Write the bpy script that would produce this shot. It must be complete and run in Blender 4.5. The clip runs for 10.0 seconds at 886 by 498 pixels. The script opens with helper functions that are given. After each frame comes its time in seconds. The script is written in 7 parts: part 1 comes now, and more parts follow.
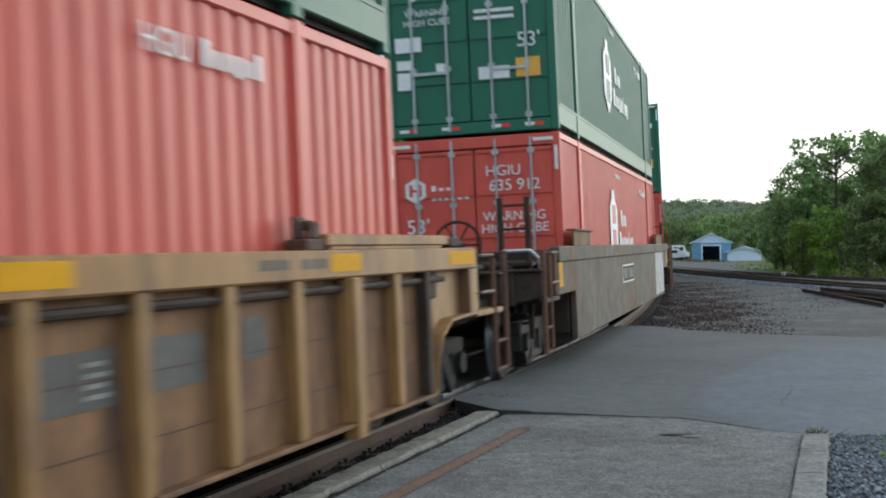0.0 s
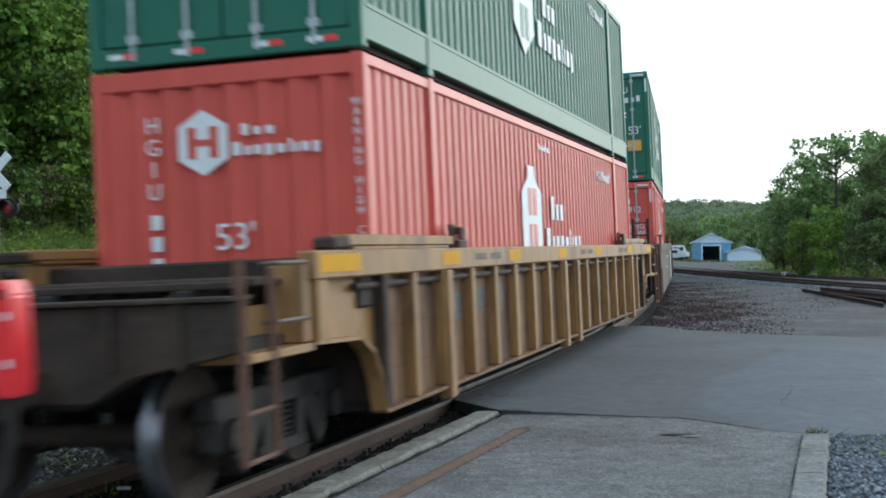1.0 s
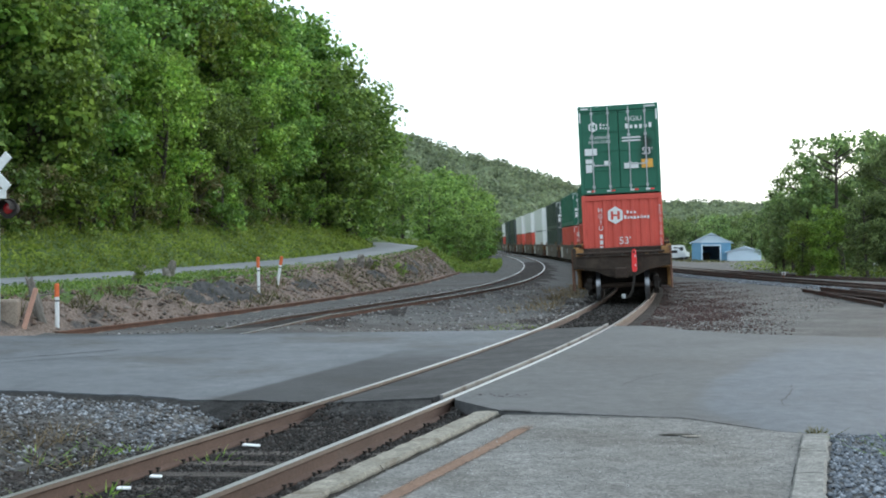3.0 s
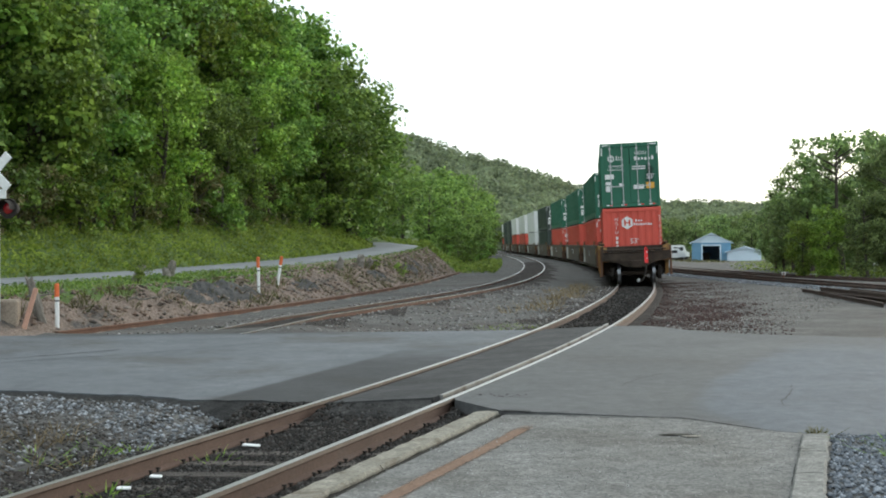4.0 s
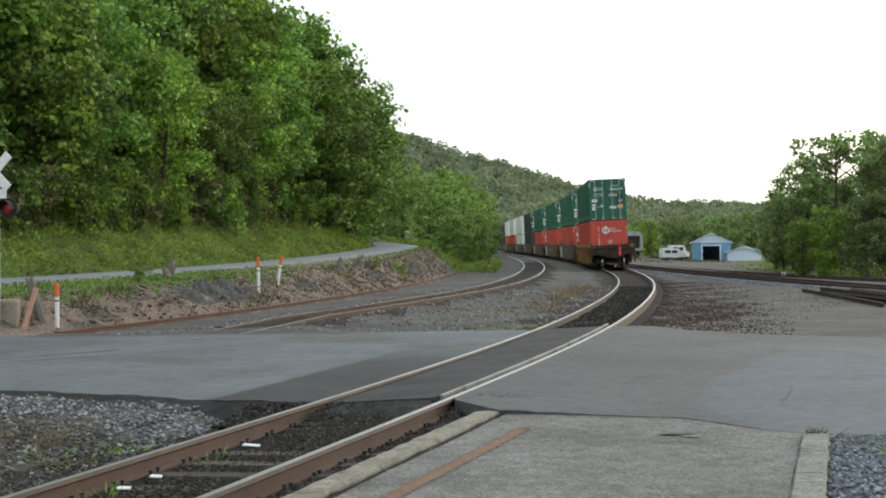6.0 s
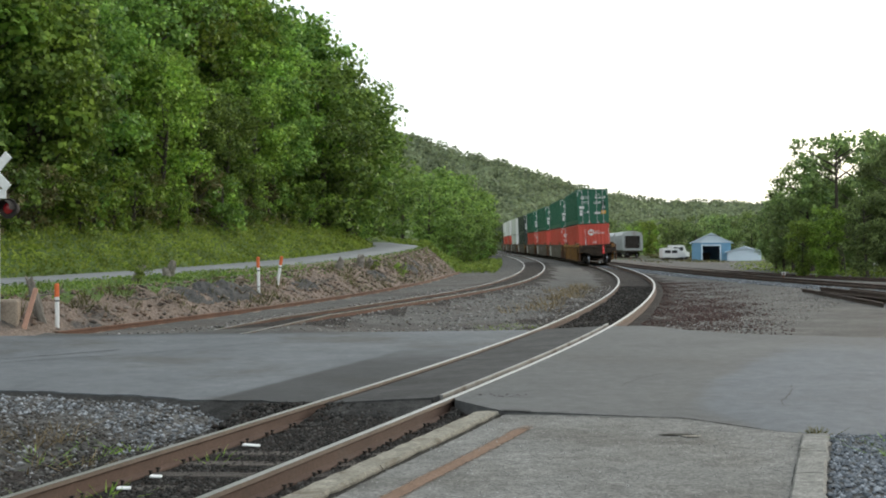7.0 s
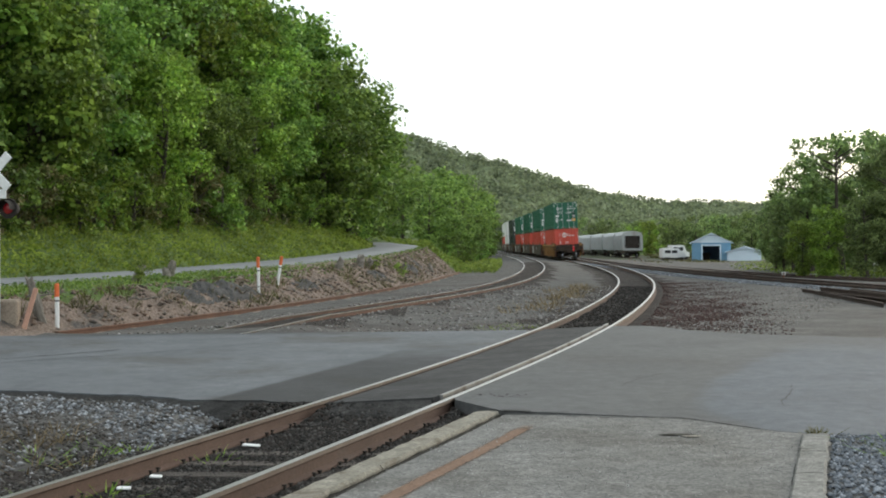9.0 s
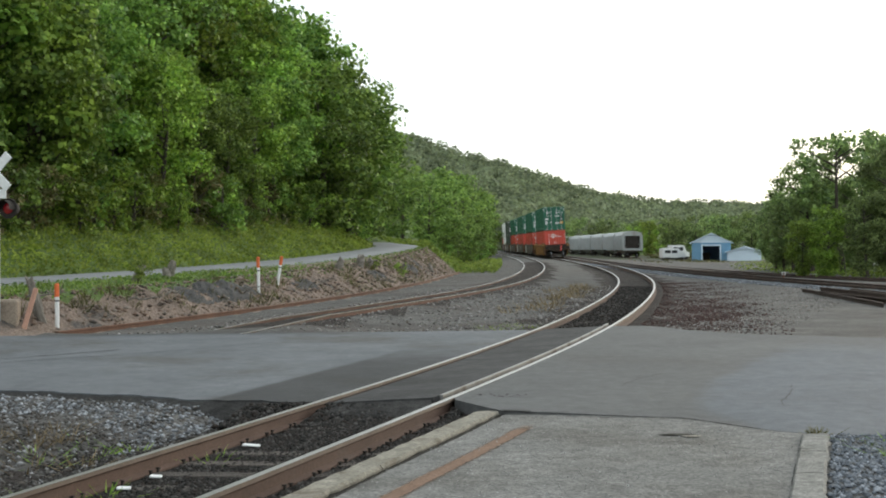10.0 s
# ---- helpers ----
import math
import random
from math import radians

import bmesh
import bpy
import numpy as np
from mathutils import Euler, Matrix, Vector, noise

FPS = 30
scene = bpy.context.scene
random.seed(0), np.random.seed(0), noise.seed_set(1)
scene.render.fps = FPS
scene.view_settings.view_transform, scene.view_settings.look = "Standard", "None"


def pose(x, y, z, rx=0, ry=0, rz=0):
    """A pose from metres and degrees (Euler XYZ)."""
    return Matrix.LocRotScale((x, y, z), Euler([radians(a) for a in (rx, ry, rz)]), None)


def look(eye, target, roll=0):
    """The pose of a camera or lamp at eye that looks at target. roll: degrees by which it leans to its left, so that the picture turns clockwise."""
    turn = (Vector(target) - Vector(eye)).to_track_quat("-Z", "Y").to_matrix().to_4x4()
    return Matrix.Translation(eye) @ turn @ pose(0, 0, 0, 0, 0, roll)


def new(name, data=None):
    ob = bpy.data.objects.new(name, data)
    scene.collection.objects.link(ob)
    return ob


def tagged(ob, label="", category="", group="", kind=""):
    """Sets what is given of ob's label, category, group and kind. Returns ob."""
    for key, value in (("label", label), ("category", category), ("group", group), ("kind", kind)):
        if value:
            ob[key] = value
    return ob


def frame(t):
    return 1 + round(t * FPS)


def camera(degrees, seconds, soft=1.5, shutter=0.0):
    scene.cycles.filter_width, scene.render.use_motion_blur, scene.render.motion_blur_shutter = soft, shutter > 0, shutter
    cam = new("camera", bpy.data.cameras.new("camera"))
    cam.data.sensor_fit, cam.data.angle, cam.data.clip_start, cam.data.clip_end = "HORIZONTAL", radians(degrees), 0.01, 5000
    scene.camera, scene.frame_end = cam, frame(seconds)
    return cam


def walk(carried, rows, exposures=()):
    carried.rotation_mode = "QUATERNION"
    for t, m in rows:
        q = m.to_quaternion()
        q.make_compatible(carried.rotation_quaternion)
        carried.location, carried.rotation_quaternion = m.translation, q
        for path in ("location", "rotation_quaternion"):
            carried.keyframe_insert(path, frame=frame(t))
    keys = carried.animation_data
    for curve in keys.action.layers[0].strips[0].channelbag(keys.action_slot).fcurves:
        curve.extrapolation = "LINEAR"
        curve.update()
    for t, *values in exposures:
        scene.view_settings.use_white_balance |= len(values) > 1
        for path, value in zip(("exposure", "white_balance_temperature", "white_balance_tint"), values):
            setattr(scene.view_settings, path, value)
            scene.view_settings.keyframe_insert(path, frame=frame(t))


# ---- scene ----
# static camera on a tripod beside the crossing
cam = camera(38.657, 10.0, soft=1.9, shutter=0.32)
EYE = Vector((0.0, 0.0, 1.753))
VIEW = Matrix.Translation(EYE) @ pose(0, 0, 0, 90 - 0.2255, 0, 0) @ pose(0, 0, 0, 0, 0, -0.406)
walk(cam, [(0.0, VIEW), (10.0, VIEW)], exposures=[(0.0, 0.13, 5650, 5), (1.0, 0.26, 5350, 3), (1.6, 0.5, 5250, 3), (2.5, 0.68, 5500, 5), (4.0, 0.52, 6200, 5), (5.5, 0.42, 6400, 7), (10.0, 0.38, 6450, 7)])

# ---- light: hazy evening sky, the sun low behind the trees ahead ----
SUN_AZ, SUN_EL = 40.0, 12.0
world = bpy.data.worlds.new("evening_sky")
scene.world = world
world.use_nodes = True
wn, wl = world.node_tree.nodes, world.node_tree.links
sky = wn.new("ShaderNodeTexSky")
sky.sky_type = "NISHITA"
sky.sun_disc = False
sky.sun_elevation, sky.sun_rotation = radians(SUN_EL), radians(SUN_AZ)
sky.air_density, sky.dust_density, sky.ozone_density = 1.0, 2.5, 1.5
veil = wn.new("ShaderNodeMix")
veil.data_type = "RGBA"
veil.inputs[0].default_value = 0.72
veil.inputs[7].default_value = (9.6, 10.2, 10.4, 1)
wl.new(sky.outputs[0], veil.inputs[6])
wl.new(veil.outputs[2], wn["Background"].inputs[0])
wn["Background"].inputs[1].default_value = 0.12
sun = new("sun", bpy.data.lights.new("sun", "SUN"))
sun.data.energy, sun.data.angle, sun.data.color = 1.15, radians(24), (1.0, 0.9, 0.76)
sun_dir = Vector((math.sin(radians(SUN_AZ)) * math.cos(radians(SUN_EL)), math.cos(radians(SUN_AZ)) * math.cos(radians(SUN_EL)), math.sin(radians(SUN_EL))))
sun.matrix_world = look(Vector((0, 0, 60)), Vector((0, 0, 60)) - sun_dir)


# ---- materials ----
def surface(name, c1, c2, scale=3.0, rough=0.8, metal=0.0, fine=60.0, fine_amount=0.25, bump=0.3, dist=0.01,
            stain=None, stain_scale=0.7, stain_at=0.55, stain_soft=0.12, vary=0.0, stretch=(1, 1, 1), spec=0.5, mid=0.0, mid_amount=0.2):
    """Two-scale procedural surface in the thing's own space."""
    m = bpy.data.materials.new(name)
    m.use_nodes = True
    n, l = m.node_tree.nodes, m.node_tree.links
    b = n["Principled BSDF"]
    tc = n.new("ShaderNodeTexCoord")
    mp = n.new("ShaderNodeMapping")
    mp.inputs["Scale"].default_value = stretch
    l.new(tc.outputs["Object"], mp.inputs[0])

    def noise_node(sc, detail=4.0, r=0.6):
        t = n.new("ShaderNodeTexNoise")
        t.inputs["Scale"].default_value, t.inputs["Detail"].default_value, t.inputs["Roughness"].default_value = sc, detail, r
        l.new(mp.outputs[0], t.inputs["Vector"])
        return t.outputs[0]

    def ramp(src, lo, hi):
        r = n.new("ShaderNodeMapRange")
        r.inputs[1].default_value, r.inputs[2].default_value = lo, hi
        l.new(src, r.inputs[0])
        return r.outputs[0]

    def mix(fac, a, c, mode="MIX"):
        x = n.new("ShaderNodeMix")
        x.data_type, x.blend_type = "RGBA", mode
        for sock, v in ((x.inputs[0], fac), (x.inputs[6], a), (x.inputs[7], c)):
            if isinstance(v, (int, float)):
                sock.default_value = v
            elif isinstance(v, tuple):
                sock.default_value = (*v, 1)
            else:
                l.new(v, sock)
        return x.outputs[2]

    col = mix(ramp(noise_node(scale), 0.32, 0.68), c1, c2)
    fn = noise_node(fine, 5.0, 0.7)
    if stain:
        col = mix(ramp(noise_node(stain_scale, 6.0, 0.65), stain_at, stain_at + stain_soft), col, stain)
    fr = n.new("ShaderNodeMapRange")
    fr.inputs[1].default_value, fr.inputs[2].default_value = 0.3, 0.7
    fr.inputs[3].default_value, fr.inputs[4].default_value = 1 - fine_amount, 1 + fine_amount
    l.new(fn, fr.inputs[0])
    if mid:
        md = n.new("ShaderNodeMapRange")
        md.inputs[1].default_value, md.inputs[2].default_value = 0.3, 0.7
        md.inputs[3].default_value, md.inputs[4].default_value = 1 - mid_amount, 1 + mid_amount
        l.new(noise_node(mid, 5.0, 0.65), md.inputs[0])
        both = n.new("ShaderNodeMath")
        both.operation = "MULTIPLY"
        l.new(md.outputs[0], both.inputs[0])
        l.new(fr.outputs[0], both.inputs[1])
        fr = both
    hsv = n.new("ShaderNodeHueSaturation")
    l.new(col, hsv.inputs["Color"])
    if vary:
        oi = n.new("ShaderNodeObjectInfo")
        vr = n.new("ShaderNodeMapRange")
        vr.inputs[3].default_value, vr.inputs[4].default_value = 1 - vary, 1 + vary
        l.new(oi.outputs["Random"], vr.inputs[0])
        mu = n.new("ShaderNodeMath")
        mu.operation = "MULTIPLY"
        l.new(fr.outputs[0], mu.inputs[0])
        l.new(vr.outputs[0], mu.inputs[1])
        l.new(mu.outputs[0], hsv.inputs["Value"])
    else:
        l.new(fr.outputs[0], hsv.inputs["Value"])
    l.new(hsv.outputs[0], b.inputs["Base Color"])
    b.inputs["Roughness"].default_value, b.inputs["Metallic"].default_value = rough, metal
    b.inputs["Specular IOR Level"].default_value = spec
    if bump:
        bp = n.new("ShaderNodeBump")
        bp.inputs["Strength"].default_value, bp.inputs["Distance"].default_value = bump, dist
        l.new(fn, bp.inputs["Height"])
        l.new(bp.outputs[0], b.inputs["Normal"])
    return m


def leaf_material(name, dark, light, warm, glow=0.35, patch=0.8, swing=0.38):
    m = bpy.data.materials.new(name)
    m.use_nodes = True
    n, l = m.node_tree.nodes, m.node_tree.links
    b = n["Principled BSDF"]
    g = n.new("ShaderNodeNewGeometry")
    rp = n.new("ShaderNodeValToRGB")
    rp.color_ramp.elements[0].color, rp.color_ramp.elements[1].color = (*dark, 1), (*light, 1)
    e = rp.color_ramp.elements.new(0.93)
    e.color = (*warm, 1)
    l.new(g.outputs["Random Per Island"], rp.inputs[0])
    oi = n.new("ShaderNodeObjectInfo")
    hsv = n.new("ShaderNodeHueSaturation")
    for sock, lo, hi in (("Hue", 0.482, 0.509), ("Value", 0.66, 1.25)):
        r = n.new("ShaderNodeMapRange")
        r.inputs[3].default_value, r.inputs[4].default_value = lo, hi
        l.new(oi.outputs["Random"], r.inputs[0])
        l.new(r.outputs[0], hsv.inputs[sock])
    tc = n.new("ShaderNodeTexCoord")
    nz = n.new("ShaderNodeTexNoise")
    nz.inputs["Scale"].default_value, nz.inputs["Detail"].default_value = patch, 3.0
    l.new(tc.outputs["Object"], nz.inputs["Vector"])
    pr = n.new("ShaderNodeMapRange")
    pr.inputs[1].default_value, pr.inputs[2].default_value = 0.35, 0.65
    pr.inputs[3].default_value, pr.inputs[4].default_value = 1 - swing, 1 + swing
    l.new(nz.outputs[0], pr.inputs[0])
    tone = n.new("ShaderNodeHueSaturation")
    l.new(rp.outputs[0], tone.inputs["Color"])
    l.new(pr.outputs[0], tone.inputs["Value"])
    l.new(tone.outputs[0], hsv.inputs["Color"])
    l.new(hsv.outputs[0], b.inputs["Base Color"])
    b.inputs["Roughness"].default_value = 0.6
    b.inputs["Specular IOR Level"].default_value = 0.25
    tr = n.new("ShaderNodeBsdfTranslucent")
    l.new(hsv.outputs[0], tr.inputs[0])
    mx = n.new("ShaderNodeMixShader")
    mx.inputs[0].default_value = glow
    l.new(b.outputs[0], mx.inputs[1])
    l.new(tr.outputs[0], mx.inputs[2])
    l.new(mx.outputs[0], n["Material Output"].inputs[0])
    return m


def soft_edge(m, grain=6.0, swing=0.5):
    """Lets an overlay thin out unevenly where its mesh's wear value falls to zero."""
    n, l = m.node_tree.nodes, m.node_tree.links
    at = n.new("ShaderNodeAttribute")
    at.attribute_name = "wear"
    tc = n.new("ShaderNodeTexCoord")
    nz = n.new("ShaderNodeTexNoise")
    nz.inputs["Scale"].default_value, nz.inputs["Detail"].default_value, nz.inputs["Roughness"].default_value = grain, 6.0, 0.7
    l.new(tc.outputs["Object"], nz.inputs["Vector"])
    ad = n.new("ShaderNodeMath")
    ad.operation = "MULTIPLY_ADD"
    l.new(nz.outputs[0], ad.inputs[0])
    ad.inputs[1].default_value = 2 * swing
    l.new(at.outputs["Fac"], ad.inputs[2])
    mr = n.new("ShaderNodeMapRange")
    mr.interpolation_type = "SMOOTHSTEP"
    mr.inputs[1].default_value, mr.inputs[2].default_value = swing + 0.05, swing + 0.95
    l.new(ad.outputs[0], mr.inputs[0])
    l.new(mr.outputs[0], n["Principled BSDF"].inputs["Alpha"])
    return m


def second_coat(m, tint, grain=2.5, swing=0.4):
    """A second tone over the same grain, where the mesh's wear value rises."""
    n, l = m.node_tree.nodes, m.node_tree.links
    base = n["Principled BSDF"].inputs["Base Color"]
    first = base.links[0].from_socket
    at = n.new("ShaderNodeAttribute")
    at.attribute_name = "wear"
    tc = n.new("ShaderNodeTexCoord")
    nz = n.new("ShaderNodeTexNoise")
    nz.inputs["Scale"].default_value, nz.inputs["Detail"].default_value, nz.inputs["Roughness"].default_value = grain, 6.0, 0.7
    l.new(tc.outputs["Object"], nz.inputs["Vector"])
    ad = n.new("ShaderNodeMath")
    ad.operation = "MULTIPLY_ADD"
    l.new(nz.outputs[0], ad.inputs[0])
    ad.inputs[1].default_value = 2 * swing
    l.new(at.outputs["Fac"], ad.inputs[2])
    mr = n.new("ShaderNodeMapRange")
    mr.interpolation_type = "SMOOTHSTEP"
    mr.inputs[1].default_value, mr.inputs[2].default_value = swing + 0.1, swing + 0.9
    l.new(ad.outputs[0], mr.inputs[0])
    x = n.new("ShaderNodeMix")
    x.data_type, x.blend_type = "RGBA", "MULTIPLY"
    l.new(mr.outputs[0], x.inputs[0])
    l.new(first, x.inputs[6])
    x.inputs[7].default_value = (*tint, 1)
    l.new(x.outputs[2], base)
    return m


def wear(me, values):
    a = me.attributes.new("wear", "FLOAT", "POINT")
    a.data.foreach_set("value", np.asarray(values, np.float32))


def lamp_material(name, colour, strength):
    m = bpy.data.materials.new(name)
    m.use_nodes = True
    b = m.node_tree.nodes["Principled BSDF"]
    b.inputs["Base Color"].default_value = (*colour, 1)
    b.inputs["Roughness"].default_value = 0.15
    b.inputs["Emission Color"].default_value = (*colour, 1)
    b.inputs["Emission Strength"].default_value = strength
    return m


M_ASPHALT = second_coat(surface("asphalt", (0.09, 0.097, 0.107), (0.128, 0.136, 0.147), 0.6, 0.8, fine=70, fine_amount=0.35, bump=0.35, dist=0.006, spec=0.3,
                                stain=(0.074, 0.071, 0.067), stain_scale=0.28, stain_at=0.5, stain_soft=0.18, mid=5, mid_amount=0.2), (0.31, 0.3, 0.29), 2.5, 0.45)
M_OLD_ASPHALT = surface("old_asphalt", (0.115, 0.113, 0.107), (0.17, 0.166, 0.157), 0.8, 0.9, fine=34, fine_amount=0.75, bump=0.7, dist=0.012,
                        stain=(0.074, 0.069, 0.06), stain_scale=0.5, stain_at=0.47, stain_soft=0.2, mid=6, mid_amount=0.36)
M_CROSSING = surface("crossing_asphalt", (0.034, 0.034, 0.035), (0.058, 0.058, 0.059), 1.2, 0.9, spec=0.2, fine=60, fine_amount=0.3, bump=0.4, dist=0.008,
                     stain=(0.1, 0.098, 0.094), stain_scale=1.1, stain_at=0.6, stain_soft=0.2, mid=4, mid_amount=0.25)
M_BALLAST = surface("ballast_ground", (0.065, 0.061, 0.057), (0.112, 0.107, 0.102), 0.4, 0.95, spec=0.3, fine=26, fine_amount=0.6, bump=0.7, dist=0.03, mid=2.2, mid_amount=0.28,
                    stain=(0.066, 0.048, 0.04), stain_scale=0.13, stain_at=0.52, stain_soft=0.2)
M_CINDER = surface("brown_cinder_ground", (0.03, 0.026, 0.024), (0.05, 0.042, 0.038), 0.6, 0.95, spec=0.1, fine=24, fine_amount=0.55, bump=0.8, dist=0.03, mid=3, mid_amount=0.25)
M_GRASS_GROUND = surface("verge_soil", (0.075, 0.115, 0.027), (0.115, 0.17, 0.038), 0.7, 0.95, fine=14, fine_amount=0.5, bump=0.8, dist=0.08)
M_FOREST_FLOOR = surface("forest_floor", (0.03, 0.035, 0.014), (0.05, 0.06, 0.02), 0.5, 0.95, fine=8, fine_amount=0.5, bump=0.8, dist=0.1)
M_ROCK = surface("rock_bank", (0.165, 0.122, 0.096), (0.26, 0.195, 0.155), 1.3, 0.95, fine=14, fine_amount=0.6, bump=1.0, dist=0.1,
                 stain=(0.06, 0.058, 0.056), stain_scale=0.45, stain_at=0.56)
M_RAIL_TOP = surface("polished_rail_head", (0.3, 0.29, 0.275), (0.38, 0.37, 0.355), 3, 0.36, 0.9, fine=20, fine_amount=0.1, bump=0.05)
M_RAIL = surface("rusty_rail", (0.08, 0.046, 0.033), (0.112, 0.066, 0.048), 2.0, 0.85, 0.1, fine=40, fine_amount=0.25, bump=0.3,
                 stain=(0.1, 0.065, 0.05), stain_scale=1.2, stain_at=0.58)
M_RAIL_SIDE = surface("worn_rail_side", (0.095, 0.066, 0.05), (0.135, 0.1, 0.078), 2.0, 0.7, 0.25, fine=30, fine_amount=0.2, bump=0.2)
M_YARD_RAIL = surface("dark_yard_rail", (0.045, 0.03, 0.024), (0.075, 0.05, 0.038), 2.0, 0.9, 0.0, fine=30, fine_amount=0.3, bump=0.4)
M_RAIL_OLD = surface("dark_rusted_rail", (0.11, 0.055, 0.035), (0.16, 0.08, 0.05), 2.0, 0.9, 0.0, fine=30, fine_amount=0.3, bump=0.4)
M_TIE = surface("weathered_tie", (0.045, 0.036, 0.03), (0.085, 0.07, 0.06), 2.5, 0.95, fine=25, fine_amount=0.4, bump=0.6, dist=0.02, vary=0.25, stretch=(0.3, 4, 4))
M_CONCRETE = surface("weathered_concrete", (0.175, 0.16, 0.128), (0.25, 0.23, 0.188), 2.5, 0.9, fine=40, fine_amount=0.35, bump=0.7, dist=0.012, mid=12, mid_amount=0.25,
                     stain=(0.13, 0.108, 0.08), stain_scale=2.2, stain_at=0.53)
M_KERB_GREY = surface("grey_kerb_concrete", (0.15, 0.146, 0.135), (0.215, 0.21, 0.195), 2.5, 0.9, fine=40, fine_amount=0.4, bump=0.8, dist=0.014, mid=10, mid_amount=0.28,
                      stain=(0.085, 0.08, 0.07), stain_scale=2.6, stain_at=0.55)
M_ROAD_BROWN = second_coat(surface("brownish_asphalt", (0.072, 0.073, 0.074), (0.102, 0.103, 0.104), 0.6, 0.82, fine=70, fine_amount=0.35, bump=0.35, dist=0.006, spec=0.3,
                       stain=(0.062, 0.06, 0.057), stain_scale=0.3, stain_at=0.5, stain_soft=0.2, mid=5, mid_amount=0.2), (1.12, 1.22, 1.38), 1.1, 0.45)
M_SLATE = surface("dark_slate_rock", (0.03, 0.03, 0.031), (0.06, 0.057, 0.055), 2.0, 0.85, fine=16, fine_amount=0.45, bump=1.0, dist=0.06, mid=5, mid_amount=0.3, stretch=(1, 0.5, 1.6))
M_DIRT = surface("dark_joint_dirt", (0.02, 0.018, 0.016), (0.04, 0.036, 0.03), 4.0, 0.95, fine=40, fine_amount=0.4, bump=0.6, spec=0.1)
M_RED = surface("red_container_paint", (0.56, 0.088, 0.062), (0.62, 0.105, 0.075), 0.5, 0.5, fine=6, fine_amount=0.06, bump=0.05,
                stain=(0.42, 0.07, 0.052), stain_scale=1.1, stain_at=0.6, stretch=(1, 1, 0.25), spec=0.28, mid=2.5, mid_amount=0.08)
M_GREEN = surface("green_container_paint", (0.03, 0.128, 0.078), (0.037, 0.15, 0.094), 0.5, 0.55, fine=6, fine_amount=0.06, bump=0.05, spec=0.3,
                  stain=(0.035, 0.11, 0.08), stain_scale=1.1, stain_at=0.62, stretch=(1, 1, 0.25))
M_WHITE_BOX = surface("white_container_paint", (0.7, 0.7, 0.68), (0.78, 0.78, 0.76), 0.5, 0.5, fine=6, fine_amount=0.05, bump=0.05)
M_DARK_BOX = surface("dark_container_paint", (0.03, 0.045, 0.04), (0.045, 0.06, 0.05), 0.5, 0.5, fine=6, fine_amount=0.05, bump=0.05)
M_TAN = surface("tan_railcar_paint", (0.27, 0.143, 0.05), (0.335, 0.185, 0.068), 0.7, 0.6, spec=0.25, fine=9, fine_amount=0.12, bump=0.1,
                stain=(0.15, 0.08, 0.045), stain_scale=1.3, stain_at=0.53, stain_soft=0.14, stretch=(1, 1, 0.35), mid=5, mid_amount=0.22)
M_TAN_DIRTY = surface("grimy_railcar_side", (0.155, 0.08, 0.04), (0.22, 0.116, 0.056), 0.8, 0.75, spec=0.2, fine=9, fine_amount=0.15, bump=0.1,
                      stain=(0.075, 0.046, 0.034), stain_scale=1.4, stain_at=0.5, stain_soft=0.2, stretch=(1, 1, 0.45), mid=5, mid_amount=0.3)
M_GREY_SIDE = surface("faded_railcar_side", (0.09, 0.076, 0.058), (0.13, 0.11, 0.083), 0.7, 0.75, fine=9, fine_amount=0.15, bump=0.1, spec=0.2,
                      stain=(0.12, 0.062, 0.034), stain_scale=1.1, stain_at=0.53, stain_soft=0.14, stretch=(1, 0.6, 0.7), mid=4, mid_amount=0.3)
M_PALE = surface("pale_worn_paint", (0.2, 0.19, 0.175), (0.3, 0.285, 0.26), 2.0, 0.8, fine=14, fine_amount=0.2, bump=0, stain=(0.1, 0.085, 0.07), stain_scale=2.5, stain_at=0.52)
M_CHALK = surface("chalky_white_paint", (0.42, 0.41, 0.38), (0.52, 0.51, 0.48), 2.0, 0.8, fine=14, fine_amount=0.2, bump=0, stain=(0.25, 0.2, 0.15), stain_scale=2.0, stain_at=0.52)
M_GRIME = surface("black_railcar_grime", (0.022, 0.019, 0.017), (0.045, 0.038, 0.033), 1.5, 0.8, spec=0.2, fine=20, fine_amount=0.3, bump=0.3)
M_SILL = surface("grimy_end_sill", (0.034, 0.026, 0.02), (0.064, 0.047, 0.035), 1.5, 0.7, spec=0.2, fine=20, fine_amount=0.3, bump=0.3, stain=(0.085, 0.05, 0.034), stain_scale=1.6, stain_at=0.57, stain_soft=0.15, mid=4, mid_amount=0.25)
M_TRUCK = surface("brown_truck_iron", (0.04, 0.029, 0.023), (0.07, 0.05, 0.038), 2.0, 0.8, 0.1, spec=0.2, fine=20, fine_amount=0.3, bump=0.3)
M_WHEEL = surface("wheel_steel", (0.2, 0.205, 0.22), (0.3, 0.305, 0.32), 3.0, 0.28, 0.9, fine=20, fine_amount=0.1, bump=0.05)
M_PANEL = surface("faded_panel", (0.075, 0.07, 0.062), (0.115, 0.106, 0.094), 1.5, 0.8, fine=12, fine_amount=0.2, bump=0)
M_YELLOW = surface("yellow_marking", (0.62, 0.3, 0.004), (0.7, 0.35, 0.006), 1.0, 0.7, spec=0.1, fine=12, fine_amount=0.1, bump=0)
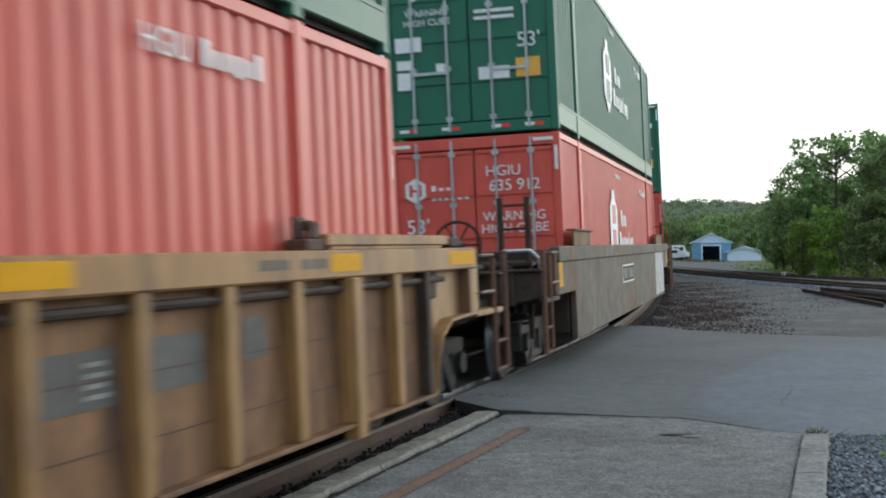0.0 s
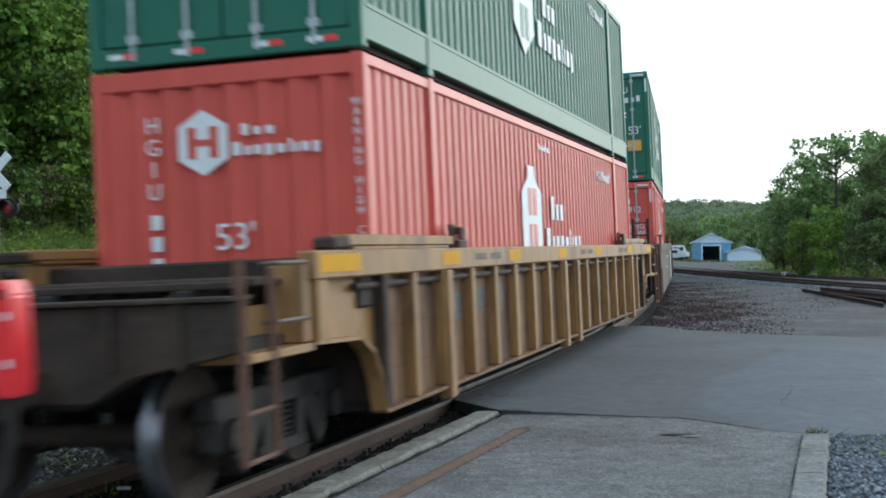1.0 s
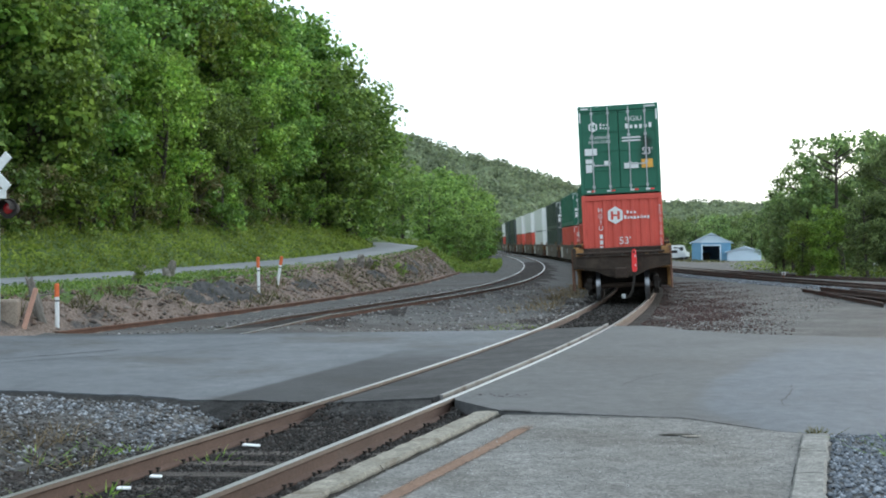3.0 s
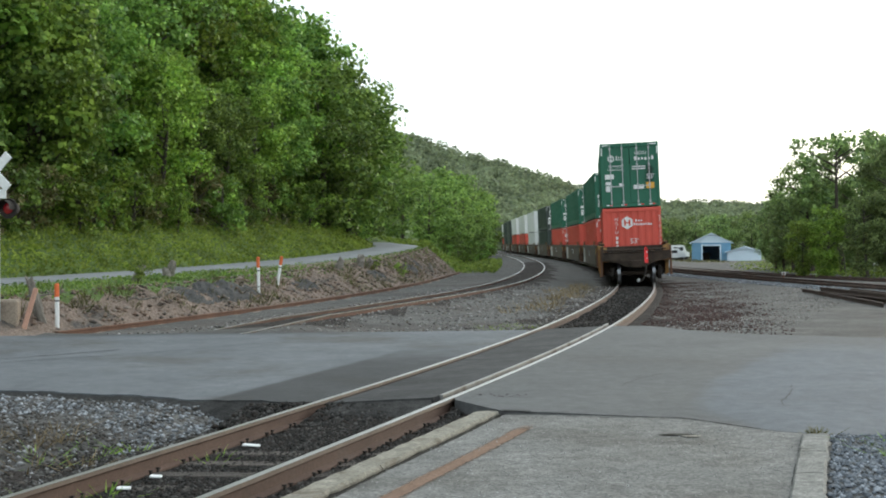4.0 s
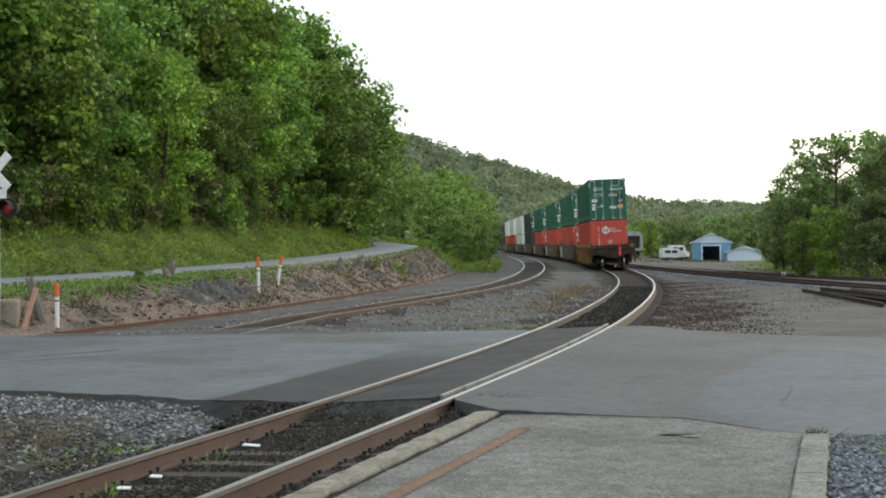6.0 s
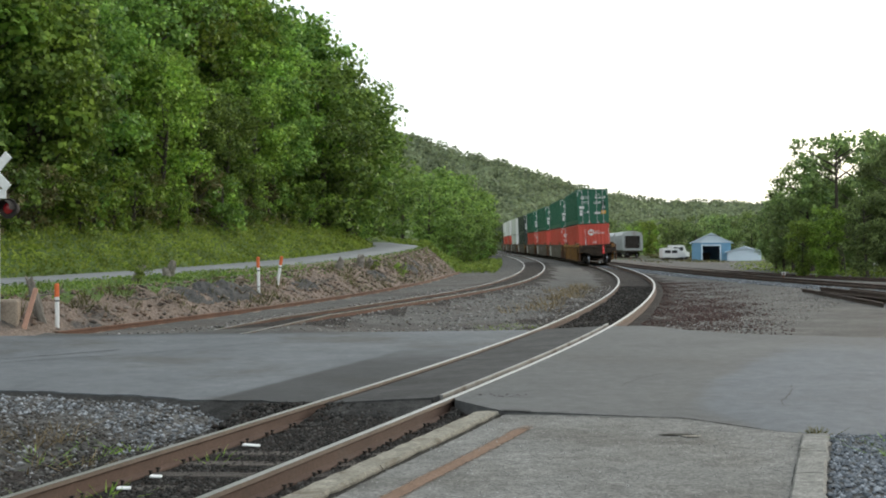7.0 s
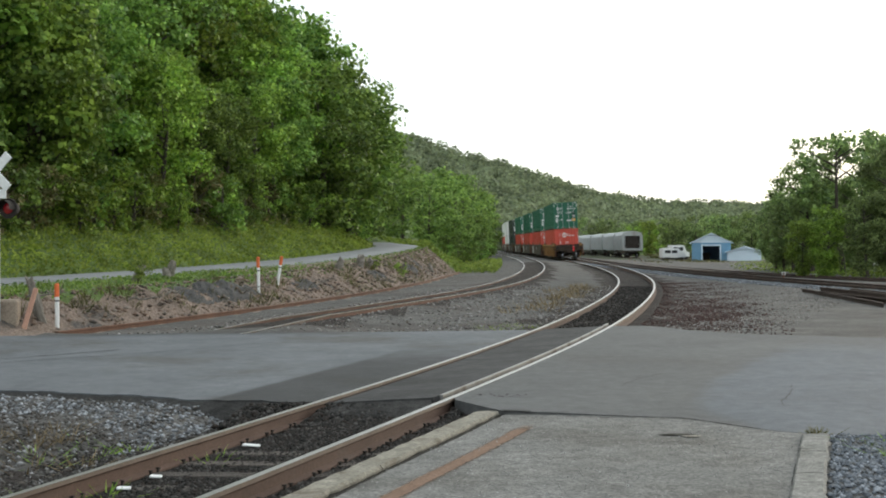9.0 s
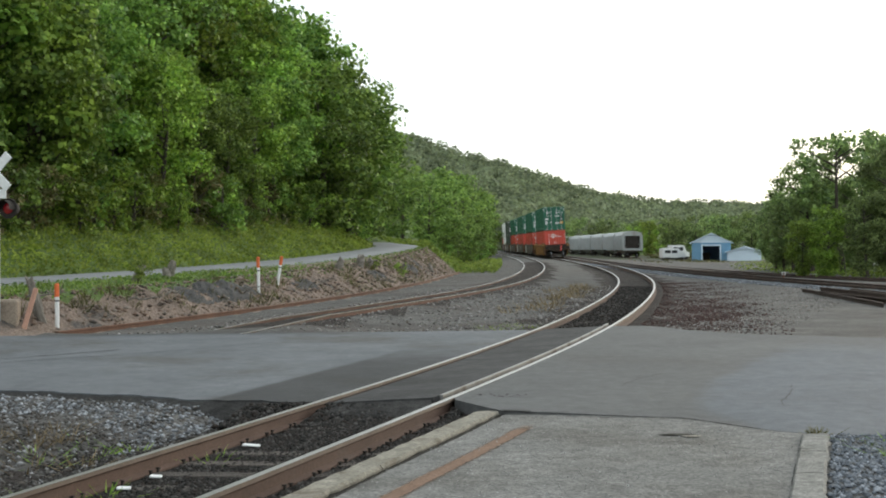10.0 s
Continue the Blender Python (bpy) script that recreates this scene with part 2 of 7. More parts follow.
M_WHITE = surface("white_marking", (0.7, 0.7, 0.69), (0.78, 0.78, 0.77), 1.5, 0.6, fine=15, fine_amount=0.08, bump=0)
M_ORANGE = surface("orange_tape", (0.62, 0.12, 0.03), (0.7, 0.15, 0.04), 2, 0.6, fine=15, fine_amount=0.1, bump=0)
M_STEEL = surface("galvanised_steel", (0.42, 0.43, 0.43), (0.52, 0.53, 0.53), 2, 0.45, 0.6, fine=20, fine_amount=0.1, bump=0.1)
M_EOT = surface("red_device_paint", (0.75, 0.025, 0.03), (0.85, 0.04, 0.04), 2, 0.4, fine=10, fine_amount=0.06, bump=0)
M_STICKER_Y = surface("yellow_sticker", (0.7, 0.36, 0.05), (0.75, 0.4, 0.06), 2, 0.6, fine=10, fine_amount=0.1, bump=0)
M_BLUE = surface("blue_shed_siding", (0.13, 0.27, 0.4), (0.17, 0.33, 0.47), 0.8, 0.7, fine=10, fine_amount=0.08, bump=0.1)
M_BLUE_ROOF = surface("pale_blue_roof", (0.58, 0.68, 0.77), (0.65, 0.75, 0.83), 0.8, 0.6, fine=10, fine_amount=0.08, bump=0.1)
M_BLACK = surface("black_opening", (0.012, 0.012, 0.013), (0.02, 0.02, 0.021), 2, 0.8, fine=10, fine_amount=0.1, bump=0)
M_HOPPER = surface("grey_hopper_paint", (0.35, 0.37, 0.37), (0.44, 0.46, 0.455), 0.4, 0.6, fine=5, fine_amount=0.1, bump=0.1,
                   stain=(0.25, 0.22, 0.19), stain_scale=0.4, stain_at=0.55, stretch=(1, 1, 0.3))
M_BARK = surface("bark", (0.05, 0.04, 0.03), (0.09, 0.075, 0.06), 3, 0.95, fine=18, fine_amount=0.4, bump=0.8, dist=0.03, stretch=(3, 3, 0.5))
M_WOOD = surface("rotten_wood", (0.14, 0.125, 0.105), (0.24, 0.215, 0.185), 3, 0.95, fine=22, fine_amount=0.4, bump=0.8, dist=0.03, stretch=(4, 4, 0.6))
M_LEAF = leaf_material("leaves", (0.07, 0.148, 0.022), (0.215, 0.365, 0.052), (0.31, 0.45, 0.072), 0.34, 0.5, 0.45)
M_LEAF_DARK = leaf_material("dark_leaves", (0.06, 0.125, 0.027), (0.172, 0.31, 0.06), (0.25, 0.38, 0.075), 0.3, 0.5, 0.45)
# ridge leaves paler and greyer: aerial haze is put into their colour
M_LEAF_HAZE = leaf_material("distant_leaves", (0.175, 0.225, 0.14), (0.245, 0.31, 0.18), (0.29, 0.36, 0.19), 0.42, 0.1, 0.4)
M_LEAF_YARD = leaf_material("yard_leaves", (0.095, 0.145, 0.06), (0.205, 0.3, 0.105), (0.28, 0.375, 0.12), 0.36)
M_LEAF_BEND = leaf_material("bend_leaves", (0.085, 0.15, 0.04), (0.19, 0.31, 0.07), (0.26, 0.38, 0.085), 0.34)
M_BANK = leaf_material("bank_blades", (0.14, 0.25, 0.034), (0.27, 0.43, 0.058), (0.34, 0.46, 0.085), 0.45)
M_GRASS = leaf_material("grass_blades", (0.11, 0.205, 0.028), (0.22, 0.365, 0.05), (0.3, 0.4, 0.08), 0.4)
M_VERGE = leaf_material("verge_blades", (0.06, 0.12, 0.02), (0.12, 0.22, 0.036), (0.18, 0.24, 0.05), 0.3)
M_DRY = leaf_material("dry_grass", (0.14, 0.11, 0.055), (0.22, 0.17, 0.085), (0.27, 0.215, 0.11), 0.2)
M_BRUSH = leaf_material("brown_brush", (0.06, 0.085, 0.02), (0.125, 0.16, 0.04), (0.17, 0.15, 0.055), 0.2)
M_LAMP_RED = lamp_material("lit_red_lens", (0.2, 0.012, 0.016), 0.09)


# ---- mesh helpers ----
def part(name, bm, material, parent=None, label="", smooth=False):
    me = bpy.data.meshes.new(name)
    bm.to_mesh(me)
    bm.free()
    return put(name, me, material, parent, label, smooth)


def put(name, me, material, parent=None, label="", smooth=False):
    for m in (material if isinstance(material, (list, tuple)) else [material]):
        me.materials.append(m)
    if smooth:
        me.polygons.foreach_set("use_smooth", [True] * len(me.polygons))
    ob = new(name, me)
    if parent:
        ob.parent = parent
    if label:
        tagged(ob, label)
    return ob


def share(name, me, parent, m=None, label=""):
    ob = new(name, me)
    ob.parent = parent
    if m is not None:
        ob.matrix_basis = m
    if label:
        tagged(ob, label)
    return ob


def thing(name, label, category, group="", kind="", m=None):
    ob = new(name)
    ob.empty_display_size = 0.3
    if m is not None:
        ob.matrix_basis = m
    return tagged(ob, label, category, group, kind)


def box(bm, x0, x1, y0, y1, z0, z1, m=None, bevel=0.0):
    vs = [bm.verts.new((x, y, z)) for x in (x0, x1) for y in (y0, y1) for z in (z0, z1)]
    fs = [bm.faces.new([vs[i] for i in q]) for q in ((0, 1, 3, 2), (4, 6, 7, 5), (0, 4, 5, 1), (2, 3, 7, 6), (0, 2, 6, 4), (1, 5, 7, 3))]
    if bevel:
        es = list({e for f in fs for e in f.edges})
        r = bmesh.ops.bevel(bm, geom=es, offset=bevel, segments=1, affect="EDGES")
        vs = list({v for v in vs if v.is_valid} | set(r["verts"]))
    if m is not None:
        bmesh.ops.transform(bm, matrix=m, verts=vs)
    return vs


def boxes(name, specs, material, parent=None, label="", bevel=0.0):
    bm = bmesh.new()
    for s in specs:
        box(bm, *s, bevel=bevel)
    return part(name, bm, material, parent, label)


def rod(bm, a, b, r0, r1=None, seg=8):
    a, b = Vector(a), Vector(b)
    r1 = r0 if r1 is None else r1
    q = (b - a).to_track_quat("Z", "Y").to_matrix()
    rings = []
    for p, r in ((a, r0), (b, r1)):
        rings.append([bm.verts.new(p + q @ Vector((r * math.cos(2 * math.pi * i / seg), r * math.sin(2 * math.pi * i / seg), 0))) for i in range(seg)])
    for i in range(seg):
        j = (i + 1) % seg
        bm.faces.new((rings[0][i], rings[0][j], rings[1][j], rings[1][i]))
    bm.faces.new(rings[0][::-1])
    bm.faces.new(rings[1])


def lathe(bm, profile, seg=24, axis="X"):
    """Turned solid: (along, radius) pairs about an axis."""
    rings = []
    for a, r in profile:
        ring = []
        for i in range(seg):
            c, s = r * math.cos(2 * math.pi * i / seg), r * math.sin(2 * math.pi * i / seg)
            ring.append(bm.verts.new((a, c, s) if axis == "X" else (c, s, a)))
        rings.append(ring)
    for p, q in zip(rings, rings[1:]):
        for i in range(seg):
            j = (i + 1) % seg
            bm.faces.new((p[i], p[j], q[j], q[i]))
    bm.faces.new(rings[0][::-1])
    bm.faces.new(rings[-1])


def mesh_from(name, verts, faces):
    me = bpy.data.meshes.new(name)
    me.from_pydata(verts, [], faces)
    me.update()
    return me


def quads_mesh(name, corners):
    """corners: array (n, 4, 3) of loose quads."""
    n = len(corners)
    me = bpy.data.meshes.new(name)
    me.vertices.add(4 * n)
    me.vertices.foreach_set("co", corners.reshape(-1).astype(np.float32))
    me.loops.add(4 * n)
    me.loops.foreach_set("vertex_index", np.arange(4 * n, dtype=np.int32))
    me.polygons.add(n)
    me.polygons.foreach_set("loop_start", np.arange(0, 4 * n, 4, dtype=np.int32))
    me.update(calc_edges=True)
    me.validate()
    return me


def leaf_cards(pos, size, rng, up=0.3, outward=None, aspect=0.7):
    """Pointed leaf quads at pos, facing mostly outward and up."""
    n = len(pos)
    nor = rng.normal(size=(n, 3))
    if outward is not None:
        nor += 1.1 * outward
    nor[:, 2] += up
    nor /= np.linalg.norm(nor, axis=1)[:, None]
    t = np.cross(nor, rng.normal(size=(n, 3)))
    t /= np.linalg.norm(t, axis=1)[:, None] + 1e-9
    b = np.cross(nor, t)
    s = (size * rng.uniform(0.6, 1.35, n))[:, None]
    sag = nor * s * 0.22
    return np.stack([pos - t * s, pos - b * s * aspect - sag * 0, pos + t * s - sag, pos + b * s * aspect], axis=1)


def interp(y, ys, xs):
    return np.interp(y, ys, xs)


# ---- plan: track lines, road, hillside ----
def spline(ys, xs):
    """Natural cubic spline x(y)."""
    ys, xs = np.array(ys, float), np.array(xs, float)
    n, h = len(ys), np.diff(ys)
    a = np.zeros((n, n))
    r = np.zeros(n)
    a[0, 0] = a[-1, -1] = 1
    for i in range(1, n - 1):
        a[i, i - 1], a[i, i], a[i, i + 1] = h[i - 1], 2 * (h[i - 1] + h[i]), h[i]
        r[i] = 6 * ((xs[i + 1] - xs[i]) / h[i] - (xs[i] - xs[i - 1]) / h[i - 1])
    k = np.linalg.solve(a, r)

    def f(y):
        y = np.asarray(y, float)
        i = np.clip(np.searchsorted(ys, y) - 1, 0, n - 2)
        d0, d1, w = y - ys[i], ys[i + 1] - y, h[i]
        inside = k[i] * d1 ** 3 / (6 * w) + k[i + 1] * d0 ** 3 / (6 * w) + (xs[i] / w - k[i] * w / 6) * d1 + (xs[i + 1] / w - k[i + 1] * w / 6) * d0
        lo = xs[0] + (y - ys[0]) * ((xs[1] - xs[0]) / h[0] - h[0] * (2 * k[0] + k[1]) / 6)
        hi = xs[-1] + (y - ys[-1]) * ((xs[-1] - xs[-2]) / h[-1] + h[-1] * (k[-2] + 2 * k[-1]) / 6)
        return np.where(y < ys[0], lo, np.where(y > ys[-1], hi, inside))
    return f


class Line:
    """A track's centre line with its cant; lengths run along it from y = -60."""

    def __init__(self, ys, xs, bank, z=0.0, sink=None, fall=0.0):
        self.f, self.bank, self.z = spline(ys, xs), radians(bank), z
        self.fall = fall  # drop for each metre past y = 60
        self.sink = sink  # where the rails dip into the road: (deepest y, level y, depth)
        self.y = np.arange(-60, 520, 0.25)
        self.x = self.f(self.y)
        self.s = np.concatenate([[0], np.cumsum(np.hypot(np.diff(self.x), np.diff(self.y)))])

    def at(self, s):
        return float(np.interp(s, self.s, self.x)), float(np.interp(s, self.s, self.y))

    def s_of(self, y):
        return float(np.interp(y, self.y, self.s))

    def side(self, y, off, up=0.0):
        """Point off metres to the right of the centre at y, canted."""
        e = 0.2
        dx = float(self.f(y + e) - self.f(y - e)) / (2 * e)
        k = math.hypot(1, dx)
        c, s = math.cos(self.bank), math.sin(self.bank)
        o, u = off * c - up * s, off * s + up * c
        u -= self.fall * max(0.0, y - 60)
        if self.sink:
            u -= self.sink[2] * min(1.0, max(0.0, (self.sink[1] - y) / (self.sink[1] - self.sink[0])))
        return Vector((float(self.f(y)) + o / k, y - o * dx / k, self.z + u))


MAIN = Line((-20, 10.5, 15.0, 25.6, 33.5, 56.4, 80.5, 113.5, 156.0, 205, 260, 300, 345), (-11.4, -1.87, -0.45, 2.55, 4.4, 8.6, 11.2, 13.05, 13.95, 14.35, 14.6, 15.6, 17.9), 2.2)
SECOND = Line((-10, 12, 20, 27, 35.1, 47.3, 67, 96, 150, 260, 330), (-20.2, -10.3, -7.0, -4.55, -2.15, 1.05, 4.25, 6.9, 9.2, 10.9, 13.6), 3.8, 0.03, (24.9, 30.5, 0.17))
YARD = Line((20, 35, 50, 80, 110, 146, 200, 300), (24.0, 20.8, 18.3, 15.9, 15.6, 16.3, 17.0, 16.0), 0.0, -0.1)
SPUR = Line((20, 40, 60, 96, 130, 165, 200, 240, 300), (33.5, 26.6, 21.6, 18.7, 20.2, 25.2, 30.0, 31.0, 29.6), 0.0, -0.1, fall=0.0037)

OLD_RAIL = spline((0, 20, 27.4, 33.3, 45.3, 60, 77, 100, 150, 300), (-18.6, -11.0, -8.4, -6.6, -3.75, -1.3, 0.5, 2.4, 5.0, 6.5))
LANE_X = spline((0, 20, 36.6, 50, 70, 85, 100, 125, 170), (-25.5, -18.4, -13.3, -9.4, -5.1, -3.2, -4.4, -8.4, -18))
LANE_Z = spline((-20, 20, 36.6, 50, 70, 85, 100, 125, 170), (0.6, 0.62, 0.72, 0.85, 1.19, 1.56, 1.72, 2.35, 6.0))
LANE_HALF = 1.45


def bank_top(y):
    """Where the rock bank above the old rail levels off."""
    xo, xr = OLD_RAIL(y), LANE_X(y)
    k = np.clip((y - 78) / 14, 0, 1)
    return np.maximum(xo - 1.9, xr + LANE_HALF + 0.3) * (1 - k) + (xr + LANE_HALF + 0.3) * k


def ground_z(x, y):
    x, y = np.asarray(x, float), np.asarray(y, float)
    xo, xr, zr = OLD_RAIL(y), LANE_X(y), LANE_Z(y)
    top = bank_top(y)
    far = np.clip((y - 26.2) / 2.0, 0, 1)
    z = -0.052 - 0.148 * far + 0.035 * np.clip((x - 2.6) / 0.5, 0, 1) * np.clip((12.5 - y) / 1.0, 0, 1) - 0.0037 * np.clip(y - 60, 0, 150) * np.clip((x - MAIN.f(y) - 3) / 6, 0, 1)
    o = x - MAIN.f(y)
    z = np.minimum(z, -0.178 + 0.038 * np.clip(o, -1.6, 1.6) + 0.12 * np.clip((np.abs(o) - 1.75) / 0.5, 0, 1) ** 2)
    z = np.maximum(z, np.where(y > 26.5, -0.065 + 0.05 * np.clip(x - SECOND.f(y), -1.2, 1.2) - 0.16 * np.clip((np.abs(x - SECOND.f(y)) - 1.3) / 1.4, 0, 1) - 0.1 * np.clip(x - MAIN.f(y) - 1.2, 0, 30), -9))
    t = np.clip((xo - 0.25 - x) / np.maximum(xo - 0.25 - top, 0.4), 0, 1)
    z = z + t * (zr - 0.03 - z)
    up = np.clip(xr - LANE_HALF - 0.4 - x, 0, 400)
    z = z + np.where(up < 45, 0.52 * up, 23.4 + 0.25 * (up - 45))
    return z


def grid_sheet(name, xs, ys, zf, material, label, category="ground"):
    xs, ys = np.array(xs), np.array(ys)
    gx, gy = np.meshgrid(xs, ys)
    gz = zf(gx, gy)
    nx = len(xs)
    faces = [(j * nx + i, j * nx + i + 1, (j + 1) * nx + i + 1, (j + 1) * nx + i) for j in range(len(ys) - 1) for i in range(nx - 1)]
    me = mesh_from(name, np.stack([gx, gy, gz], -1).reshape(-1, 3).tolist(), faces)
    ob = put(name, me, material, smooth=True)
    return tagged(ob, label, category, kind="structure")


rng = np.random.default_rng(5)


def rough_ground(x, y):
    x, y = np.asarray(x, float), np.asarray(y, float)
    xo = OLD_RAIL(y)
    bank = np.exp(-((x - xo + 1.1) / 0.8) ** 2)
    n = np.sin(x * 3.1 + y * 1.7) * np.sin(y * 2.3 - x * 0.9) + 0.6 * np.sin(x * 7.3 - y * 4.1)
    return ground_z(x, y) + 0.07 * bank * n + 0.012 * np.sin(x * 2.1) * np.sin(y * 1.7)


xs = np.concatenate([np.linspace(-1500, -120, 8), np.linspace(-100, -26, 20), np.arange(-25, 20, 0.4), np.arange(20, 40, 1.5), np.linspace(42, 150, 16), np.linspace(200, 1500, 7)])
ys = np.concatenate([np.linspace(-900, -60, 5), np.linspace(-45, 6, 12), np.arange(8, 90, 0.6), np.arange(91, 180, 3), np.linspace(190, 420, 20), np.linspace(460, 3500, 10)])
ground = grid_sheet("ground", xs, ys, rough_ground, [M_BALLAST, M_ROCK, M_GRASS_GROUND, M_FOREST_FLOOR, M_CINDER],
                    "dark cinder and gravel ground rising into a wooded bank")
cx = np.array([p.center[:] for p in ground.data.polygons])
xo, xr = OLD_RAIL(cx[:, 1]), LANE_X(cx[:, 1])
idx = np.zeros(len(cx), np.int32)
off = cx[:, 0] - MAIN.f(cx[:, 1])
wob = 0.5 * np.sin(cx[:, 0] * 2.3 + cx[:, 1] * 0.9) + 0.5 * np.sin(cx[:, 1] * 1.7 - cx[:, 0] * 1.1) + rng.uniform(-0.45, 0.45, len(cx))
idx[(off > -1.7 - 0.35 * wob) & (off < 1.75 + 0.45 * wob) & (cx[:, 1] < 110)] = 4
side = cx[:, 0] - SECOND.f(cx[:, 1])
idx[(side > -0.8 - 0.1 * wob) & (side < 1.5 + 0.35 * wob) & (cx[:, 1] > 27.5) & (cx[:, 1] < 120)] = 4
idx[(np.abs(cx[:, 0] - YARD.f(cx[:, 1])) < 1.2 + 0.3 * wob) & (cx[:, 1] > 30) & (cx[:, 1] < 150)] = 4
idx[cx[:, 0] < xo] = 1
idx[cx[:, 0] < bank_top(cx[:, 1]) + 0.25] = 2
idx[(cx[:, 1] > 46) & (cx[:, 1] < 84) & (cx[:, 0] > xr + LANE_HALF + 0.35) & (cx[:, 0] < xo)] = 1
idx[(cx[:, 0] < xo - 0.4) & (cx[:, 1] > 84)] = 2
idx[cx[:, 0] < xr - LANE_HALF - 6] = 3
idx[(cx[:, 1] > 175) & (cx[:, 0] > 24)] = 3
idx[(cx[:, 1] > 300)] = 3
idx[(cx[:, 0] > 45)] = 2
ground.data.polygons.foreach_set("material_index", idx)

# paved lane along the foot of the hill
ly = np.arange(4, 112, 1.5)
verts, faces = [], []
for i, y in enumerate(ly):
    dx = float(LANE_X(y + 0.5) - LANE_X(y - 0.5))
    k = math.hypot(1, dx)
    for o, dz in ((-LANE_HALF, 0.0), (0, 0.05), (LANE_HALF, 0.0), (LANE_HALF + 0.05, -0.2)):
        verts.append((float(LANE_X(y)) + o / k, y - o * dx / k, float(LANE_Z(y)) + 0.03 + dz))
    if i:
        a = 4 * i
        faces += [(a - 4 + j, a - 3 + j, a + 1 + j, a + j) for j in range(3)]
lane = put("lane", mesh_from("lane", verts, faces), surface("pale_lane_asphalt", (0.15, 0.16, 0.168), (0.2, 0.21, 0.218), 0.5, 0.9, fine=40, fine_amount=0.15), smooth=True)
tagged(lane, "pale grey asphalt lane along the wooded bank", "lane", kind="structure")


# ---- crossing road: slabs on each side of the rails and between them ----
FAR_EDGE = lambda x: np.interp(x, (-60, -30, -9, -5.2, 0.8, 4.3, 5.0, 5.7, 7.9, 20, 60), (20, 24.2, 25.7, 26.2, 26.1, 26.3, 25.0, 24.2, 22.9, 20.0, 12.0))
NEAR_L = lambda x: np.interp(x, (-60, -20, -5.64, -4.05, -2.7, -1.5, 0), (12, 15.5, 16.0, 15.45, 14.7, 14.4, 14.2)) + 0.05 * np.sin(4.7 * x) + 0.035 * np.sin(11.3 * x + 1) + 0.02 * np.sin(23 * x)
NEAR_R = lambda x: np.interp(x, (-0.2, 0.58, 2.41, 3.1, 3.6, 6, 20, 60), (14.6, 13.15, 12.65, 11.7, 11.45, 11.2, 9.5, 4.0))


def road_strip(name, u0, u1, v_rows, material, label, z_in, z_out, drop=0.3, thick=0.25, wobble=0.0):
    """Slab between plan functions u0(v) and u1(v) over rows v (y values); z from side to side."""
    vs, fs = [], []
    n = 7
    for v in v_rows:
        a, b = float(u0(v)), float(u1(v))
        for i in range(n):
            t = i / (n - 1)
            vs.append((a + (b - a) * t, v, z_in + (z_out - z_in) * t))
    m = len(v_rows)
    for j in range(m - 1):
        for i in range(n - 1):
            fs.append((j * n + i, j * n + i + 1, (j + 1) * n + i + 1, (j + 1) * n + i))
    base = len(vs)
    rim = [i for i in range(n)] + [j * n + n - 1 for j in range(1, m)] + [(m - 1) * n + i for i in range(n - 2, -1, -1)] + [j * n for j in range(m - 2, 0, -1)]
    for i in rim:
        vs.append((vs[i][0], vs[i][1], vs[i][2] - thick))
    for k in range(len(rim)):
        q = (k + 1) % len(rim)
        fs.append((rim[k], base + k, base + q, rim[q]))
    ob = put(name, mesh_from(name, vs, fs), material)
    return tagged(ob, label, "road", kind="structure")


def road_sheet(name, x_rows, near, far, zf, material, label, coat, n=56):
    vs, fs = [], []
    for x in x_rows:
        a, b = near(x), far(x)
        for i in range(n):
            y = a + (b - a) * i / (n - 1)
            vs.append((x, y, zf(x, y)))
    m = len(x_rows)
    for j in range(m - 1):
        for i in range(n - 1):
            fs.append((j * n + i, (j + 1) * n + i, (j + 1) * n + i + 1, j * n + i + 1))
    base = len(vs)
    rim = [i for i in range(n)] + [j * n + n - 1 for j in range(1, m)] + [(m - 1) * n + i for i in range(n - 2, -1, -1)] + [j * n for j in range(m - 2, 0, -1)]
    for i in rim:
        vs.append((vs[i][0], vs[i][1], vs[i][2] - 0.3))
    for k in range(len(rim)):
        q = (k + 1) % len(rim)
        fs.append((rim[k], base + k, base + q, rim[q]))
    me = mesh_from(name, vs, fs)
    wear(me, [coat(x, y) for x, y, z in vs])
    ob = put(name, me, material)
    return tagged(ob, label, "road", kind="structure")


GAUGE = 0.7525
LEFT_EDGE = spline(np.arange(0, 61, 2.0), [MAIN.side(y, -GAUGE - 0.09).x for y in np.arange(0, 61, 2.0)])
RIGHT_EDGE = spline(np.arange(0, 61, 2.0), [MAIN.side(y, GAUGE + 0.06).x for y in np.arange(0, 61, 2.0)])


def y_on(edge, x):
    ys_ = np.arange(0, 60, 0.1)
    return float(np.interp(x, edge(ys_), ys_))


def left_z(x, y):
    d = float(LEFT_EDGE(y)) - x
    return -0.036 - 0.02 * min(d, 3.0) / 3


def right_z(x, y):
    d = x - float(RIGHT_EDGE(y))
    return 0.026 - 0.03 * min(max(d, 0), 2.5) / 2.5


def tar_coat(x, y):
    """Tarred band along the main track, and the tarred approach of the second."""
    d = float(LEFT_EDGE(y)) - x
    a = min(1.0, max(0.0, (1.5 - d) / 0.2)) * min(1.0, max(0.12, (24.5 - y) / 7.0))
    e = float(FAR_EDGE(x)) - y
    b = 0.75 * max(0.0, 1 - e / 1.3) * max(0.0, min(1, (x + 9.5) / 1.5, (-0.4 - x) / 2.5))
    return max(a, b)


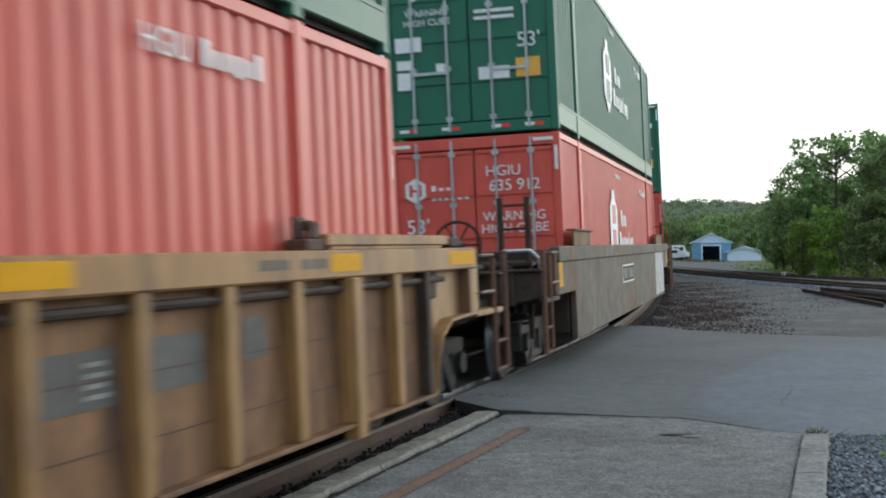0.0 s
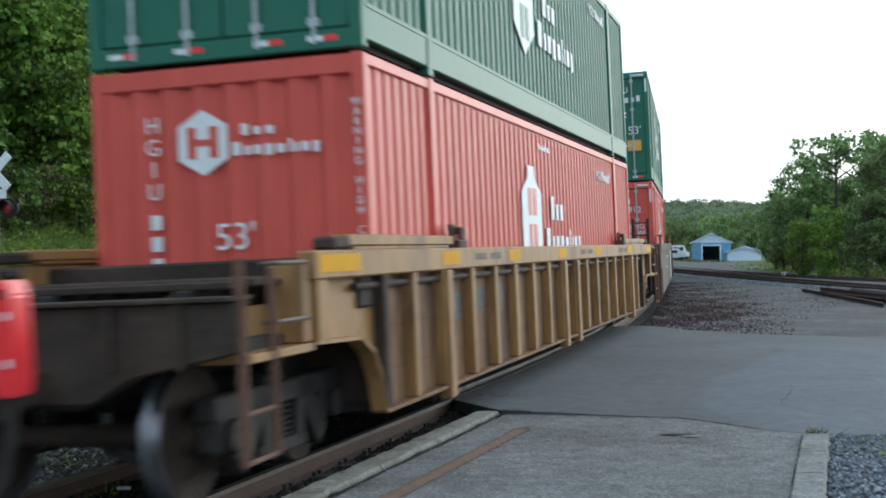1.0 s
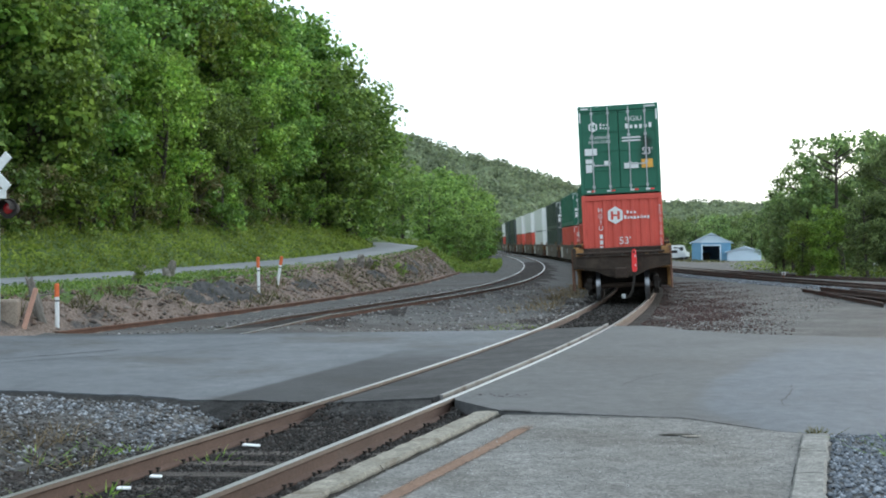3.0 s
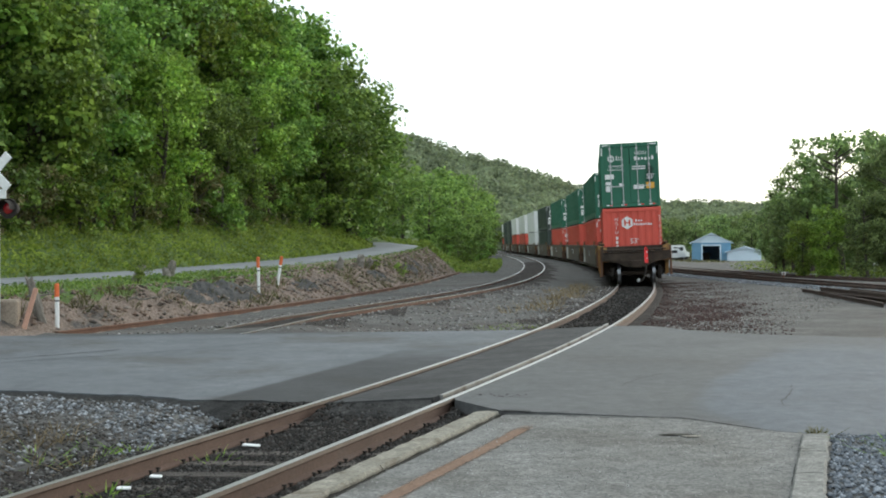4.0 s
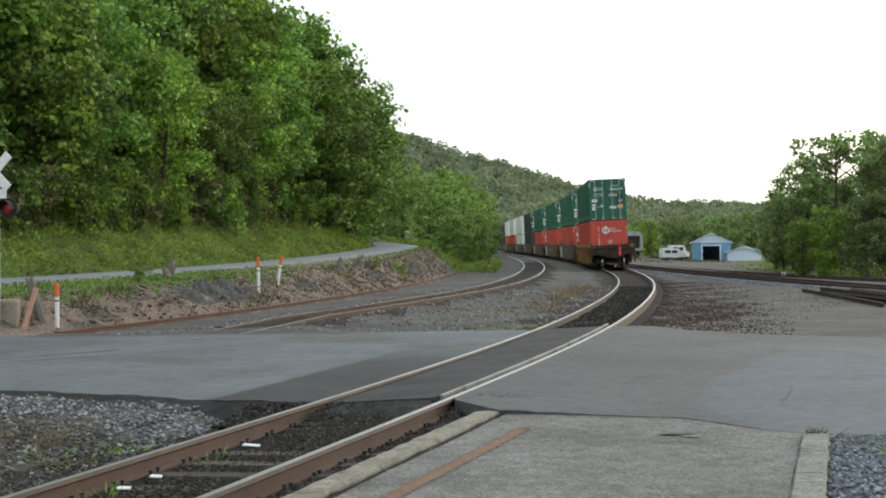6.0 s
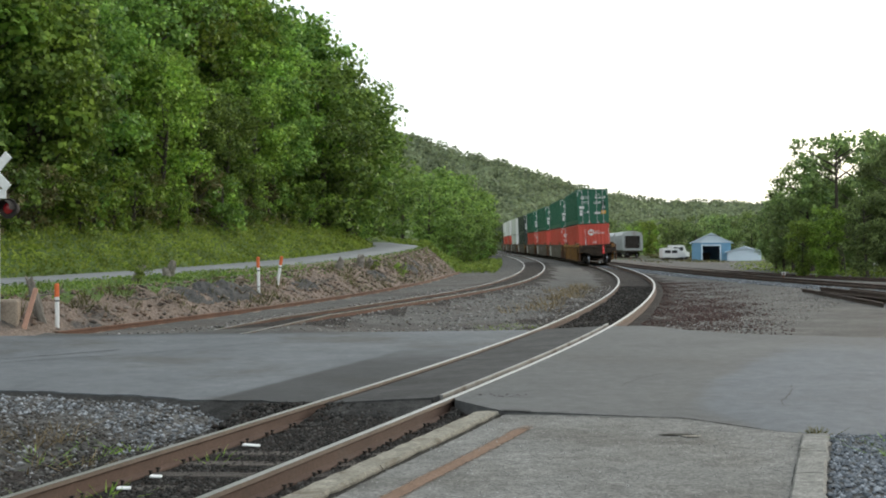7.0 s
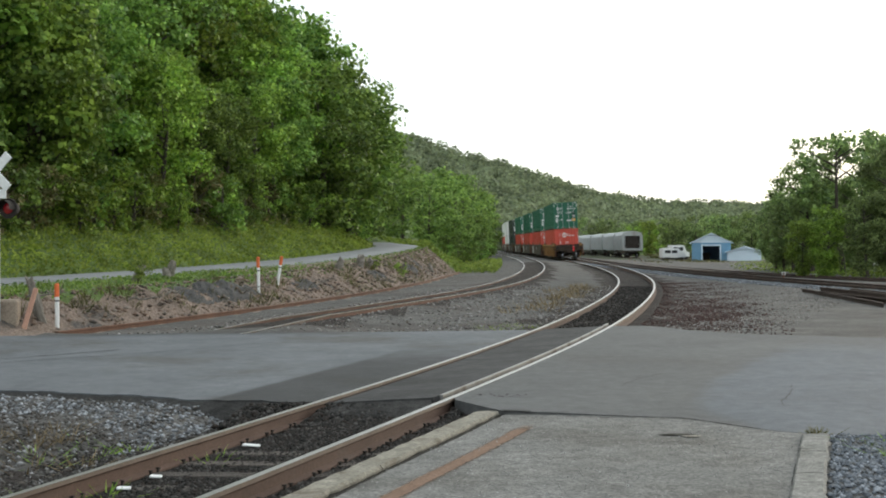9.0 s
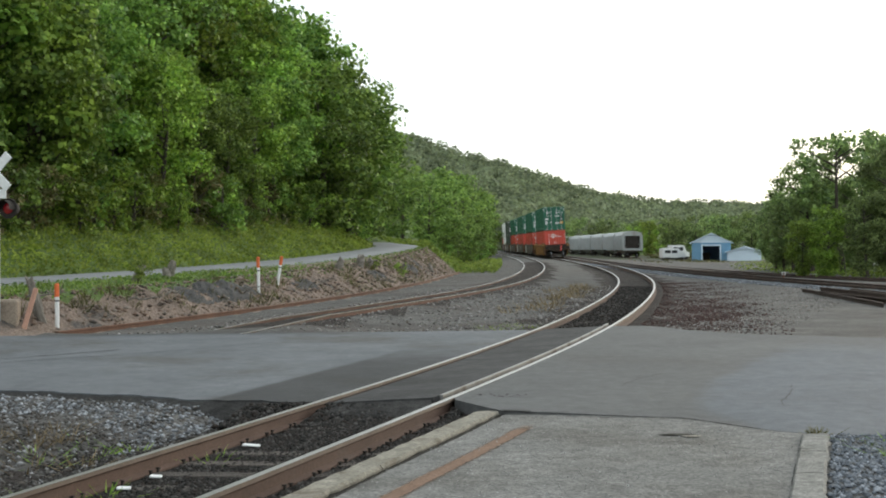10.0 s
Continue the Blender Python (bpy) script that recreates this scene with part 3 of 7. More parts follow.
def blue_edge(y):
    """Left boundary of the bluish surface on the road."""
    return float(np.interp(y, (11, 13.0, 13.8, 16.2, 18.8, 23.3, 26), (3.1, 2.75, 2.78, 3.5, 4.7, 6.6, 7.4))) + 0.1 * noise.noise((y * 0.8, 3.0, 0.0))


def blue_coat(x, y):
    return min(1.0, max(0.0, (x - blue_edge(y)) / 0.45 + 0.5)) * min(1.0, max(0.3, (23.5 - y) / 5.0))


xl = np.concatenate([np.linspace(-60, -12, 14), np.arange(-11, -2.6, 0.1), np.arange(-2.6, 1.76, 0.1)])
road_sheet("road", xl, lambda x: float(NEAR_L(x)) if x < -2.2 else max(float(NEAR_L(x)), y_on(LEFT_EDGE, x)), lambda x: max(float(FAR_EDGE(x)), float(NEAR_L(x)) + 0.5, y_on(LEFT_EDGE, x) + 0.02) if x > -2.2 else float(FAR_EDGE(x)),
           left_z, M_ASPHALT, "worn grey asphalt road beyond the track", tar_coat)
xr_ = np.concatenate([np.arange(0.12, 4.4, 0.12), np.arange(4.5, 12, 0.4), np.linspace(12.5, 60, 14)])
road_sheet("road", xr_, lambda x: float(NEAR_R(x)), lambda x: max(float(NEAR_R(x)) + 0.05, min(float(FAR_EDGE(x)), y_on(RIGHT_EDGE, x))), right_z,
           M_ROAD_BROWN, "worn brownish-grey asphalt road beside the track", blue_coat)

cy = np.arange(14.3, 26.6, 0.5)
road_strip("crossing_panel", lambda y: MAIN.side(y, -GAUGE + 0.11).x, lambda y: MAIN.side(y, GAUGE - 0.175).x, cy, M_CROSSING,
           "dark patched asphalt between the rails", -0.034, 0.018)
# timber edge boards along the flangeway
for o, w in ((GAUGE - 0.135, 0.05),):
    road_strip("flangeway_board", lambda y: MAIN.side(y, o - w / 2).x, lambda y: MAIN.side(y, o + w / 2).x, np.arange(14.45, 27.6, 0.6), surface("scuffed_guard_steel", (0.2, 0.195, 0.185), (0.28, 0.275, 0.265), 3, 0.5, 0.5, fine=24, fine_amount=0.25, bump=0.2, stain=(0.1, 0.08, 0.065), stain_scale=1.5, stain_at=0.5),
               "worn steel flangeway guard beside the rail", 0.026, 0.028, thick=0.12)


M_RAMP = surface("crumbling_tar", (0.026, 0.025, 0.024), (0.05, 0.048, 0.046), 1.5, 0.95, spec=0.15, fine=40, fine_amount=0.5, bump=0.8, dist=0.02, mid=6, mid_amount=0.3)

def ramp(x0, x1, near, run, z0, z1, label):
    """Crumbling asphalt sloping from the road's edge down to the ballast."""
    vs_, fs_ = [], []
    nx, nr = max(4, int((x1 - x0) / 0.07)), 8
    for j in range(nx):
        x = x0 + (x1 - x0) * j / (nx - 1)
        y = float(near(x)) + 0.06
        ln = run * (1 + 0.35 * noise.noise((x * 2.1, 4.0, 0.0)))
        for i in range(nr):
            t = i / (nr - 1)
            e = 0.022 * noise.noise((x * 9, t * 7, 2.0)) * min(1, 4 * t)
            vs_.append((x, y - ln * t, z0(x, y) + (z1 - z0(x, y)) * t ** 1.3 + e - 0.004))
        if j:
            q = nr * j
            fs_ += [(q - nr + i, q - nr + i + 1, q + i + 1, q + i) for i in range(nr - 1)]
    tagged(put("road_ramp", mesh_from("road_ramp", vs_, fs_), M_RAMP, smooth=True), label, "road", kind="structure")


ramp(-6.5, float(LEFT_EDGE(14.2)) - 0.03, NEAR_L, 0.5, left_z, -0.215, "crumbling dark asphalt edge sloping to the gravel")
ramp(float(MAIN.side(14.3, -GAUGE + 0.12).x), float(MAIN.side(14.3, GAUGE - 0.2).x), lambda x: 14.32, 0.85, lambda x, y: -0.034 + 0.05 * (x + 1.3) / 1.3, -0.215, "crumbling dark asphalt ramp between the rails")

# old asphalt apron beside the track, where the camera stands
def apron_z(x, y):
    return -0.004 - 0.005 * abs(math.sin(x * 1.3 + y * 0.7)) - 0.002 * math.sin(3 * x)


KERB_A, KERB_B = (lambda y: 0.62 + (y - 13.2) * 0.3325), (lambda y: 3.24 + (y - 11.44) * 0.315)
apron_y = np.concatenate([np.linspace(-25, 5, 10), np.arange(5.5, 13.1, 0.25)])
vs, fs = [], []
n = 14
for y in apron_y:
    for i in range(n):
        t = i / (n - 1)
        x = KERB_A(y) + 0.075 + 0.025 * noise.noise((y * 2.3, 1.0, 0.0)) + (KERB_B(y) - KERB_A(y) - 0.08) * t
        yy = min(y, float(NEAR_R(x)) - 0.02) if y > 10 else y
        vs.append((x, yy, apron_z(x, yy)))
for j in range(len(apron_y) - 1):
    for i in range(n - 1):
        fs.append((j * n + i, j * n + i + 1, (j + 1) * n + i + 1, (j + 1) * n + i))
apron = put("apron", mesh_from("apron", vs, fs), M_OLD_ASPHALT)
vs, fs = [], []
for j, y in enumerate(np.arange(-6, 13.3, 0.3)):
    vs += [(KERB_A(y) - 0.06, y, -0.03), (KERB_A(y) + 0.14, y, -0.035)]
    if j:
        fs.append((2 * j - 2, 2 * j - 1, 2 * j + 1, 2 * j))
tagged(put("kerb_joint", mesh_from("kerb_joint", vs, fs), M_DIRT), "dark dirt in the gap beside the kerb", "road joint", kind="structure")
tagged(apron, "cracked old asphalt apron between concrete kerbs", "pavement", kind="structure")


# ---- rails and ties ----
def rail_mesh(line, off, ys, name="rail"):
    """Rolled rail section swept along the line; the head is polished."""
    prof = [(-0.036, 0.0), (0.036, 0.0), (0.037, -0.035), (0.009, -0.05), (0.009, -0.135), (0.07, -0.155), (0.07, -0.172), (-0.07, -0.172), (-0.07, -0.155), (-0.009, -0.135), (-0.009, -0.05), (-0.037, -0.035)]
    vs, fs, mi = [], [], []
    n = len(prof)
    for j, y in enumerate(ys):
        for o, u in prof:
            vs.append(line.side(y, off + o, u))
        if j:
            for i in range(n):
                k = (i + 1) % n
                fs.append(((j - 1) * n + i, (j - 1) * n + k, j * n + k, j * n + i))
                mi.append(0 if i == 0 else (2 if i in (1, 11) else 1))
    me = mesh_from(name, vs, fs)
    return me, mi


def track(line, name, label, y0, y1, tie_y, mats):
    t = thing(name, label, "railway track", kind="structure")
    ys = np.concatenate([np.arange(y0, 90, 0.5), np.arange(90, 200, 2.0), np.arange(200, y1, 5.0)])
    ys = ys[ys <= y1]
    for off in (-GAUGE, GAUGE):
        me, mi = rail_mesh(line, off, ys)
        ob = put("rail", me, mats, t)
        me.polygons.foreach_set("material_index", mi)
    bm = bmesh.new()
    box(bm, -1.28, 1.28, -0.115, 0.115, -0.17, 0, bevel=0.012)
    tm = bpy.data.meshes.new("tie")
    bm.to_mesh(tm)
    bm.free()
    tm.materials.append(M_TIE)
    for y in tie_y:
        p = line.side(y, 0, -0.166 if y < 26 else -0.23)
        a = math.atan(float(line.f(y + 0.2) - line.f(y - 0.2)) / 0.4)
        share("tie", tm, t, Matrix.Translation(p) @ pose(0, 0, 0, 0, 0, -math.degrees(a) + random.uniform(-1.5, 1.5)) @ pose(0, 0, random.uniform(-0.026, 0.008), 0, -math.degrees(line.bank), 0))
    return t


def fastenings(t, line, tie_y):
    """Tie plates with spikes beside the rails, near the apron."""
    pm, sm = bpy.data.meshes.new("tie_plate"), bpy.data.meshes.new("spike")
    bm = bmesh.new()
    box(bm, -0.17, 0.17, -0.09, 0.09, 0, 0.014)
    bm.to_mesh(pm)
    bm.free()
    bm = bmesh.new()
    box(bm, -0.009, 0.009, -0.009, 0.009, -0.02, 0.028)
    box(bm, -0.016, 0.016, -0.013, 0.013, 0.028, 0.04)
    bm.to_mesh(sm)
    bm.free()
    pm.materials.append(M_TRUCK)
    sm.materials.append(M_GRIME)
    for y in tie_y:
        a = -math.degrees(math.atan(float(line.f(y + 0.2) - line.f(y - 0.2)) / 0.4))
        for off in (-GAUGE, GAUGE):
            share("tie_plate", pm, t, Matrix.Translation(line.side(y, off, -0.186)) @ pose(0, 0, 0, 0, -math.degrees(line.bank), a))
            for o in (-0.09, 0.09):
                for d in (-0.055, 0.06):
                    share("spike", sm, t, Matrix.Translation(line.side(y + d, off + o, -0.17 + random.uniform(-0.006, 0.012))) @ pose(0, 0, 0, random.uniform(-8, 8), random.uniform(-8, 8), a + random.uniform(-20, 20)))


road_gap = lambda y: not 14.2 < y < 26.4
main_ties = [y for y in np.arange(3, 110, 0.54) if road_gap(y)]
main_track = track(MAIN, "main_track", "curved main track, polished railheads on rusty rails", -60, 400, main_ties, [M_RAIL_TOP, M_RAIL, M_RAIL_SIDE])
fastenings(main_track, MAIN, [y for y in main_ties if 7 < y < 14.3])
track(SECOND, "second_track", "curved second track with dark rusty rails", 24.6, 380, list(np.arange(27.2, 90, 0.56)), [M_RAIL_TOP, M_RAIL_OLD, M_RAIL_SIDE])
track(YARD, "yard_track", "rusty yard track crossing the gravel", 22, 240, list(np.arange(40, 90, 0.7)), [M_RAIL_OLD, M_YARD_RAIL, M_YARD_RAIL])
track(SPUR, "yard_track", "rusty storage track behind the yard", 30, 300, list(np.arange(52, 100, 0.7)), [M_RAIL_OLD, M_YARD_RAIL, M_YARD_RAIL])


# ---- trees ----
def tree_meshes(seed, height, spread, leaves, leaf, base=0.12, blobs=34, clump=(0.22, 0.42)):
    """Trunk with limbs, and a crown of leaf clumps with an uneven outline."""
    r = np.random.default_rng(seed)
    bm = bmesh.new()
    lean = r.normal(0, 0.03, 2)
    pts = [Vector((lean[0] * z + 0.1 * math.sin(z * 0.7 + seed), lean[1] * z + 0.1 * math.cos(z * 0.6), z)) for z in np.linspace(-0.4, height * 0.85, 8)]
    rad = np.linspace(height * 0.018 + 0.05, 0.03, 8)
    for a, b, ra, rb in zip(pts, pts[1:], rad, rad[1:]):
        rod(bm, a, b, ra, rb, 7)
    centres = []
    for i in range(blobs):
        h = base + (1 - base) * r.uniform(0, 1) ** 0.85
        wide = math.sin(math.pi * min(1, 0.16 + 0.84 * (1 - h)) ** 0.8) ** 0.7
        ang, rr = r.uniform(0, 2 * math.pi), spread * wide * math.sqrt(r.uniform(0.15, 1.0)) * r.uniform(0.75, 1.15)
        c = np.array([rr * math.cos(ang), rr * math.sin(ang), h * height * 0.94])
        centres.append(c)
        if i % 2 == 0:
            z0 = max(0.3, c[2] - 0.45 * rr - 0.3)
            p0 = Vector((lean[0] * z0, lean[1] * z0, min(z0, height * 0.8)))
            rod(bm, p0, Vector(c), height * 0.006 + 0.012, 0.012, 5)
    centres = np.array(centres)
    rad = spread * r.uniform(*clump, blobs)
    pick = r.choice(blobs, leaves, p=rad ** 2 / (rad ** 2).sum())
    d = r.normal(size=(leaves, 3))
    d[:, 2] += 0.35
    d /= np.linalg.norm(d, axis=1)[:, None]
    # sprays: each clump breaks into a few drooping tufts, with gaps between
    tuft = r.normal(size=(blobs, 9, 3))
    tuft[:, :, 2] += 0.3
    tuft /= np.linalg.norm(tuft, axis=2)[:, :, None]
    near = tuft[pick, r.integers(0, 9, leaves)]
    d = d * 0.55 + near * 0.75
    rr = r.uniform(0.45, 1.06, leaves) ** 0.5
    pos = centres[pick] + d * (rad[pick] * rr)[:, None] * np.array([1, 1, 0.75])
    d /= np.linalg.norm(d, axis=1)[:, None]
    crown = quads_mesh("crown", leaf_cards(pos, np.full(leaves, leaf), r, 0.5, d))
    trunk = bpy.data.meshes.new("trunk")
    bm.to_mesh(trunk)
    bm.free()
    return trunk, crown


def grow(kinds, x, y, z, scale, turn, label, group, mats, name="tree", squash=1.0):
    trunk, crown = kinds
    t = thing(name, label, "tree" if name == "tree" else "shrub", group)
    t.matrix_basis = pose(x, y, z, random.uniform(-3, 3), random.uniform(-3, 3), turn)
    t.scale = (scale, scale, scale * squash)
    for nm, me, mt in (("trunk", trunk, M_BARK), ("crown", crown, mats)):
        key = (me.name, mt.name)
        if key not in GROWN:
            c = me if not me.materials else me.copy()
            c.materials.clear()
            c.materials.append(mt)
            GROWN[key] = c
        share(nm, GROWN[key], t)
    return t


GROWN = {}
TALL = [tree_meshes(10 + i, 11.0, 3.1, 9000, 0.135, 0.06, 44, (0.24, 0.46)) for i in range(5)]
FAR_TREE = [tree_meshes(70 + i, 11.0, 3.3, 2600, 0.23, 0.05, 40, (0.24, 0.44)) for i in range(4)]
SHRUB = [tree_meshes(30 + i, 3.2, 1.5, 1500, 0.10, 0.02, 18) for i in range(3)]
OPEN = [tree_meshes(40 + i, 8.0, 2.7, 3600, 0.115, 0.3, 38, (0.12, 0.28)) for i in range(3)]

random.seed(7)
# hillside woods behind the lane
for row, (off, step, sc) in enumerate(((6.4, 3.4, 0.74), (9.6, 3.9, 1.04), (14.0, 4.8, 1.16), (20.0, 6.5, 1.25))):
    y = 30.0 + row * 1.3
    while y < (104 if row < 3 else 92):
        x = float(LANE_X(y)) - off + random.uniform(-0.9, 0.9)
        s = sc * random.uniform(0.8, 1.2) * (1.16 if y > 72 else 1.0)
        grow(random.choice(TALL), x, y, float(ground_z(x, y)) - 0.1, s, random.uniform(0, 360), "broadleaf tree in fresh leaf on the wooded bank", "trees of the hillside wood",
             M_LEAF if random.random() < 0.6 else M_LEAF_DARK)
        y += step * random.uniform(0.8, 1.25)
for i, (x, y, s) in enumerate(((-15.7, 49.5, 0.95), (-12.9, 57.5, 0.72))):
    grow(TALL[2 + i], x, y, float(ground_z(x, y)) - 0.1, s, 40 + 90 * i, "broadleaf tree with a bright full crown at the wood's edge", "trees of the hillside wood", M_LEAF)
# shrubs at the wood's edge
y = 28.0
while y < 100:
    x = float(LANE_X(y)) - LANE_HALF - random.uniform(2.9, 4.3)
    grow(random.choice(SHRUB), x, y, float(ground_z(x, y)) - 0.1, random.uniform(0.5, 0.95), random.uniform(0, 360), "leafy green shrub at the edge of the wood", "shrubs of the wood's edge", random.choice((M_LEAF, M_LEAF_DARK, M_BRUSH)), "shrub")
    y += random.uniform(1.2, 2.2)
# trees past the bend
for x, y, s in ((-9, 128, 0.8), (-4.5, 138, 0.72), (-1.8, 150, 0.74), (0.6, 165, 0.78), (2.6, 178, 0.78), (4.6, 205, 0.9), (2.0, 190, 0.95), (6.2, 226, 0.8), (7.4, 248, 0.85), (4.5, 240, 1.0), (7.6, 285, 1.0), (-3, 168, 0.95), (-7, 155, 0.95), (0, 205, 1.05), (1.0, 128, 0.4), (2.6, 138, 0.42), (4.0, 150, 0.45), (5.4, 168, 0.5), (6.6, 188, 0.5), (7.6, 208, 0.52)):
    grow(random.choice(FAR_TREE), x, y, float(ground_z(x, y)) * 0.5 - 0.3, s * 1.14, random.uniform(0, 360), "green tree beside the bend of the track", "trees past the bend", M_LEAF_BEND)
for x, y, s, q in ((-6.4, 88, 1.36, 0.76), (-7.4, 104, 1.2, 0.95), (-7.6, 113, 1.05, 1.0), (-8.2, 97, 1.2, 1.0), (-7.4, 120, 0.95, 1.0), (-8.6, 108, 1.2, 1.0), (-10.2, 92, 1.3, 1.0), (-11.5, 101, 1.4, 1.0), (-9.6, 101, 1.22, 1.0), (-12.5, 84, 1.35, 1.0), (-7.8, 82, 1.2, 0.9)):
    grow(random.choice(TALL), x, y, float(ground_z(x, y)) - 0.3, s, random.uniform(0, 360), "broadleaf tree overhanging the lane", "trees of the hillside wood", M_LEAF_DARK, squash=q)
# trees by the yard
YARD_TREES = ((25.3, 80, 1.17, OPEN, M_LEAF_YARD), (27.4, 83, 1.12, OPEN, M_LEAF_YARD), (23.6, 81, 0.94, OPEN, M_LEAF_YARD), (29.8, 84, 1.16, OPEN, M_LEAF_YARD), (23.3, 84, 0.72, OPEN, M_LEAF_YARD),
              (24.6, 93, 0.44, TALL, M_LEAF_YARD), (24.6, 91, 0.55, TALL, M_LEAF_YARD), (25.6, 89, 0.58, TALL, M_LEAF_YARD), (26.5, 88, 0.6, TALL, M_LEAF_YARD), (28.0, 86, 0.6, TALL, M_LEAF_YARD), (29.2, 82, 0.66, TALL, M_LEAF_YARD),
              (27.4, 77, 0.52, TALL, M_LEAF_YARD), (21.3, 70, 0.38, TALL, M_LEAF), (22.8, 68, 0.43, TALL, M_LEAF_YARD), (20.4, 71.5, 0.3, TALL, M_LEAF), (24.6, 69, 0.66, TALL, M_LEAF_YARD), (25.6, 71, 0.78, TALL, M_LEAF_YARD), (31.0, 118, 0.5, FAR_TREE, M_LEAF_YARD), (32.6, 122, 0.55, FAR_TREE, M_LEAF_YARD), (34.5, 125, 0.6, FAR_TREE, M_LEAF_YARD), (31, 100, 0.6, FAR_TREE, M_LEAF_YARD), (34, 95, 0.6, FAR_TREE, M_LEAF_YARD))
for i, (x, y, s, kinds, mt) in enumerate(YARD_TREES):
    grow(kinds[i % len(kinds)], x, y, float(ground_z(x, y)) - 0.15, s, i * 77.0, "dense bright green bush beside the yard" if s < 0.45 else "uneven dark green tree beside the yard", "trees by the yard", mt)
# low bright trees behind the storage track, dark ones behind the shed
for x, y, s in ((36.6, 238, 0.56), (39.0, 240, 0.64), (41.4, 236, 0.58), (40.0, 246, 0.62)):
    grow(random.choice(FAR_TREE), x, y, -1.2, s, x * 53.0, "small bright green tree behind the yard", "trees behind the yard", M_GRASS)
for i in range(17):
    x, y = 36 + i * 2.1 + random.uniform(-0.6, 0.6), 200 + 10 * math.sin(i * 1.7) + i * 0.6
    grow(random.choice(FAR_TREE), x, y, -1.0, random.uniform(0.5, 0.74), i * 53.0, "dark green tree behind the shed", "trees behind the shed", M_LEAF_YARD)
for i in range(30):
    x, y = 18 + i * 2.6 + random.uniform(-1, 1), 300 + 12 * math.sin(i * 2.1) + random.uniform(-6, 6)
    grow(random.choice(FAR_TREE), x + 4, y, -1.5, random.uniform(0.65, 0.95), i * 47.0, "dark rounded tree across the valley floor", "trees across the valley", M_LEAF_YARD)


# ---- distant wooded ridges ----
def ridge_top(px_x):
    """Skyline height over distance (slope) against the bearing slope."""
    return interp(px_x, (-0.35, -0.031, 0.043, 0.097, 0.123, 0.177, 0.25, 0.4, 0.8), (0.19, 0.0905, 0.0672, 0.0488, 0.0402, 0.0318, 0.031, 0.034, 0.04))


def ridge_z(x, y):
    d = np.maximum(np.asarray(y, float), 1)
    t = np.clip((d - 300) / 380, 0, 1)
    h = ridge_top(np.asarray(x) / d) * d * 0.965 + 1.7
    return -2 + (h + 2) * (t ** 0.8) * np.where(d > 680, np.maximum(0.4, 1 - (d - 680) / 500), 1)


ridge = grid_sheet("backdrop_ridge", np.linspace(-330, 620, 70), np.linspace(300, 900, 40), lambda x, y: ridge_z(x, y) - 3, M_FOREST_FLOOR, "distant wooded ridge across the valley", "hill")
rg = np.random.default_rng(9)
nt = 5200
ty = 305 + 390 * rg.uniform(0, 1, nt) ** 0.75
tx = ty * rg.uniform(-0.12, 0.42, nt)
keep = ~((tx > 8) & (tx < 36) & (ty < 330))
tx, ty = tx[keep], ty[keep]
tz = ridge_z(tx, ty) - 7.4
per = 62
rad = rg.uniform(2.6, 5.4, len(tx))
d = rg.normal(size=(len(tx), per, 3))
d /= np.linalg.norm(d, axis=2)[:, :, None]
d[:, :, 2] = np.abs(d[:, :, 2]) * 1.3 - 0.2
cen = np.stack([tx, ty, tz + rad * 0.9], 1)
pos = (cen[:, None, :] + d * rad[:, None, None] * rg.uniform(0.75, 1.05, (len(tx), per, 1))).reshape(-1, 3)
woods = put("distant_woods", quads_mesh("distant_woods", leaf_cards(pos, np.full(len(pos), 0.92), rg, 0.5, d.reshape(-1, 3))), M_LEAF_HAZE)
tagged(woods, "green woods covering the distant ridge, haze mixed into the leaf colour", "woods", kind="stuff")


# ---- train ----
def text_part(name, body, height, material, parent, m, label="", align="CENTER"):
    """Lettering with the built-in font, lying in its x-z plane facing -y."""
    cu = bpy.data.curves.new(name, "FONT")
    cu.body, cu.size, cu.align_x, cu.extrude = body, height * 1.38, align, 0.003
    tmp = bpy.data.objects.new(name, cu)
    me = bpy.data.meshes.new_from_object(tmp)
    bpy.data.objects.remove(tmp)
    me.materials.clear()
    ob = put(name, me, material, parent, label)
    ob.matrix_basis = m @ pose(0, 0, 0, 90, 0, 0)
    return ob


BOX_L, BOX_W, BOX_H, RISE = 16.15, 1.295, 2.895, 0.44


def wave(a, b, pitch, depth, first=0.5):
    """Trapezoid corrugation: (along, depth) pairs."""
    pts, n = [], max(1, int(round((b - a) / pitch)))
    w = (b - a) / n
    for i in range(n):
        p = a + i * w
        pts += [(p, 0), (p + w * 0.34, 0), (p + w * 0.5, depth), (p + w * 0.84, depth)]
    return pts + [(b, 0)]


def wall_strip(bm, pts, z0, z1, place):
    prev = None
    for a, d in pts:
        v = (bm.verts.new(place(a, d, z0)), bm.verts.new(place(a, d, z1)))
        if prev:
            bm.faces.new((prev[0], v[0], v[1], prev[1]))
        prev = v


CACHE = {}


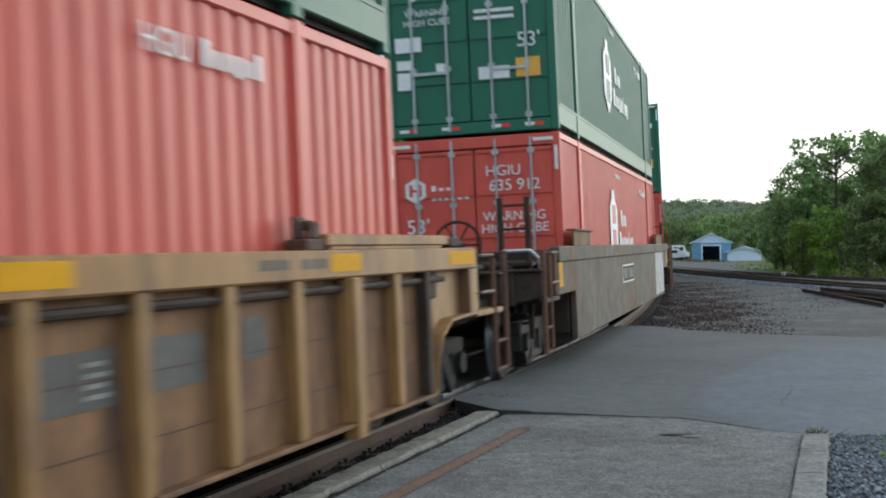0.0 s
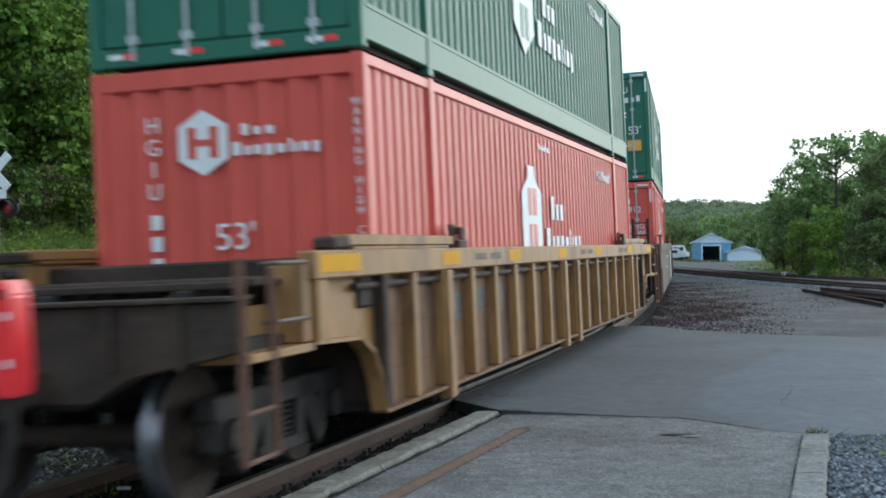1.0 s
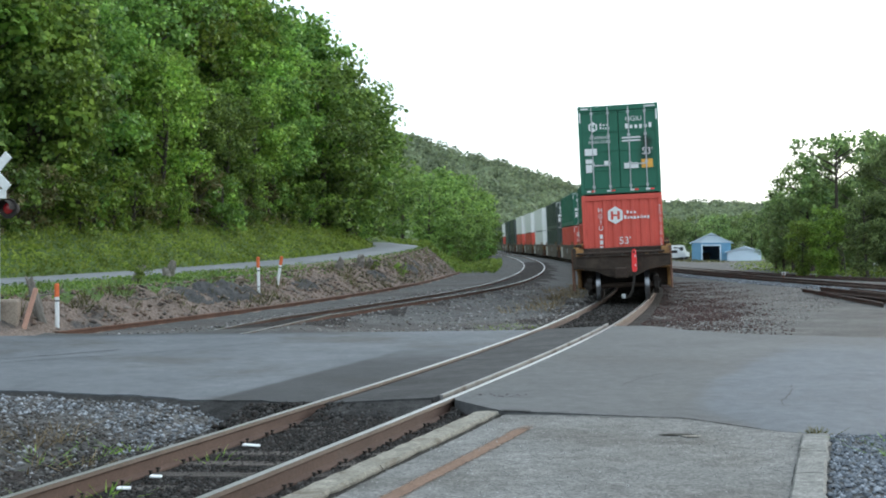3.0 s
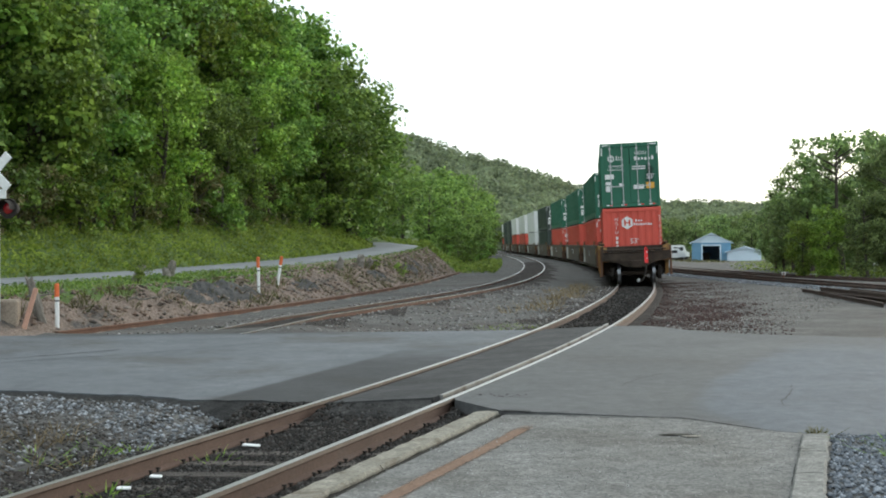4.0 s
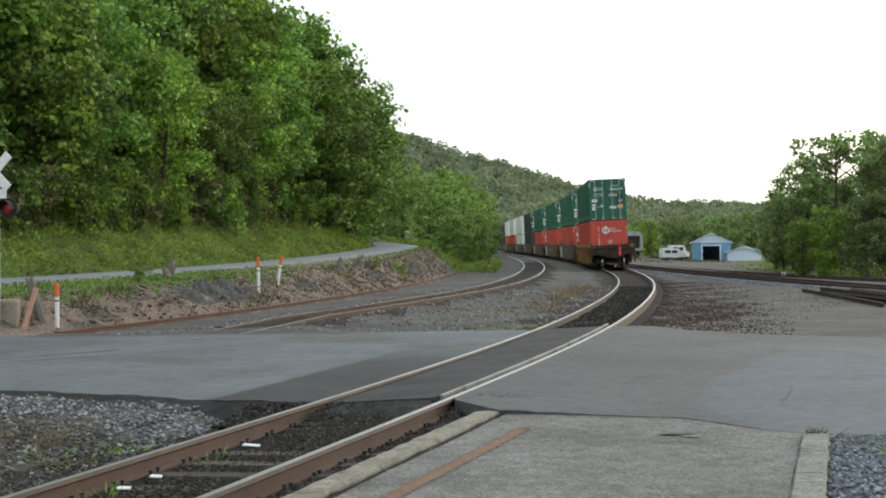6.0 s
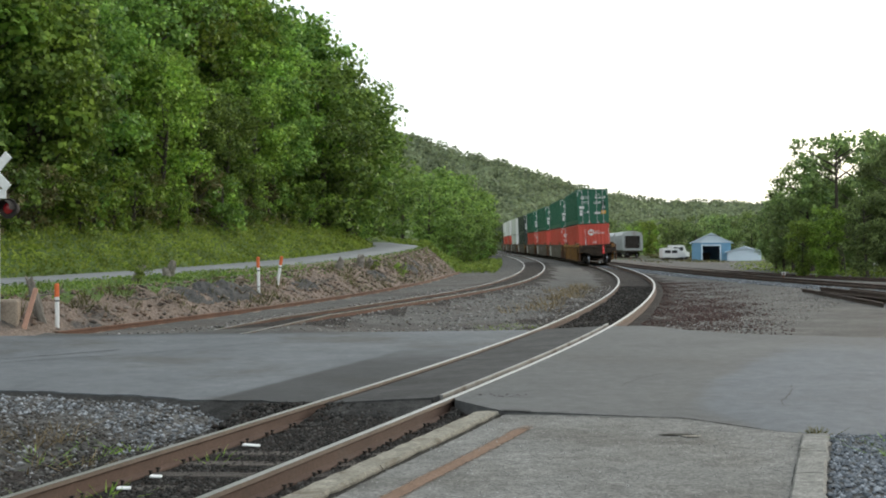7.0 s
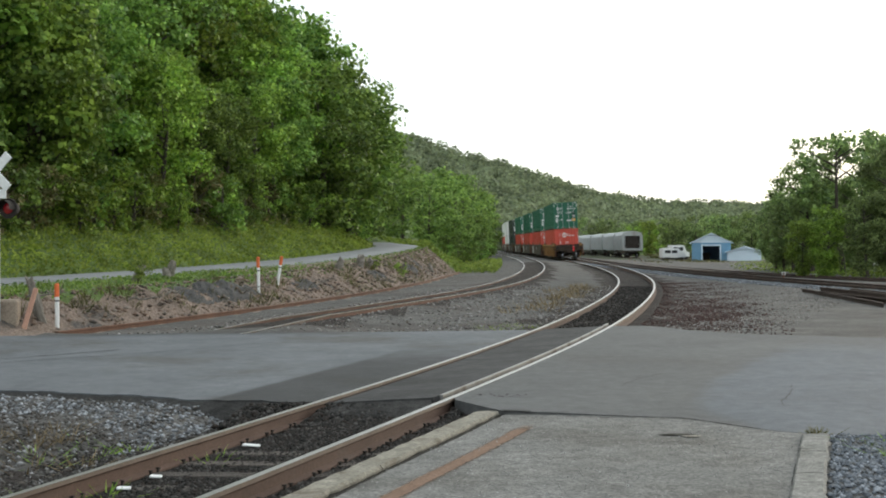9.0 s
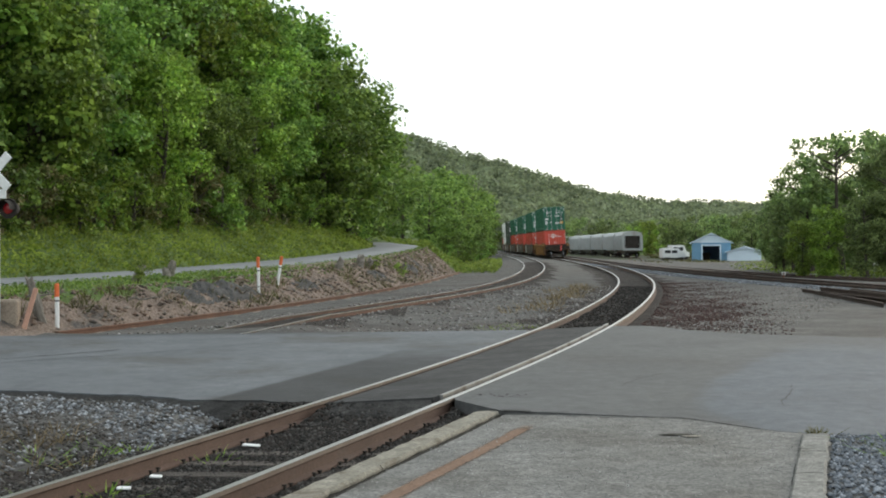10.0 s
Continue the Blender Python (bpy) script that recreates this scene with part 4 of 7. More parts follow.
def container(colour, material, label, style, detail=True, lift=RISE):
    """53-foot corrugated container; its space is the car's space."""
    c = thing("container", label, "container", "containers of the train")
    y0, y1, z0, z1 = -BOX_L / 2, BOX_L / 2, lift, lift + BOX_H
    key = (style, material.name, lift, detail)
    if key in CACHE:
        for o in CACHE[key].children:
            k = share(o.name.split(".")[0], o.data, c, o.matrix_basis.copy())
            if "label" in o:
                tagged(k, o["label"])
        return c
    CACHE[key] = c
    post_y = (y0 + 1.98, y1 - 1.98)
    # side walls
    for sx, nm in ((1, "side_wall"), (-1, "side_wall")):
        bm = bmesh.new()
        for a, b in ((y0 + 0.12, post_y[0] - 0.08), (post_y[0] + 0.08, post_y[1] - 0.08), (post_y[1] + 0.08, y1 - 0.12)):
            pts = wave(a, b, 0.27 if detail else 1.0, 0.024)
            if sx < 0:
                pts = pts
            wall_strip(bm, pts, z0 + (0.38 if lift > 2 else 0.16), z1 - 0.1, lambda a_, d_, z_: (sx * (BOX_W - 0.02 - d_), a_, z_))
        bmesh.ops.recalc_face_normals(bm, faces=bm.faces)
        part(nm, bm, material, c)
    # rails, posts, roof and floor
    for sx in (-1, 1):
        x0, x1 = (BOX_W - 0.1, BOX_W) if sx > 0 else (-BOX_W, -BOX_W + 0.1)
        boxes("bottom_rail", [(x0, x1, y0 + 0.1, y1 - 0.1, z0 + (0.08 if lift > 2 else 0), z0 + (0.38 if lift > 2 else 0.17))], material, c, bevel=0.012)
        if lift > 2:
            boxes("bottom_lip", [(x0 if sx > 0 else x0 - 0.008, x1 + 0.008 if sx > 0 else x1, y0 + 0.1, y1 - 0.1, z0 + 0.36, z0 + 0.4)], material, c)
        boxes("top_rail", [(x0, x1, y0 + 0.1, y1 - 0.1, z1 - 0.11, z1 - 0.005)], material, c, bevel=0.012)
        for py in post_y:
            e = 0.012
            boxes("lifting_post", [(x0 if sx > 0 else x0 - e, x1 + e if sx > 0 else x1, py - 0.085, py + 0.085, z0 - 0.005, z1 + 0.01)], material, c, bevel=0.01)
        for py in (y0, y1):
            a, b = (py, py + 0.13) if py < 0 else (py - 0.13, py)
            boxes("corner_post", [(x0 - 0.02 if sx > 0 else x0, x1 if sx > 0 else x1 + 0.02, a, b, z0, z1)], material, c, bevel=0.015)
    bm = bmesh.new()
    wall_strip(bm, wave(y0 + 0.1, y1 - 0.1, 0.9, 0.02), 0, 1, lambda a_, d_, z_: ((2 * z_ - 1) * (BOX_W - 0.05), a_, z1 - 0.03 - d_))
    part("roof", bm, material, c)
    boxes("underframe", [(-BOX_W + 0.1, BOX_W - 0.1, y0 + 0.05, y1 - 0.05, z0 + 0.03, z0 + 0.12)], M_GRIME, c)
    # front end: plain corrugated wall
    bm = bmesh.new()
    f0, f1 = -BOX_W + 0.1, BOX_W - 0.1
    door_at = y0 if style == "doors" else y1
    wall_at = y1 if style == "doors" else y0
    inw = 1 if wall_at < 0 else -1
    wall_strip(bm, wave(f0, f1, 0.3, 0.04), z0 + 0.16, z1 - 0.16, lambda a_, d_, z_: (a_, wall_at + inw * (0.03 + d_), z_))
    bmesh.ops.recalc_face_normals(bm, faces=bm.faces)
    part("end_wall", bm, material, c)
    for yy, s in ((y0, 1), (y1, -1)):
        a, b = sorted((yy + s * 0.012, yy + s * 0.12))
        boxes("header", [(f0, f1, a, b, z1 - 0.18, z1 - 0.01)], material, c, bevel=0.012)
        boxes("end_sill", [(f0, f1, a, b, z0 + 0.01, z0 + 0.18)], material, c, bevel=0.012)
    # doors with horizontal ribs, four locking bars each with brackets
    s = 1 if door_at < 0 else -1
    for hx in (-1, 1):
        bm = bmesh.new()
        ribs = []
        xa, xb = sorted((hx * 0.012, hx * (BOX_W - 0.11)))
        ya, yb = sorted((door_at + s * 0.045, door_at + s * 0.09))
        box(bm, xa, xb, ya, yb, z0 + 0.2, z1 - 0.2)
        for k in range(5):
            zz = z0 + 0.2 + (BOX_H - 0.4) * k / 4
            yc, yd = sorted((door_at + s * 0.022, door_at + s * 0.05))
            ribs.append((xa + 0.03, xb - 0.03, yc, yd, max(zz - 0.05, z0 + 0.2), min(zz + 0.05, z1 - 0.2)))
        part("door", bm, material, c)
        for rb in ribs:
            boxes("door_rib", [rb], material, c)
        for bx in (0.33, 0.86):
            bm = bmesh.new()
            yb_ = door_at + s * 0.008
            rod(bm, (hx * bx, yb_, z0 + 0.06), (hx * bx, yb_, z1 - 0.05), 0.021, seg=6)
            for zz in (z0 + 0.25, z0 + 1.0, z0 + 1.9, z1 - 0.25):
                box(bm, hx * bx - 0.05, hx * bx + 0.05, min(yb_, yb_ + s * 0.03), max(yb_, yb_ + s * 0.03), zz - 0.035, zz + 0.035)
            part("locking_bar", bm, M_STEEL, c, "galvanised locking bar")
        if detail:
            ym = sorted((door_at - s * 0.004, door_at + s * 0.03))
            boxes("door_handle", [(hx * 0.35 - 0.02, hx * 0.35 + 0.5 * hx if hx > 0 else hx * 0.35 + 0.02, *ym, z0 + 0.92, z0 + 0.96)] if hx > 0 else [(-0.86, -0.33, *ym, z0 + 0.92, z0 + 0.96)], M_STEEL, c, "galvanised door handle")
    if detail:
        markings(c, style, z0, z1, y0, door_at)
    return c


def hex_badge(c, x, y, z, r, m, ink):
    bm = bmesh.new()
    for w, d in ((r, 0.0),):
        vs = [bm.verts.new((w * 0.95 * math.sin(math.pi * i / 3), 0, w * math.cos(math.pi * i / 3))) for i in range(6)]
        bm.faces.new(vs)
    bmesh.ops.recalc_face_normals(bm, faces=bm.faces)
    ob = part("badge", bm, M_WHITE, c, "white hexagonal badge")
    ob.matrix_basis = m @ pose(x, y, z)
    q = r * 0.5
    bars = [(-q, -q * 0.45, -0.006, -0.002, -q * 0.95, q * 0.95), (q * 0.45, q, -0.006, -0.002, -q * 0.95, q * 0.95), (-q * 0.45, q * 0.45, -0.006, -0.002, -q * 0.2, q * 0.2)]
    o2 = boxes("badge_bar", bars, ink, c, "dark bars on the badge")
    o2.matrix_basis = m @ pose(x, y, z)


def bars(c, rows, m, material=M_WHITE, name="marking"):
    """Writing too small or not to be lettered: plain bars (x0, x1, z0, z1)."""
    ob = boxes(name, [(a, b, -0.004, 0.0, lo, hi) for a, b, lo, hi in rows], material, c, "plain painted marking")
    ob.matrix_basis = m
    return ob


def word_blocks(x, z, h, widths, gap=0.35):
    out = []
    for i, w in enumerate(widths):
        out.append((x, x + w * h * 0.8, z - (0.12 * h if i % 5 == 3 else 0), z + h * (1.0, 0.68, 0.7, 0.72, 0.66)[i % 5]))
        x += (w + gap) * h
    return out


def markings(c, style, z0, z1, y0, door_at):
    rear = lambda d: pose(0, y0 - d, 0)
    if style == "wall":
        m = rear(-0.018)
        hex_badge(c, -0.22, 0, 2.66, 0.29, m, M_RED)
        bars(c, word_blocks(0.15, 2.7, 0.1, (0.8, 0.8, 0.9)), m)
        bars(c, word_blocks(0.06, 2.53, 0.115, (0.85, 0.6, 0.75, 0.75, 0.85, 0.3, 0.4, 0.75, 0.6), 0.16), m)
        text_part("size_marking", "53'", 0.24, M_WHITE, c, m @ pose(0.06, -0.006, 1.72))
        for i, ch in enumerate("HGIU"):
            text_part("code_letter", ch, 0.15, M_WHITE, c, m @ pose(-0.7, -0.006, 2.77 - i * 0.195))
        for i in range(6):
            bars(c, [(-0.75, -0.65, 1.92 - i * 0.19, 2.05 - i * 0.19)], m, name="code_bar")
        for i, ch in enumerate("WARNING HIGH CUBE"):
            if ch != " ":
                text_part("warning_letter", ch, 0.07, M_WHITE, c, pose(1.22, y0 - 0.006, 2.88 - i * 0.083))
    elif style == "doors":
        m = rear(0.0)
        red = z0 < 2
        hx, tz = (-0.98, z0 + 2.2)
        if red:
            hex_badge(c, -0.9, 0.012, z0 + 2.14, 0.19, m, M_RED)
            bars(c, word_blocks(-0.66, z0 + 2.1, 0.1, (0.8, 0.8, 0.8)) + word_blocks(-0.66, z0 + 1.98, 0.1, (0.8, 0.7, 0.8, 0.8, 0.9, 0.8), 0.2), m @ pose(0, 0.04, 0))
            text_part("code", "HGIU", 0.16, M_WHITE, c, m @ pose(0.44, 0.012, z0 + 2.3))
            text_part("code", "635 912", 0.17, M_WHITE, c, m @ pose(0.6, 0.012, z0 + 2.08))
            text_part("size_marking", "53'", 0.22, M_WHITE, c, m @ pose(-0.88, 0.012, z0 + 1.5))
            text_part("warning", "WARNING", 0.14, M_WHITE, c, m @ pose(0.58, 0.012, z0 + 1.64))
            text_part("warning", "HIGH CUBE", 0.14, M_WHITE, c, m @ pose(0.58, 0.012, z0 + 1.46))
        else:
            hex_badge(c, -0.82, 0.012, z0 + 2.2, 0.17, m, M_GREEN)
            bars(c, word_blocks(-0.6, z0 + 2.22, 0.09, (0.8, 0.8, 0.8)) + word_blocks(-0.6, z0 + 2.11, 0.09, (0.8, 0.7, 0.8, 0.8), 0.2), m @ pose(0, 0.04, 0))
            text_part("code", "HGIU", 0.16, M_WHITE, c, m @ pose(0.5, 0.012, z0 + 2.34))
            bars(c, word_blocks(0.22, z0 + 2.1, 0.16, (0.7, 0.7, 0.7, 0.7, 0.7, 0.7), 0.25), m @ pose(0, 0.02, 0))
            text_part("warning", "WARNING", 0.1, M_WHITE, c, m @ pose(-0.62, 0.012, z0 + 1.8))
            text_part("warning", "HIGH CUBE", 0.1, M_WHITE, c, m @ pose(-0.62, 0.012, z0 + 1.66))
            text_part("size_marking", "53'", 0.22, M_WHITE, c, m @ pose(0.9, 0.012, z0 + 1.24))
            bars(c, [(0.1, 0.7, z0 + 1.78 - i * 0.1, z0 + 1.83 - i * 0.1) for i in range(2)], m @ pose(0, 0.02, 0))
            for q in ((-1.12, -0.72, z0 + 1.28, z0 + 1.5), (-1.1, -0.9, z0 + 0.72, z0 + 0.98), (-1.1, -0.86, z0 + 1.02, z0 + 1.16), (0.14, 0.6, z0 + 0.8, z0 + 0.98), (-0.5, -0.36, z0 + 0.92, z0 + 1.08)):
                bars(c, [q], m @ pose(0, 0.018, 0), name="sticker")
            bars(c, [(0.7, 1.06, z0 + 0.8, z0 + 1.08)], m @ pose(0, 0.016, 0), M_STICKER_Y, "sticker")
        for q in ((-1.2, -0.95, z1 - 0.12, z1 - 0.07), (0.9, 1.2, z1 - 0.12, z1 - 0.07), (-1.26, -1.21, z1 - 0.55, z1 - 0.2), (1.21, 1.26, z1 - 0.55, z1 - 0.2)):
            bars(c, [q], m, name="reflector")
        for a in (-1.1, -0.45, 0.3, 0.8):
            bars(c, [(a, a + 0.14, z0 + 0.08, z0 + 0.13)], m @ pose(0, 0.01, 0), M_WHITE, "reflector")
        for a in (-0.95, -0.3, 0.45, 0.95):
            bars(c, [(a, a + 0.12, z0 + 0.08, z0 + 0.13)], m @ pose(0, 0.01, 0), M_EOT, "reflector")
    # right side: tall badge, name bars and small codes
    m = pose(BOX_W + 0.004, 0, 0, 0, 0, 90)
    low = z0 < 2
    base = z0 + 0.62
    # hexagonal emblem with two slots, name bars
    cz, w, hgt, ink = z0 + 1.58, 0.62, 0.72, (M_RED if low else M_GREEN)
    bm = bmesh.new()
    bm.faces.new([bm.verts.new((-1.55 + p, 0, cz + q)) for p, q in ((-w, -hgt * 0.5), (0, -hgt), (w, -hgt * 0.5), (w, hgt * 0.5), (0.22, hgt * 0.78), (0.2, hgt), (-0.2, hgt), (-0.22, hgt * 0.78), (-w, hgt * 0.5))])
    bmesh.ops.recalc_face_normals(bm, faces=bm.faces)
    part("emblem", bm, M_WHITE, c, "white hexagonal emblem").matrix_basis = m
    for q in ((-1.77, -1.57, cz + 0.06, cz + 0.42), (-1.77, -1.57, cz - 0.5, cz - 0.06), (-1.47, -1.27, cz + 0.06, cz + 0.42), (-1.47, -1.27, cz - 0.5, cz - 0.06)):
        bars(c, [q], m @ pose(0, -0.002, 0), ink, "emblem_slot")
    for q in word_blocks(-0.25, cz + 0.02, 0.34, (0.75, 0.6, 0.8), 0.3) + word_blocks(-0.65, cz - 0.46, 0.36, (0.9, 0.5, 0.75, 0.75, 0.8, 0.25, 0.3, 0.7, 0.55), 0.26):
        bars(c, [q], m, name="name_bar")
    for q in word_blocks(-0.95, z1 - 0.34, 0.09, (0.7, 0.7, 0.4, 0.7, 0.7, 0.7, 0.7, 0.7, 0.7, 0.6), 0.2):
        bars(c, [q], m, name="small_code")
    text_part("side_code", "HGIU", 0.17, M_WHITE, c, m @ pose(3.9, -0.002, z1 - 0.52), align="LEFT")
    for q in word_blocks(4.62, z1 - 0.52, 0.17, (0.6, 0.6, 0.6, 0.6, 0.6, 0.6), 0.28):
        bars(c, [q], m, name="small_code")


def wheelset_mesh():
    bm = bmesh.new()
    for sx in (-1, 1):
        prof = [(0.66, 0.12), (0.66, 0.4), (0.675, 0.49), (0.70, 0.49), (0.715, 0.462), (0.80, 0.455), (0.805, 0.42), (0.79, 0.4), (0.76, 0.3), (0.78, 0.14), (0.84, 0.12)]
        lathe(bm, [(sx * a, r) for a, r in prof], 36)
    lathe(bm, [(-0.95, 0.08), (0.95, 0.08)], 14)
    bmesh.ops.recalc_face_normals(bm, faces=bm.faces)
    for f in bm.faces:
        r = (f.calc_center_median().yz).length
        f.material_index = 0 if r > 0.437 else 1
    me = bpy.data.meshes.new("wheelset")
    bm.to_mesh(me)
    bm.free()
    me.materials.append(M_WHEEL)
    me.materials.append(M_TRUCK)
    return me


WHEEL_ME = wheelset_mesh()
TRUCK_AT, AXLE = 9.52, 0.9


def side_frame_mesh():
    bm = bmesh.new()
    for sx in (-1, 1):
        x0, x1 = sorted((sx * 0.92, sx * 1.08))
        box(bm, x0, x1, -1.12, 1.12, 0.56, 0.72, bevel=0.02)
        box(bm, x0, x1, -0.42, 0.42, 0.2, 0.3, bevel=0.02)
        for sy in (-1, 1):
            box(bm, x0, x1, -0.11, 0.11, -0.3, 0.3, pose(0, sy * 0.55, 0.45, sy * 42, 0, 0), 0.015)
            box(bm, x0, x1, sy * AXLE - 0.17, sy * AXLE + 0.17, 0.34, 0.62, bevel=0.03)
            box(bm, x0, x1, sy * 0.3 - 0.07, sy * 0.3 + 0.07, 0.25, 0.62, bevel=0.01)
            lathe_at(bm, sx * 1.1, sy * AXLE, 0.46, 0.11, 0.09)
        for dy in (-0.14, 0.0, 0.14):
            for k in range(6):
                z = 0.31 + k * 0.042
                coil(bm, sx * 1.0, dy, z, 0.06, 0.021)
    box(bm, -1.02, 1.02, -0.2, 0.2, 0.52, 0.78, bevel=0.03)
    me = bpy.data.meshes.new("truck_frame")
    bm.to_mesh(me)
    bm.free()
    me.materials.append(M_GRIME)
    return me


def lathe_at(bm, x, y, z, r, w):
    n0 = len(bm.verts)
    rod(bm, (x - w / 2, y, z), (x + w / 2, y, z), r, seg=12)


def coil(bm, x, y, z, r, h):
    rod(bm, (x, y, z), (x, y, z + h), r, seg=10)


TRUCK_ME = side_frame_mesh()
WHEELS = []


def well_car(style, label, last=False, spin=False):
    car = thing("well_car", label, "railcar", "well cars of the train")
    ribbed = style == "ribbed"
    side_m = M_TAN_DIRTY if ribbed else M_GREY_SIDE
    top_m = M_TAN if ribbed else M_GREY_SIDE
    hl = 8.6
    for sx in (-1, 1):
        xo_, xi = sx * 1.5, sx * 1.4
        a, b = sorted((sx * 1.36, sx * 1.5))
        boxes("top_sill", [(a, b, -9.85, 9.85, 1.45, 1.66)], top_m, car, bevel=0.015)
        if ribbed:
            p0, p1 = sorted((sx * 1.36, sx * 1.385))
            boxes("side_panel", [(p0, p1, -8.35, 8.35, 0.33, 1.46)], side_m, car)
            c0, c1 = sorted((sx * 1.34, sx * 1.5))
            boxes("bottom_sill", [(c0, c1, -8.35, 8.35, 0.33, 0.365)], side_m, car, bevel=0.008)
            r0, r1 = sorted((sx * 1.38, sx * 1.492))
            for i, y in enumerate([-8.3] + [k - 7.5 for k in range(16)] + [8.3]):
                wide = abs(y) in (6.5, 0.5)
                w = 0.115 if wide else 0.065
                boxes("rib", [(*sorted((r0, r1)), y - w, y + w, 0.365, 1.455)] + ([(*sorted((sx * 1.4, sx * 1.53)), y - w * 0.8, y + w * 0.8, 0.24, 1.45)] if wide else []), M_TRUCK if i in (0, 17) else top_m, car, "broad jacking rib" if wide else "", bevel=0.012)
            for z in (0.66, 1.02):
                boxes("panel_seam", [(*sorted((sx * 1.384, sx * 1.391)), -8.3, 8.3, z - 0.004, z + 0.004)], M_RAIL, car)
            bm = bmesh.new()
            rod(bm, (sx * 1.43, -8.9, 1.375), (sx * 1.43, 8.9, 1.375), 0.03, seg=8)
            part("air_pipe", bm, M_TRUCK, car, "brown pipe under the sill")
            for sy in (-1, 1):
                # arched ends over the trucks
                pts = [(8.35, 0.33), (8.42, 0.36), (8.5, 0.62), (8.66, 0.84), (8.95, 0.97), (9.85, 1.0)]
                bm = bmesh.new()
                for (ya, za), (yb, zb) in zip(pts, pts[1:]):
                    for x in (p0, p1):
                        bm.faces.new([bm.verts.new((x, sy * q, z)) for q, z in ((ya, za), (yb, zb), (yb, 1.46), (ya, 1.46))])
                    bm.faces.new([bm.verts.new((x, sy * q, z)) for x, q, z in ((p0, ya, za), (sx * 1.5, ya, za), (sx * 1.5, yb, zb), (p0, yb, zb))])
                    bm.faces.new([bm.verts.new((x, sy * q, z)) for x, q, z in ((p0, ya, za + 0.03), (sx * 1.5, ya, za + 0.03), (sx * 1.5, yb, zb + 0.03), (p0, yb, zb + 0.03))])
                    bm.faces.new([bm.verts.new((sx * 1.5, sy * q, z)) for q, z in ((ya, za), (yb, zb), (yb, zb + 0.03), (ya, za + 0.03))])
                bmesh.ops.recalc_face_normals(bm, faces=bm.faces)
                part("wheel_arch", bm, top_m, car)
                boxes("corner_column", [(r0, r1, *sorted((sy * 9.6, sy * 9.8)), 1.0, 1.455)], top_m, car, bevel=0.012)
                # guide plate and latch on top of the sill
                boxes("guide_plate", [(*sorted((sx * 1.3, sx * 1.46)), *sorted((sy * 6.1, sy * 9.05)), 1.69, 1.78), (*sorted((sx * 1.32, sx * 1.44)), *sorted((sy * 6.2, sy * 8.9)), 1.655, 1.7)], top_m, car, bevel=0.012)
                boxes("latch", [(*sorted((sx * 1.32, sx * 1.49)), sy * 5.82 - 0.15, sy * 5.82 + 0.15, 1.655, 1.74), (*sorted((sx * 1.36, sx * 1.4)), sy * 5.82 - 0.13, sy * 5.82 + 0.05, 1.74, 1.9), (*sorted((sx * 1.44, sx * 1.48)), sy * 5.82 - 0.05, sy * 5.82 + 0.12, 1.74, 1.86), (*sorted((sx * 1.36, sx * 1.48)), sy * 5.82 - 0.03, sy * 5.82 + 0.03, 1.8, 1.87)], M_RAIL, car, "rusty container latch", bevel=0.012)
                boxes("plate_end", [(*sorted((sx * 1.3, sx * 1.48)), *sorted((sy * 9.05, sy * 9.4)), 1.665, 1.76)], M_TRUCK, car, bevel=0.02)
                for ya, hw in ((9.35, 0.42), (6.35, 0.3)):
                    boxes("yellow_stripe", [(*sorted((sx * 1.498, sx * 1.504)), sy * ya - hw, sy * ya + hw, 1.5, 1.63)], M_YELLOW, car, "yellow reflective stripe")
            for ya in (-5.4, 0.9, 4.9):
                boxes("sill_stencil", [(*sorted((sx * 1.498, sx * 1.5025)), ya + 0.16 * k, ya + 0.16 * k + 0.11, 1.53, 1.6) for k in (0, 1, 2, 4, 5, 6)], M_PANEL, car, "faded stencilled bars")
            for ya in (-3.6, -0.6, 2.55):
                boxes("yellow_stripe", [(*sorted((sx * 1.498, sx * 1.504)), ya - 0.3, ya + 0.3, 1.5, 1.63)], M_YELLOW, car, "yellow reflective stripe")
            for ya, w, z0, h in ((3.0, 0.7, 0.88, 0.3), (4.0, 0.62, 0.9, 0.3), (5.0, 0.34, 0.98, 0.26), (-6.0, 0.66, 0.95, 0.27), (-5.0, 0.6, 0.98, 0.26), (-4.0, 0.3, 1.0, 0.26)):
                boxes("dark_panel", [(*sorted((sx * 1.384, sx * 1.389)), ya - w / 2, ya + w / 2, z0, z0 + h)], M_PANEL, car, "faded grey stencilled panel")
            boxes("stencil_bar", [(*sorted((sx * 1.3885, sx * 1.391)), 3.08, 3.3 - 0.03 * (k % 2), 0.93 + 0.055 * k, 0.955 + 0.055 * k) for k in range(4)], M_PALE, car, "pale stencilled bars")
        else:
            p0, p1 = sorted((sx * 1.38, sx * 1.47))
            boxes("side_panel", [(p0, p1, -8.3, 8.3, 0.33, 1.66)], side_m, car, bevel=0.01)
            for sy in (-1, 1):
                boxes("end_side", [(p0, p1, *sorted((sy * 8.3, sy * 9.85)), 1.02, 1.46)], side_m, car, bevel=0.01)
                boxes("guide_plate", [(*sorted((sx * 1.43, sx * 1.46)), *sorted((sy * 6.4, sy * 8.2)), 1.662, 1.88), (*sorted((sx * 1.36, sx * 1.5)), *sorted((sy * 6.35, sy * 8.25)), 1.88, 1.905)], M_TAN_DIRTY, car, bevel=0.006)
                boxes("yellow_stripe", [(*sorted((sx * 1.471, sx * 1.476)), *sorted((sy * 9.5, sy * 9.8)), 1.12, 1.6)], M_YELLOW, car, "yellow reflective stripe")
